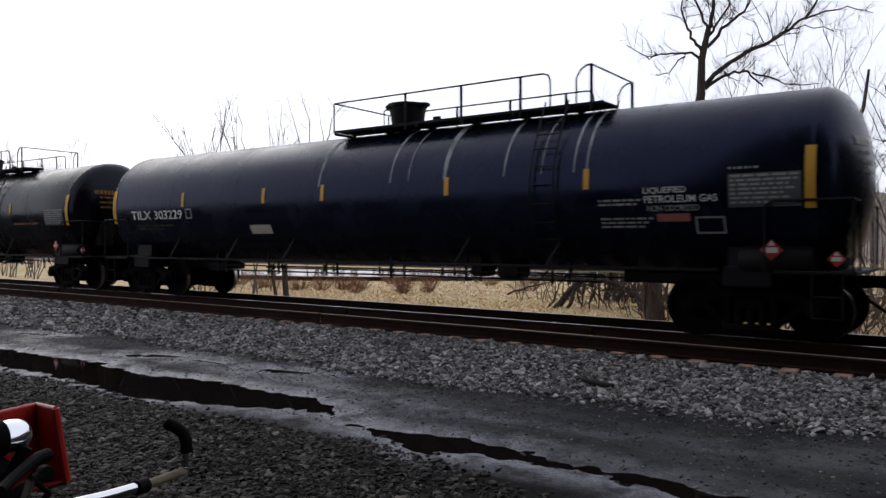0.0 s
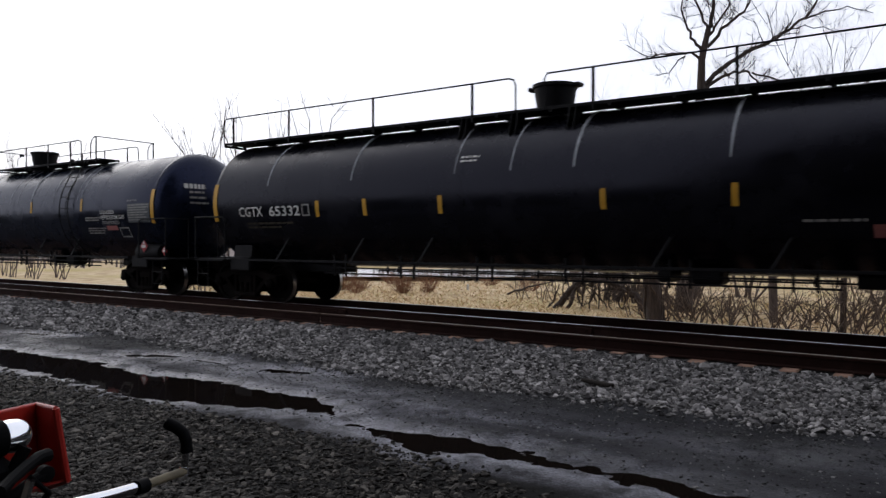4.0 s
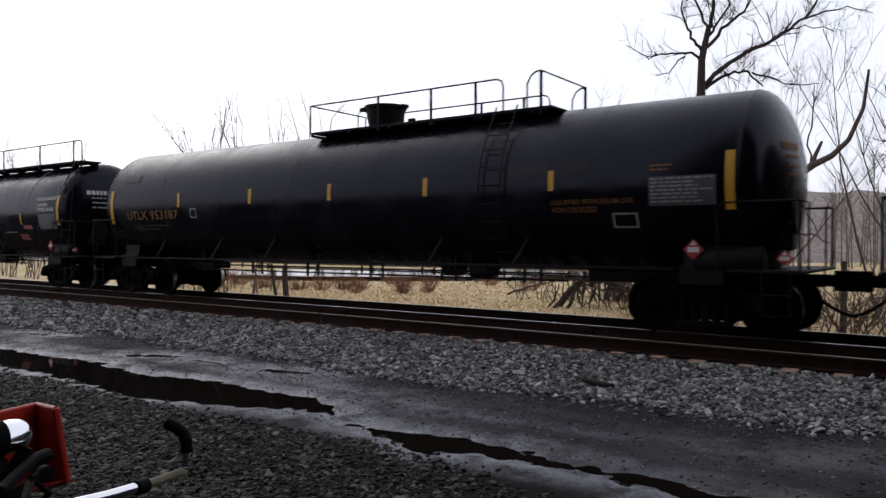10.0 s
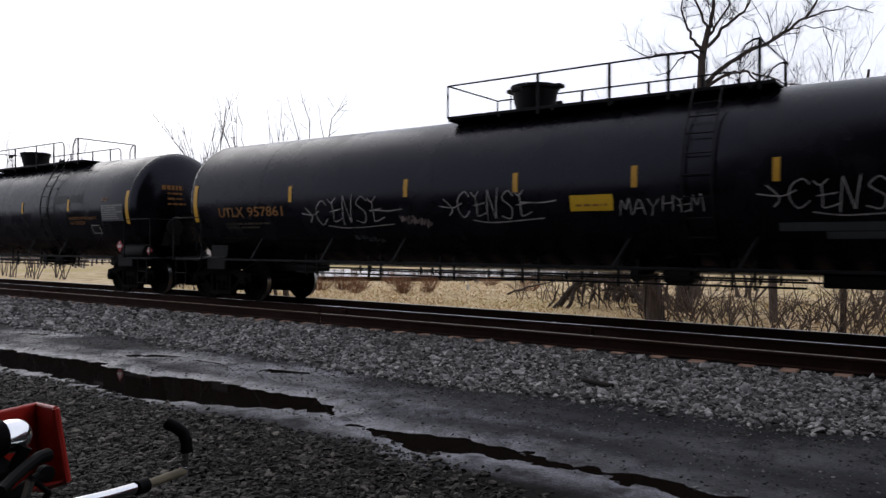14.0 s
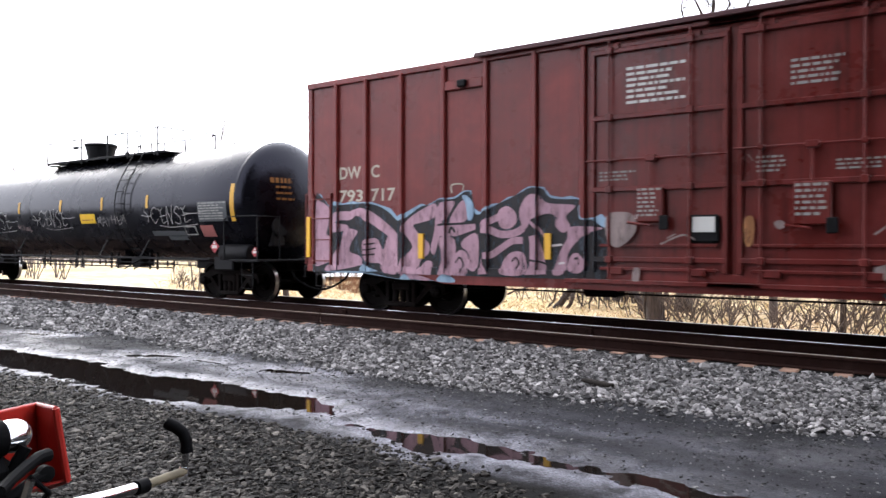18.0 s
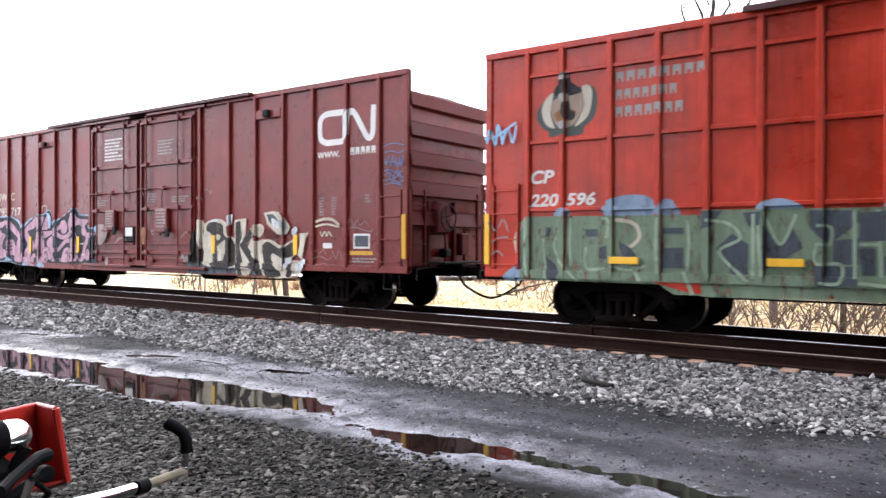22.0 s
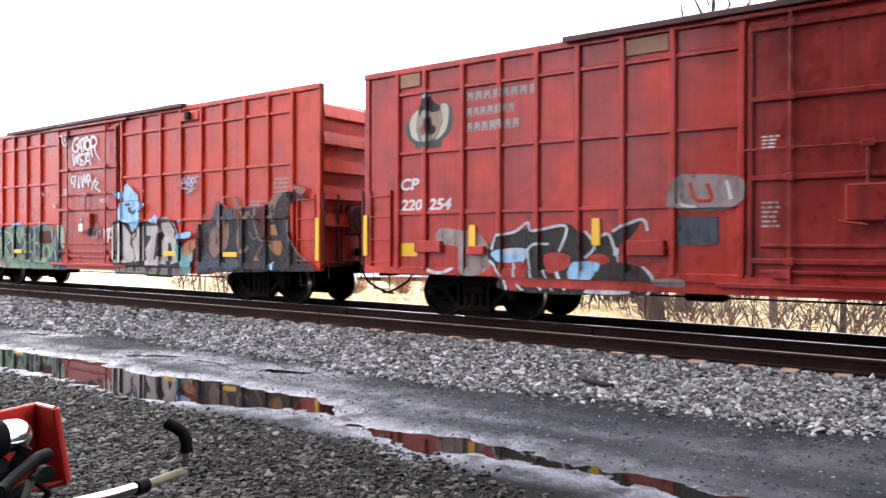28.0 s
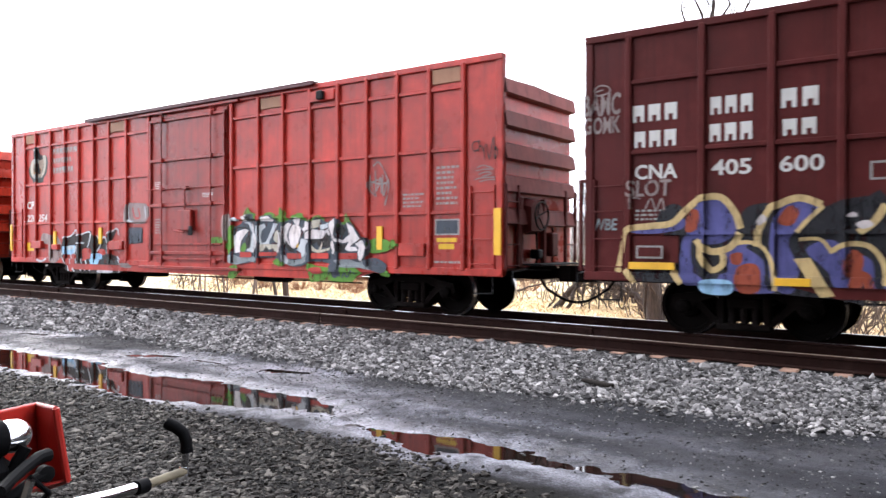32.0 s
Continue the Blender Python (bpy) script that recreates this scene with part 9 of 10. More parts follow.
    p("blob", "spray_slate", 0, "4.72,1.08 5.00,1.03 4.97,0.81 4.84,0.73 4.74,0.82")
    p("poly", "spray_white", 0, "1.72,1.22 1.69,1.59 1.81,1.71 2.07,1.77 2.20,1.73 2.07,1.63 1.94,1.50 1.89,1.34 1.91,1.24")
    p("poly", "spray_white2", 0, "2.03,1.92 2.20,1.88 2.32,1.67 2.26,1.46 2.11,1.28 2.31,1.24 2.39,1.44 2.43,1.60 2.32,1.81 2.25,1.92")
    p("poly", "spray_white", 0, "2.30,1.90 2.41,1.81 2.56,1.49 2.52,1.35 2.38,1.23 2.31,1.25 2.43,1.45 2.35,1.71")
    p("poly", "spray_white", 0, "2.01,1.95 1.98,2.06 2.08,2.10 2.13,1.95")
    p("blob", "spray_white2", 0, "1.64,1.95 1.65,2.01 1.77,2.04 1.86,1.96")
    p("poly", "spray_black", 0, "2.15,1.95 2.15,2.09 2.26,2.08 2.35,1.92")
    p("poly", "spray_black", 0, "2.11,1.56 2.24,1.65 2.30,1.54 2.25,1.35 2.13,1.30 2.08,1.42")
    p("blob", "spray_green2", 0, "1.93,1.26 1.95,1.37 2.07,1.46 2.12,1.37 2.06,1.26")
    p("poly", "spray_white", 0, "2.59,1.94 2.67,2.02 2.90,2.05 3.03,1.96 3.00,1.92")
    p("poly", "spray_white2", 0, "2.52,1.83 2.72,1.88 2.77,1.80 2.65,1.73 2.60,1.60 2.64,1.45 2.78,1.47 2.95,1.74 3.01,1.88 3.15,1.88 3.06,1.72 2.89,1.49 2.88,1.43 2.59,1.42 2.50,1.60")
    p("poly", "spray_cream", 0, "3.06,1.68 3.16,1.74 3.28,1.58 3.33,1.44 3.12,1.46 3.02,1.52")
    p("poly", "spray_white", 0, "3.14,1.69 3.28,1.70 3.39,1.63 3.35,1.40 3.26,1.27 3.12,1.24 3.19,1.44 3.26,1.52")
    p("poly", "spray_cream", 0, "2.57,1.42 3.19,1.42 3.18,1.30 3.05,1.26 3.02,1.34 2.88,1.30 2.78,1.39 2.69,1.28 2.57,1.26")
    p("poly", "spray_black", 0, "2.71,1.29 2.78,1.37 2.87,1.28 2.82,1.24")
    p("poly", "spray_white", 0, "3.33,1.80 3.47,1.89 3.60,1.86 3.50,1.75 3.45,1.60 3.51,1.45 3.58,1.35 3.50,1.30 3.40,1.44 3.33,1.60")
    p("blob", "spray_white", 0, "3.51,1.64 3.58,1.80 3.72,1.85 3.86,1.78 3.87,1.63 3.78,1.44 3.67,1.33 3.56,1.40")
    p("poly", "spray_white", 0, "3.63,1.95 3.74,2.00 3.85,1.98 3.82,1.83 3.70,1.86")
    p("poly", "spray_white2", 0, "3.87,1.55 4.17,1.51 4.06,1.35 3.99,1.21 3.90,1.12 3.80,1.15 3.89,1.24 3.74,1.30 3.85,1.43")
    p("poly", "spray_black", 0, "3.40,1.40 3.51,1.28 3.67,1.26 3.60,1.34 3.49,1.44 3.42,1.52")
    p("blob", "spray_white2", 0, "3.35,1.20 3.48,1.11 3.46,1.00 3.35,1.04")
    p("poly", "spray_white", 0, "3.90,1.76 4.06,1.83 4.08,1.91 4.19,1.88 4.19,1.74 4.60,1.71 4.73,1.79 4.77,1.62 4.60,1.60 4.49,1.54 4.05,1.54 4.00,1.66")
    p("poly", "spray_cream", 0, "4.20,1.92 4.45,1.95 4.43,1.79 4.21,1.75")
    p("poly", "spray_white2", 0, "4.43,1.83 4.60,1.84 4.74,1.90 4.71,1.78 4.47,1.72")
    p("poly", "spray_black", 0, "4.13,1.52 4.51,1.54 4.64,1.68 4.74,1.55 4.73,1.38 4.49,1.36 4.39,1.40 4.35,1.48 4.24,1.42")
    p("poly", "spray_cream", 0, "4.19,1.41 4.34,1.31 4.40,1.31 4.53,1.49 4.48,1.31 4.73,1.36 4.71,1.30 4.39,1.24 4.20,1.29")
    p("poly", "spray_white", 0, "4.69,1.85 4.78,1.92 4.91,1.95 4.92,1.82 4.88,1.63 4.92,1.55 5.10,1.51 5.28,1.63 5.19,1.86 5.36,1.78 5.45,1.65 5.55,1.53 5.40,1.46 5.28,1.38 5.44,1.37 5.52,1.30 5.26,1.28 5.15,1.33 5.26,1.48 5.09,1.45 4.94,1.48 4.78,1.55")
    p("poly", "spray_black", 0, "4.94,1.44 5.10,1.42 5.20,1.44 5.12,1.31 5.00,1.25 4.94,1.31")
    p("poly", "spray_black", 0, "4.96,1.84 5.08,1.82 5.18,1.71 5.10,1.60 4.98,1.62 4.94,1.72")
    p("poly", "spray_white", 0, "4.77,1.50 4.90,1.47 4.93,1.31 4.91,1.21 4.82,1.26 4.75,1.40")
    p("poly", "spray_white", 0, "5.43,1.43 5.59,1.51 5.70,1.49 5.76,1.37 5.72,1.22 5.65,1.09 5.53,1.10 5.50,1.25 5.53,1.36")
    p("line", "spray_black", 0.03, "1.69,1.74 1.87,1.80 2.19,1.78")
    p("line", "spray_black", 0.03, "4.72,1.92 4.68,1.78 4.76,1.61")
    p("line", "spray_black", 0.035, "5.59,1.55 5.75,1.54 5.83,1.39 5.77,1.23")
    p("line", "spray_black", 0.03, "3.28,1.30 3.35,1.46 3.28,1.72")
    p("line", "spray_black", 0.03, "4.20,1.73 3.96,1.63 3.87,1.54")
    p("poly", "boxcar_faded", 0, "1.93,1.24 2.31,1.24 2.31,1.13 1.93,1.12")
    p("poly", "boxcar_faded", 0, "2.56,1.24 3.14,1.25 3.14,1.17 2.56,1.16")
    p("poly", "boxcar_faded", 0, "3.47,1.23 3.90,1.23 3.90,1.12 3.47,1.11")
    p("poly", "boxcar_faded", 0, "4.18,1.24 4.70,1.24 4.70,1.13 4.18,1.12")
    p("poly", "boxcar_faded", 0, "5.00,1.24 5.49,1.25 5.49,1.13 5.00,1.12")
    p("blob", "boxcar_faded", 0, "4.16,0.91 4.49,0.95 4.52,0.83 4.24,0.81")
    p("line", "spray_slate", 0.035, "4.70,0.80 4.78,0.90 4.84,0.79 4.92,0.90 5.01,0.77")
    p("line", "spray_slate", 0.03, "5.08,0.74 5.14,0.85 5.22,0.76 5.34,0.89 5.42,0.82")


def spray_cna(p):
    p("blob", "spray_black2", 0, "-8.1,0.9 -7.82,1.35 -7.32,1.84 -7.05,2.12 -6.74,2.14 -6.51,1.87 -6.39,1.87 -6.15,1.92 -5.96,2.04 -5.68,2.1 -5.37,1.97 -4.98,1.98 -4.64,2.09 -4.63,0.72 -5.23,0.7 -6.14,0.75 -7.02,0.82 -7.37,0.86")
    p("blob", "spray_purple", 0, "-8.11,1.63 -7.82,1.71 -7.32,1.84 -7.32,1.67 -7.76,1.6")
    p("blob", "spray_black2", 0, "-7.71,1.68 -7.65,1.95 -7.43,2.06 -7.27,1.94 -7.37,1.78")
    p("blob", "spray_black2", 0, "-6.49,1.67 -6.39,1.97 -6.05,2.02 -6.24,1.77")
    p("blob", "spray_black2", 0, "-5.68,1.66 -5.41,1.9 -5.15,2.04 -4.65,2.09 -4.65,1.88 -4.94,1.79 -5.24,1.61")
    p("blob", "spray_purple", 0, "-7,1.46 -7.26,1.67 -7.16,1.94 -6.95,2.09 -6.69,2.06 -6.54,1.82 -6.51,1.62 -6.74,1.46")
    p("blob", "spray_orange", 0, "-7.26,1.67 -7.21,1.94 -7.05,1.94 -7.05,1.73 -7.16,1.62")
    p("blob", "spray_purple", 0, "-7.33,1.35 -7.26,1.57 -7.02,1.51 -7.05,1.25 -6.89,1.04 -6.64,1.04 -6.69,1.36 -6.49,1.46 -6.19,1.41 -6,1.16 -6.02,0.75 -7,0.82 -7.32,0.87")
    p("blob", "spray_black2", 0, "-7.18,1.24 -7.16,1.51 -7.05,1.46 -7,1.14 -6.74,1.01 -6.89,0.88 -7.1,1.03")
    p("blob", "spray_orange", 0, "-6.59,1.3 -6.44,1.31 -6.46,1.15 -6.59,1.17")
    p("blob", "spray_orange", 0, "-6.54,0.89 -6.49,1.12 -6.24,1.15 -6.17,0.9 -6.24,0.75 -6.46,0.74")
    p("blob", "spray_black2", 0, "-6.39,1.41 -6.15,1.41 -6.01,1.11 -6.05,0.78 -6.12,0.9 -6.15,1.21")
    p("blob", "spray_purple", 0, "-6.05,1.46 -5.98,1.86 -5.77,2.03 -5.5,2 -5.41,1.9 -5.68,1.66 -5.82,1.46 -5.68,1.07 -5.77,0.76 -6.02,0.86")
    p("blob", "spray_orange", 0, "-5.96,1.76 -5.82,1.98 -5.68,1.91 -5.77,1.71")
    p("blob", "spray_purple", 0, "-5.59,1.36 -5.32,1.51 -5.06,1.41 -4.81,1.41 -4.65,1.18 -4.63,0.76 -5.15,0.79 -5.32,1.07")
    p("blob", "spray_black2", 0, "-5.06,1.37 -4.85,1.46 -4.67,1.23 -4.64,0.81 -4.75,0.9 -4.79,1.23")
    p("blob", "spray_orange", 0, "-5.13,1.17 -5.02,1.37 -4.89,1.27 -4.93,1.03 -5.06,0.98")
    p("blob", "spray_orange", 0, "-5.06,0.84 -4.98,1.08 -4.81,1.04 -4.77,0.8")
    p("line", "spray_cream2", 0.1, "-8.33,1 -8.25,1.35 -8.17,1.66 -7.82,1.72 -7.47,1.76 -7.27,1.94 -7.03,2.12 -6.74,2.13 -6.54,1.9 -6.46,1.67")
    p("line", "spray_cream2", 0.1, "-6.46,1.61 -6.59,1.41 -6.84,1.33 -7.02,1.41 -7.1,1.51")
    p("line", "spray_cream2", 0.09, "-7.05,1.51 -7.02,1.25 -6.87,1.06 -6.71,1.15 -6.71,1.3")
    p("line", "spray_cream2", 0.1, "-6.24,1.41 -6.2,1.66 -6.08,1.92 -5.96,2 -5.68,2.09 -5.39,1.99")
    p("line", "spray_cream2", 0.06, "-5.37,1.97 -5.59,1.76 -5.7,1.61")
    p("line", "spray_cream2", 0.06, "-6.69,1.33 -6.49,1.46 -6.24,1.45 -6.05,1.26 -5.99,0.96 -6,0.78")
    p("line", "spray_cream2", 0.07, "-5.26,1.36 -5.06,1.45 -4.81,1.41 -4.65,1.18 -4.63,0.9")
    p("line", "spray_cream2", 0.1, "-4.94,1.6 -4.77,1.74 -4.63,1.97")
    p("line", "spray_cream2", 0.05, "-5.68,1.51 -5.41,1.51 -5.26,1.32")
    p("line", "spray_cream2", 0.1, "-8.19,1.04 -8.05,0.84")
    p("line", "spray_cream2", 0.1, "-7.45,1.05 -7.32,0.84")
    p("poly", "boxcar_dark", 0, "-8.17,1.57 -7.36,1.57 -7.36,1.16 -8.16,1.15")
    p("poly", "spray_cream2", 0, "-5.75,1.24 -5.54,1.26 -5.23,0.74 -5.41,0.71")
    p("blob", "spray_white", 0, "-6.24,1.77 -6.17,1.87 -6.1,1.8 -6.2,1.71")
    p("blob", "spray_white", 0, "-5.09,1.84 -5,1.88 -4.96,1.82 -5.06,1.81")
    p("blob", "spray_white", 0, "-4.98,1.72 -4.85,1.77 -4.77,1.7 -4.9,1.65")
    p("blob", "spray_ice", 0, "-7.02,0.9 -6.59,0.91 -6.61,0.71 -7,0.72")
    p("text:BAMC", "spray_greywash", 0, "-8.92,3.86 -8.29,3.5")
    p("text:GOMK", "spray_greywash", 0, "-8.9,3.49 -8.3,3.21")
    p("line", "spray_greywash", 0.025, "-8.75,3.91 -8.66,3.99 -8.5,3.96 -8.48,3.87 -8.66,3.83 -8.72,3.89 -8.59,3.92")
    p("text:SLOT", "spray_greywash", 0, "-8.18,2.44 -7.47,2.18")
    p("line", "spray_greywash", 0.025, "-8.11,1.99 -8.11,2.16 -7.96,2.15")
    p("line", "spray_greywash", 0.025, "-7.88,1.99 -7.79,2.15 -7.71,1.98 -7.62,2.14 -7.58,1.96")
    p("text:WBE", "spray_grey", 0, "-8.76,1.85 -8.34,1.66")


R_DWC = boxcar_relief([-7.9, -7.1, -6.2, -5.2, -4.28, -3.3, -2.4, 2.42, 3.48, 4.38, 5.28, 6.18, 7.12, 8.0], (), DOOR2, 8.72)
R_CP = boxcar_relief(CP_POSTS, cp_girts((3.17, 4.3, 2.02)), DOOR1, 8.85)
R_CNA = boxcar_relief([-8.16, -7.02, -6.04, -5.15, -4.3, -3.4, -2.4], [(a, b, z) for a, b in ((-8.11, -7.07), (-6.97, -6.09), (-5.99, -5.2), (-5.1, -4.35)) for z in (1.62, 2.88, 3.98)], DOOR2, 8.9)
spray_dwc(painter(dwc, R_DWC))
spray_cp_a(painter(cp_a, R_CP))
spray_cp_b(painter(cp_b, R_CP))
spray_cna(painter(cna, R_CNA))


def stencil(car, relief, body, x0, x1, z0, z1, mat, bold=0.02, name="lettering", lean=0.0):
    me = text_mesh(body, z1 - z0, x1 - x0, bold, lean, name, mat)
    me.transform(Matrix.Translation((x0, 0, z0)))
    part(name, cling(me, relief, 0.0025), mat, car, smooth=False)
    bpy.data.meshes.remove(me)


def panel(car, relief, name, x0, x1, z0, z1, mat, lift=0.002, label=""):
    mb = Mesh()
    mb.flat([(x0, z0), (x1, z0), (x1, z1), (x0, z1)], 0)
    me = mb.data(name, mat, False)
    ob = part(name, cling(me, relief, lift), mat, car, label, smooth=False)
    bpy.data.meshes.remove(me)
    return ob


def strip(car, x0, x1, z0, z1, y=-1.42, mat="reflector"):
    """A reflective strip on its thin backing plate."""
    mb = Mesh()
    mb.box(x0, x1, y - 0.042, y, z0, z1, 0.003)
    part("reflector", mb, mat, car, "yellow reflective strip")


def print_rows(car, x0, x1, z0, z1, rows, seed, mat="dim_white", y=-1.425):
    part("small_print", stencil_bars(x0, z0, x1 - x0, z1 - z0, rows, seed, y, 0, mat, curved=False), None, car)


def block_word(car, relief, letters, x0, x1, z0, z1, mat):
    """A company name as plain letter-sized blocks."""
    w = (x1 - x0) / letters
    for k in range(letters):
        a = x0 + k * w
        mb = Mesh()
        h = z1 - z0
        mb.flat([(a, z0), (a + w * 0.22, z0), (a + w * 0.22, z0 + 0.36 * h), (a + w * 0.5, z0 + 0.36 * h), (a + w * 0.5, z0), (a + w * 0.72, z0), (a + w * 0.72, z1), (a, z1)], 0)
        me = mb.data("name_block", mat, False)
        part("name_block", cling(me, relief, 0.0025), mat, car, smooth=False)
        bpy.data.meshes.remove(me)


def emblem(car, relief):
    """Shield with two pale wings under a dark crown, in plain shapes."""
    for k, (mat, pts) in enumerate((
            ("logo_green", "-7.78,3.77 -7.84,3.61 -7.76,3.44 -7.61,3.32 -7.59,3.24 -7.34,3.26 -7.23,3.23 -6.99,3.25 -6.96,3.36 -6.79,3.50 -6.73,3.75 -6.76,3.94 -6.87,4.04 -7.01,4.02 -7.12,4.06 -7.21,4.15 -7.25,4.29 -7.38,4.27 -7.41,4.14 -7.49,4.06 -7.53,3.98 -7.69,3.86"),
            ("cream", "-7.53,3.98 -7.67,3.88 -7.74,3.73 -7.72,3.57 -7.64,3.44 -7.50,3.38 -7.54,3.50 -7.58,3.64 -7.55,3.81"),
            ("cream", "-7.01,4.01 -6.90,4.04 -6.83,3.96 -6.83,3.78 -6.87,3.59 -6.96,3.47 -7.13,3.38 -7.04,3.53 -6.96,3.75"),
            ("shield", "-7.54,3.84 -7.34,3.89 -7.02,3.93 -6.97,3.77 -7.06,3.53 -7.20,3.39 -7.44,3.41 -7.56,3.63"),
            ("spray_rust", "-7.49,3.64 -7.23,3.67 -7.10,3.63 -7.16,3.50 -7.38,3.47 -7.48,3.53"),
            ("spray_ink", "-7.50,3.93 -7.49,4.06 -7.41,4.13 -7.37,4.22 -7.23,4.22 -7.20,4.13 -7.11,4.06 -7.01,3.95 -7.19,3.90 -7.34,3.92"),
            ("spray_ink", "-7.34,3.78 -7.24,3.81 -7.20,3.66 -7.12,3.61 -7.16,3.50 -7.29,3.52 -7.35,3.59"),
            ("dim_white", "-7.38,3.93 -7.26,3.94 -7.25,3.85 -7.31,3.80 -7.38,3.84"),
            ("dim_white", "-7.39,3.47 -7.27,3.48 -7.26,3.38 -7.38,3.36"),
            ("dim_white", "-7.38,4.23 -7.26,4.25 -7.25,4.20 -7.38,4.17"))):
        mb = Mesh()
        mb.flat(smooth_loop([tuple(float(w) for w in q.split(",")) for q in pts.split()]), 0)
        me = mb.data("emblem", mat, False)
        part("emblem", cling(me, relief, 0.0018 + 0.0007 * k), mat, car, smooth=False)
        bpy.data.meshes.remove(me)


def pad(car, x0, x1, z0, z1, mat, out=0.07, socket=False):
    mb = Mesh()
    mb.box(x0, x1, -1.42 - out, -1.41, z0, z1, 0.012)
    ob = part("lifting_pad", mb, mat, car)
    if socket:
        sb = Mesh()
        xm = (x0 + x1) / 2
        sb.box(xm - 0.09, xm + 0.09, -1.42 - out - 0.09, -1.42 - out, z0 + 0.02, z1 - 0.02, 0.02)
        part("socket", sb, "black_iron", ob)


M["shield"] = worn_paint("faded tan shield paint", (0.27, 0.20, 0.15), 0.6, 0.25, (0.08, 0.03, 0.02), 0.5)

# ---- brown double-door car
stencil(dwc, R_DWC, "DW", -7.83, -7.25, 2.75, 3.0, "cream")
stencil(dwc, R_DWC, "C", -6.98, -6.76, 2.75, 3.0, "cream")
stencil(dwc, R_DWC, "793", -7.84, -7.2, 2.28, 2.53, "cream")
stencil(dwc, R_DWC, "717", -6.98, -6.36, 2.28, 2.53, "cream")
mb = Mesh()
mb.stroke(smooth_loop([(7.02, 4.13), (6.78, 4.13), (6.52, 4.12), (6.38, 4.02), (6.36, 3.84), (6.38, 3.64), (6.52, 3.54), (6.75, 3.53), (6.98, 3.54), (7.10, 3.64), (7.12, 3.85), (7.14, 4.03), (7.24, 4.13), (7.34, 4.06), (7.5, 3.82), (7.64, 3.60), (7.74, 3.55), (7.81, 3.66), (7.82, 3.9), (7.83, 4.2)], False, 5), 0.125, 0)
me = mb.data("emblem", "white", False)
part("emblem", cling(me, R_DWC, 0.003), "white", dwc, "white ribbon-like emblem", smooth=False)
bpy.data.meshes.remove(me)
stencil(dwc, R_DWC, "WWW.", 6.28, 6.92, 3.22, 3.35, "white", 0.03)
block_word(dwc, R_DWC, 5, 7.22, 7.92, 3.24, 3.39, "white")
for x, z0, z1 in ((-5.72, 1.16, 1.63), (-3.04, 1.18, 1.62), (2.91, 1.2, 1.63), (5.66, 1.2, 1.63)):
    strip(dwc, x - 0.06, x + 0.06, z0, z1, -1.425)
strip(dwc, -8.71, -8.61, 1.15, 2.0, -1.462)
strip(dwc, 8.6, 8.7, 1.15, 2.0, -1.462, "reflector_dim")
print_rows(dwc, -1.65, -0.72, 3.60, 4.22, 7, 11, "white", -1.475)
print_rows(dwc, 0.75, 1.42, 3.62, 4.02, 5, 12, "dim_white", -1.475)
print_rows(dwc, -2.1, -1.5, 2.42, 2.6, 3, 13, "dim_white", -1.475)
print_rows(dwc, -1.42, -1.05, 1.84, 2.3, 7, 14, "dim_white", -1.593)
print_rows(dwc, 0.3, 0.68, 2.44, 2.70, 4, 15, "dim_white", -1.475)
print_rows(dwc, 1.32, 1.98, 2.43, 2.6, 3, 16, "dim_white", -1.475)
print_rows(dwc, 0.83, 1.24, 1.80, 2.28, 6, 17, "dim_white", -1.593)
print_rows(dwc, 6.35, 6.48, 2.0, 2.4, 7, 18)
print_rows(dwc, 6.70, 6.84, 2.0, 2.4, 7, 19)
print_rows(dwc, 7.62, 7.76, 2.24, 2.42, 3, 20)
print_rows(dwc, 7.28, 7.9, 1.03, 1.15, 2, 21)
panel(dwc, R_DWC, "data_plate", 7.30, 7.74, 1.34, 1.64, "white", 0.002)
panel(dwc, R_DWC, "data_plate", 7.34, 7.70, 1.38, 1.60, "spray_slate", 0.004)
panel(dwc, R_DWC, "data_plate", 7.20, 7.81, 1.21, 1.29, "reflector_dim", 0.003)
panel(dwc, R_DWC, "data_plate", 6.45, 6.70, 1.34, 1.45, "white", 0.003)
pad(dwc, -5.15, -4.33, 4.25, 4.42, "boxcar_brown", 0.075, True)
pad(dwc, 4.43, 5.23, 4.2, 4.4, "boxcar_brown", 0.075, True)

# ---- the two red cars
for car, num, dim, seed in ((cp_a, "596", "cream", 40), (cp_b, "254", "cream", 50)):
    emblem(car, R_CP)
    for n, x1, z0, z1 in ((8, -4.95, 4.02, 4.18), (7, -5.4, 3.74, 3.9), (7, -5.3, 3.46, 3.63)):
        block_word(car, R_CP, n, -6.42, x1, z0, z1, "dim_white")
    stencil(car, R_CP, "CP", -7.95, -7.5, 2.46, 2.69, "white", 0.03, lean=0.2)
    stencil(car, R_CP, "220", -7.96, -7.42, 2.07, 2.29, "white", 0.03, lean=0.2)
    stencil(car, R_CP, num, -7.29, -6.76, 2.07, 2.29, "white", 0.03, lean=0.2)
    pad(car, 4.17, 4.87, 4.4, 4.62, "boxcar_red" if car is cp_a else "boxcar_faded", 0.1, True)
    print_rows(car, -1.35, -1.12, 2.78, 2.98, 4, seed, "white", -1.475)
    print_rows(car, -1.35, -1.1, 1.65, 2.05, 6, seed + 1, "dim_white", -1.475)
    print_rows(car, 0.55, 0.95, 2.52, 2.64, 3, seed + 2, "white", -1.475)
    print_rows(car, 7.4, 7.9, 2.12, 2.88, 8, seed + 3, "dim_white")
    print_rows(car, 6.6, 7.1, 2.1, 2.4, 4, seed + 4, "dim_white")
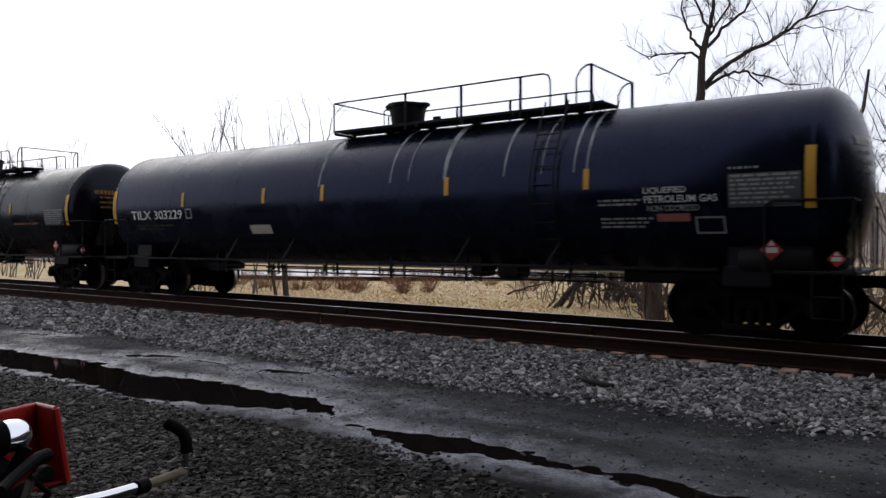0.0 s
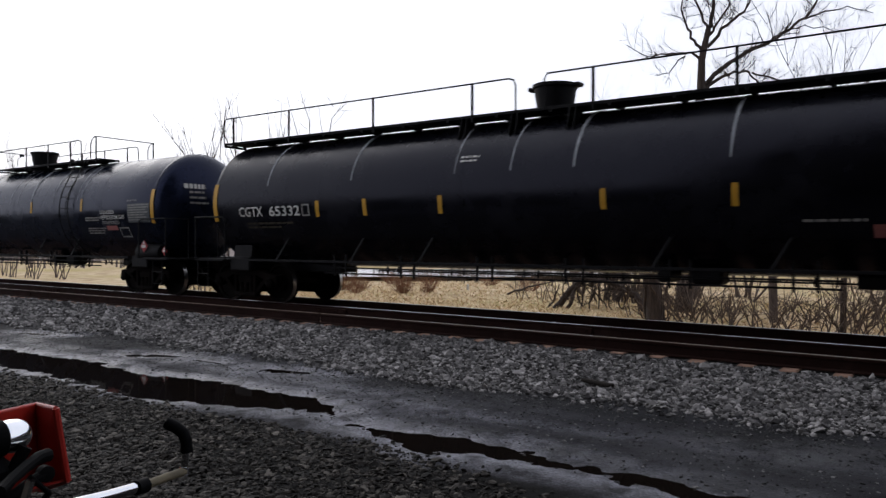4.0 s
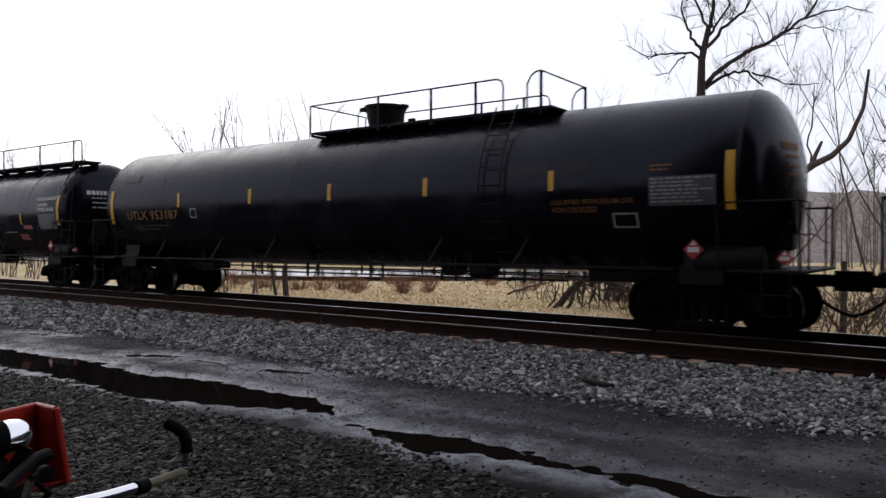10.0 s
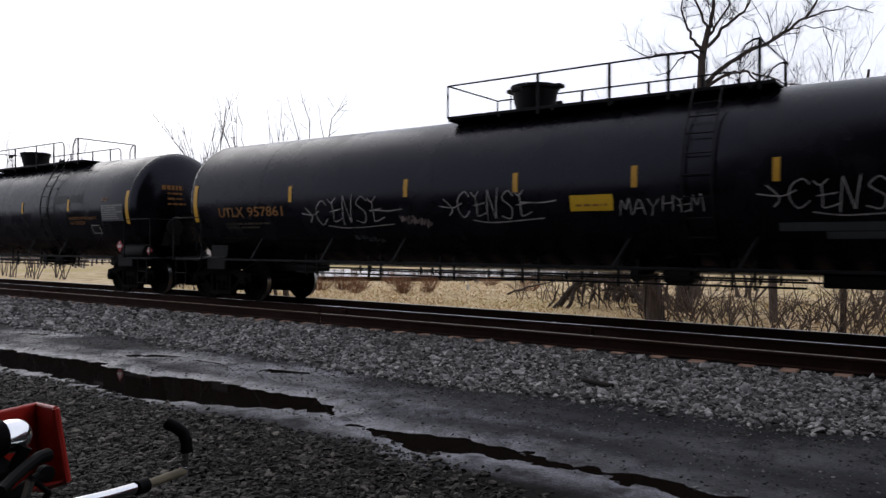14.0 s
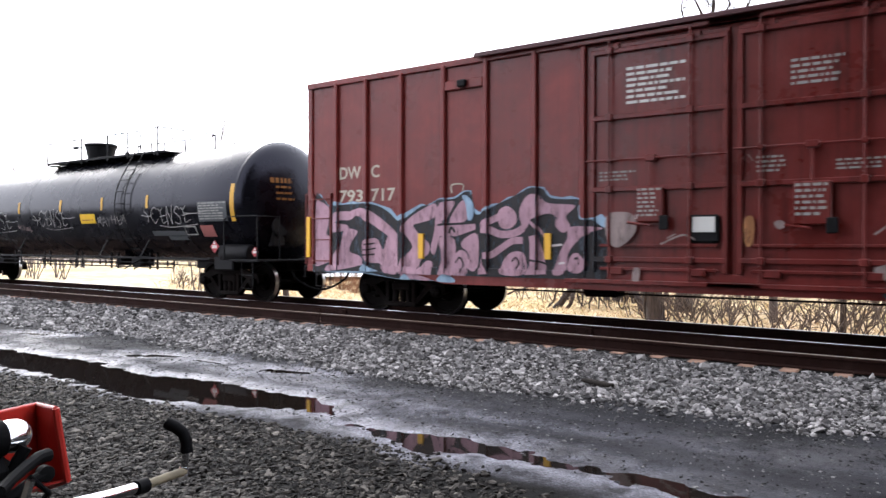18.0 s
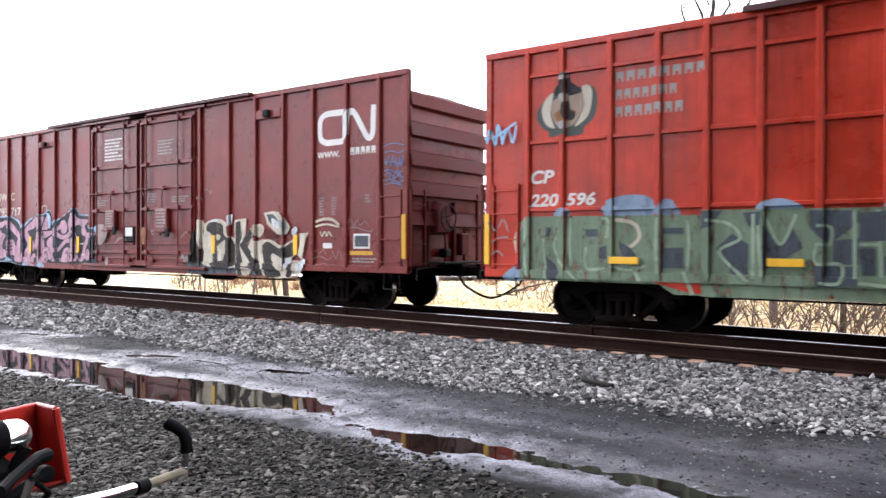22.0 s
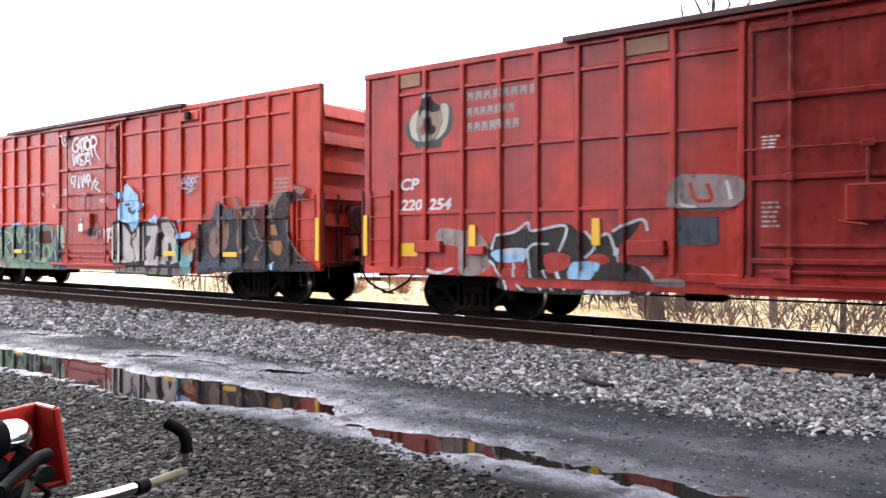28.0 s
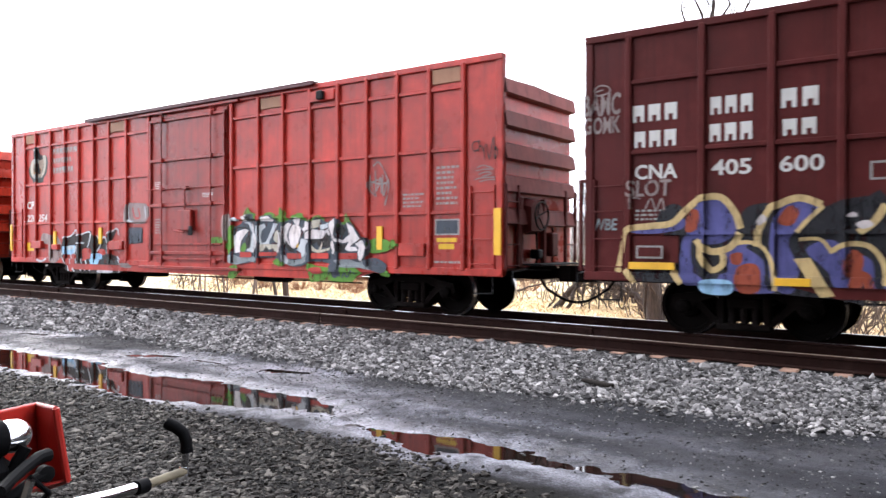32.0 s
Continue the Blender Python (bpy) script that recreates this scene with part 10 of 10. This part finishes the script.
for x in (-6.24, -3.87, 3.76, 6.04):
    strip(cp_a, x - 0.24, x + 0.24, 1.13, 1.24, -1.50)
strip(cp_a, -8.84, -8.74, 1.08, 1.97, -1.462)
strip(cp_a, 8.74, 8.84, 1.08, 1.97, -1.462)
mb = Mesh()
mb.box(-0.31, -0.09, -1.60, -1.585, 1.76, 1.98, 0.006)
part("route_card", mb, "white", cp_a, "white paper card on the door lock")
mb = Mesh()
mb.lathe([(-1.603, 0.055), (-1.585, 0.062)], 16, "y", (-0.16, 0, 2.09))
part("seal_disc", mb, "dim_white", cp_a, "round pale disc on the door lock")
panel(cp_a, R_CP, "data_plate", -2.55, -1.72, 2.36, 2.5, "boxcar_red", 0.004)
for x, z0, z1 in ((-6.28, 1.35, 1.78), (-3.89, 1.42, 1.86), (3.72, 1.35, 1.8), (6.04, 1.32, 1.78)):
    strip(cp_b, x - 0.07, x + 0.07, z0, z1, -1.425)
strip(cp_b, 8.7, 8.84, 1.24, 2.07, -1.462)
strip(cp_b, -8.84, -8.74, 1.2, 2.0, -1.462)
for x0, x1, z0, z1, mat in ((2.58, 3.25, 4.42, 4.66, "tan_plate"), (7.32, 7.96, 4.40, 4.68, "tan_plate"), (-3.4, -2.7, 4.4, 4.66, "tan_plate"), (-7.94, -7.45, 4.42, 4.68, "tan_plate")):
    pad(cp_b, x0, x1, z0, z1, mat, 0.04)
for x0, x1, z0, z1 in ((6.56, 7.18, 1.2, 1.45), (-7.55, -6.95, 1.28, 1.5), (-3.35, -2.75, 1.26, 1.5), (-6.35, -6.0, 1.25, 1.4)):
    pad(cp_b, x0, x1, z0, z1, "boxcar_faded", 0.11)
panel(cp_b, R_CP, "data_plate", 7.36, 7.92, 1.60, 1.9, "dim_white", 0.002)
panel(cp_b, R_CP, "data_plate", 7.40, 7.88, 1.63, 1.87, "spray_slate", 0.004)
panel(cp_b, R_CP, "data_plate", 7.41, 7.86, 1.47, 1.55, "amber_plate", 0.003)
panel(cp_b, R_CP, "data_plate", 7.45, 7.80, 1.34, 1.44, "amber_plate", 0.003)
panel(cp_b, R_CP, "data_plate", -7.95, -7.55, 1.2, 1.45, "amber_plate", 0.003)
panel(cp_b, R_CP, "data_plate", -2.55, -1.95, 1.45, 1.85, "spray_slate", 0.003)
print_rows(cp_b, 7.35, 7.95, 1.04, 1.12, 1, 77)

# ---- dark brown car
for n, x0, x1, z0, z1 in ((3, -8.1, -7.33, 3.35, 3.61), (3, -8.07, -7.35, 2.95, 3.2), (3, -6.9, -6.25, 3.36, 3.62), (3, -6.91, -6.25, 2.96, 3.22), (2, -5.92, -5.37, 3.36, 3.63), (2, -5.9, -5.4, 2.97, 3.2)):
    block_word(cna, R_CNA, n, x0, x1, z0, z1, "white")
stencil(cna, R_CNA, "CNA", -8.06, -7.39, 2.45, 2.68, "white")
stencil(cna, R_CNA, "405", -6.88, -6.32, 2.46, 2.69, "white")
stencil(cna, R_CNA, "600", -5.94, -5.37, 2.46, 2.69, "white")
strip(cna, -8.12, -7.4, 1.05, 1.16, -1.48)
strip(cna, -5.98, -5.52, 0.86, 0.97, -1.475)
panel(cna, R_CNA, "data_plate", -7.99, -7.57, 1.22, 1.42, "dim_white", 0.12)
panel(cna, R_CNA, "data_plate", -7.96, -7.60, 1.25, 1.39, "boxcar_dark", 0.122)
print_rows(cna, -8.05, -7.6, 1.78, 1.98, 3, 81, "dim_white")
panel(cna, R_CNA, "data_plate", -4.82, -4.4, 2.30, 2.55, "dim_white", 0.0022)
panel(cna, R_CNA, "data_plate", -4.79, -4.43, 2.33, 2.52, "boxcar_dark", 0.0035)


# ---- tank cars
def tpatch(car, name, x0, x1, z0, z1, mat, lift=0.010, label=""):
    part(name, arc_patch(x0, x1, z0, z1, SHELL[car.name][0] + lift, SHELL[car.name][1], 6, name, mat), None, car, label)


def data_table(car, x0, x1, z0, z1, seed, mat="grey_patch"):
    """Painted inspection table: ground and rows of small marks."""
    tpatch(car, "inspection_table", x0, x1, z0, z1, mat, 0.009)
    part("small_print", stencil_bars(x0 + 0.03, z0 + 0.02, x1 - x0 - 0.06, z1 - z0 - 0.04, 7, seed, SHELL[car.name][0] + 0.013, SHELL[car.name][1], "dim_white"), None, car)


def frame_plate(car, x0, x1, z0, z1, tank_mat):
    tpatch(car, "framed_plate", x0, x1, z0, z1, "dim_white", 0.009)
    tpatch(car, "framed_plate", x0 + 0.03, x1 - 0.03, z0 + 0.03, z1 - 0.03, tank_mat, 0.012)


def word(car, body, x0, x1, z0, z1, mat, bold=0.01):
    me = text_mesh(body, z1 - z0, x1 - x0, bold, 0.0, "lettering", mat)
    part("lettering", wrap(me, x0, z0, SHELL[car.name][0] + 0.012, SHELL[car.name][1]), None, car)


def band(car, x, w, z0, z1, mat="band_grey"):
    """Scuffed weld band over the upper shell."""
    mb = Mesh()
    v = []
    for a in np.linspace(math.asin((z0 - TANK_Z) / TANK_R), math.pi / 2, 14):
        y, z = -(TANK_R + 0.008) * math.cos(a), TANK_Z + (TANK_R + 0.008) * math.sin(a)
        k = 0.25 + 0.75 * (a / (math.pi / 2))
        v += [(x - w / 2 * k, y, z), (x + w / 2 * k, y, z)]
    mb.add(v, [(2 * i, 2 * i + 1, 2 * i + 3, 2 * i + 2) for i in range(13)])
    part("weld_band", mb, mat, car, "grey scuffed weld band")


word(tilx, "LIQUEFIED", 6.09, 6.76, 2.21, 2.32, "white")
word(tilx, "PETROLEUM GAS", 6.10, 7.22, 2.08, 2.19, "white")
word(tilx, "NON ODORIZED", 6.14, 6.95, 1.95, 2.04, "dim_white")
for x0, x1, z0, z1, rows, sd in ((5.33, 6.05, 2.02, 2.15, 2, 1), (5.35, 6.23, 1.67, 1.86, 3, 2), (7.37, 7.81, 2.50, 2.57, 1, 4)):
    part("small_print", stencil_bars(x0, z0, x1 - x0, z1 - z0, rows, sd, TANK_R + 0.012, TANK_Z), None, tilx)
tpatch(tilx, "label", 6.29, 6.80, 1.79, 1.91, "pink_plate", 0.010, "faded red label")
frame_plate(tilx, 6.87, 7.31, 1.60, 1.86, "tank_blue")
frame_plate(tilx, -5.45, -5.22, 2.04, 2.28, "tank_blue")
data_table(tilx, 7.37, 8.36, 1.98, 2.47, 5)
tpatch(tilx, "label", -3.2, -2.5, 1.66, 1.86, "cream", 0.010, "dull tan label")
for x, w in ((-0.95, 0.13), (0.98, 0.08), (1.43, 0.05), (2.28, 0.2), (3.56, 0.08), (4.3, 0.06), (4.9, 0.07), (5.13, 0.09)):
    band(tilx, x, w, 2.62, 3.8)
word(cgtx, "NON-ODORIZED", 6.74, 7.83, 2.69, 2.80, "white")
word(cgtx, "LIQUEFIED", 6.81, 7.39, 2.50, 2.60, "white")
word(cgtx, "PETROLEUM GAS", 6.81, 7.75, 2.37, 2.48, "white")
data_table(cgtx, 6.85, 7.86, 1.84, 2.30, 6)
tpatch(cgtx, "label", 5.88, 6.38, 1.86, 1.98, "pink_plate", 0.010, "faded red label")
tpatch(cgtx, "label", 5.46, 5.96, 1.53, 1.71, "pink_plate", 0.010, "faded red label")
part("small_print", stencil_bars(-1.18, 2.9, 0.4, 0.15, 2, 9, TANK_R + 0.012, TANK_Z, "white"), None, cgtx)
part("small_print", stencil_bars(4.6, 1.72, 0.8, 0.07, 1, 19, TANK_R + 0.012, TANK_Z), None, cgtx)
frame_plate(cgtx, -5.2, -4.98, 2.03, 2.28, "tank_grey")
for x, w in ((-6.3, 0.1), (-3.82, 0.1), (-1.27, 0.07), (-0.08, 0.06), (1.13, 0.10), (3.64, 0.08), (6.15, 0.1), (7.85, 0.07)):
    band(cgtx, x, w, 2.72, 3.8)
word(utlx, "LIQUEFIED PETROLEUM GAS", 5.12, 6.54, 2.08, 2.17, "yellow_paint", 0.004)
word(utlx, "NON ODORIZED", 5.13, 5.92, 1.96, 2.05, "yellow_paint", 0.004)
tpatch(utlx, "patch", 4.31, 5.05, 2.57, 2.79, "dull_patch", 0.008, "pale patch of newer paint")
tpatch(utlx, "patch", 5.2, 5.83, 2.57, 2.79, "dull_patch", 0.008, "pale patch of newer paint")
frame_plate(utlx, 6.18, 6.60, 1.70, 1.94, "tank_grey")
frame_plate(utlx, -4.62, -4.38, 2.05, 2.28, "tank_grey")
data_table(utlx, 6.80, 7.82, 2.03, 2.48, 7)
part("small_print", stencil_bars(6.82, 2.54, 0.34, 0.13, 2, 10, 1.485 + 0.012, 2.42, "yellow_paint"), None, utlx)
tpatch(utlx, "patch", -7.55, -6.9, 3.02, 3.22, "tank_black", 0.010, "dark square patch")
tpatch(cense, "label", 1.75, 2.5, 1.98, 2.24, "amber_plate", 0.012, "bright yellow label")
part("small_print", stencil_bars(1.85, 2.02, 0.55, 0.07, 1, 23, 1.485 + 0.016, 2.42, "spray_rust"), None, cense)
data_table(cense, 6.99, 8.05, 1.96, 2.43, 8)
frame_plate(cense, 6.33, 6.78, 1.64, 1.86, "tank_black")
tpatch(cense, "label", 6.97, 7.45, 1.6, 1.87, "pink_plate", 0.010, "faded red label")
tpatch(cense, "patch", 4.95, 6.3, 1.63, 1.75, "grey_patch", 0.009, "grey painted-over strip")
tpatch(cense, "patch", 5.55, 6.3, 1.52, 1.62, "grey_patch", 0.009, "grey painted-over strip")


TAG_STROKES = {"C": [[(0.95, 0.8), (0.6, 1.0), (0.1, 0.75), (0.05, 0.3), (0.45, 0.0), (0.95, 0.25)]], "E": [[(0.0, 0.98), (0.3, 0.82), (0.65, 1.02)], [(0.35, 0.85), (0.42, 0.4), (0.45, 0.05), (1.2, 0.2)], [(0.15, 0.46), (0.6, 0.5), (1.05, 0.55)]],
               "N": [[(0.05, -0.1), (0.2, 1.1)], [(0.2, 1.1), (0.7, 0.0)], [(0.7, 0.0), (0.95, 1.15)]], "S": [[(1.0, 0.85), (0.6, 1.05), (0.2, 0.75), (0.85, 0.4), (0.7, 0.0), (0.05, 0.1)]],
               "M": [[(0.0, 0.0), (0.2, 1.0), (0.5, 0.4), (0.8, 1.1), (0.95, 0.0)]], "A": [[(0.0, 0.0), (0.5, 1.0), (0.95, 0.0)], [(0.2, 0.4), (0.8, 0.45)]], "Y": [[(0.1, 1.0), (0.5, 0.5), (0.95, 1.0)], [(0.5, 0.5), (0.35, -0.1)]],
               "H": [[(0.1, 0.0), (0.2, 1.0)], [(0.85, 0.0), (0.95, 1.0)], [(0.15, 0.5), (0.9, 0.55)]]}


def tank_tag(car, body, x0, x1, z0, z1, flourish=True, width=0.019):
    """A tag sprayed letter by letter, each letter one run of paint."""
    w, h = (x1 - x0) / len(body), z1 - z0
    rng = random.Random(len(body) + int(x0 * 10))
    shapes = []
    for k, c in enumerate(body):
        dz = rng.uniform(-0.03, 0.03)
        shapes.append([[(x0 + w * (k + 0.92 * a), z0 + dz + h * b) for a, b in st] for st in TAG_STROKES[c]])
    if flourish:
        shapes += [[[(x0 - 0.42, z0 + 0.24), (x0 - 0.1, z0 + 0.2), (x0 + 0.1, z0 + 0.28)]], [[(x0 - 0.3, z0 + 0.36), (x0 - 0.12, z0 + 0.18), (x0 - 0.2, z0 + 0.05)]],
                   [[(x1 - 0.2, z0 + 0.26), (x1 + 0.2, z0 + 0.24), (x1 + 0.5, z0 + 0.27)]], [[(x0 + 0.3, z0 - 0.03), ((x0 + x1) / 2, z0 - 0.08), (x1 + 0.25, z0 - 0.02)]]]
    for k, strokes in enumerate(shapes):
        mb = Mesh()
        for st in strokes:
            mb.stroke(smooth_loop(st, False, 5), width, 0)
        me = mb.data("graffiti", "spray_dull", False)
        part("graffiti", wrap(me, 0, 0, SHELL[car.name][0] + 0.013 + 0.0006 * k, SHELL[car.name][1]), None, car)


tank_tag(cense, "CENSE", -4.1, -2.3, 1.84, 2.34)
tank_tag(cense, "CENSE", -0.5, 1.0, 1.9, 2.36)
tank_tag(cense, "CENSE", 5.1, 6.65, 1.92, 2.32)
tank_tag(cense, "MAYHEM", 2.6, 3.95, 1.92, 2.16, False, 0.016)
part("small_print", stencil_bars(5.1, 1.95, 1.5, 0.1, 1, 31, TANK_R + 0.012, TANK_Z, "yellow_paint"), None, front)
data_table(front, 6.99, 8.05, 1.96, 2.43, 18)


def scribble(car, x0, x1, z0, z1, n, seed, mat="spray_greywash", width=0.018, fall=0.0):
    """Small illegible loops of paint in a row."""
    rng = random.Random(seed)
    for k in range(n):
        a, w, d = x0 + (x1 - x0) * k / n, (x1 - x0) / n, -fall * k / n
        mb = Mesh()
        pts = [(a + w * u, z0 + d + (z1 - z0) * min(1, max(0, v + rng.uniform(-0.15, 0.15)))) for u, v in ((0.05, 0.8), (0.2, 0.1), (0.45, 0.7), (0.6, 0.15), (0.9, 0.55))]
        mb.stroke(smooth_loop(pts, False, 5), width, 0)
        me = mb.data("graffiti", mat, False)
        part("graffiti", wrap(me, 0, 0, SHELL[car.name][0] + 0.013 + 0.0006 * k, SHELL[car.name][1]), None, car)


scribble(cense, -1.87, -1.12, 1.84, 2.04, 5, 3, fall=0.12)
scribble(cense, -3.2, -2.4, 1.52, 1.66, 5, 4, "grey_patch", 0.016, 0.1)


# ======== what moves: the whole train rolls by, and its wheels turn ========
def motions():
    for car, centre in CARS:
        walk(car, [(float(t), pose(centre - travel(t), TRACK_Y, 0)) for t in range(0, 33)])
    for truck, x, centre in TRUCKS:
        walk(truck, [(float(t), pose(x, 0, 0.46 + rail_z(centre - travel(t) + x))) for t in range(0, 33)])
    base = travel(0.0)
    for w, (x, y, z) in WHEELSETS:
        rows = []
        for k in range(0, 161):
            t = k * 0.2
            rows.append((t, pose(x, y, z) @ Matrix.Rotation(-(travel(t) - base) / WHEEL_R, 4, "Y")))
        walk(w, rows)


motions()
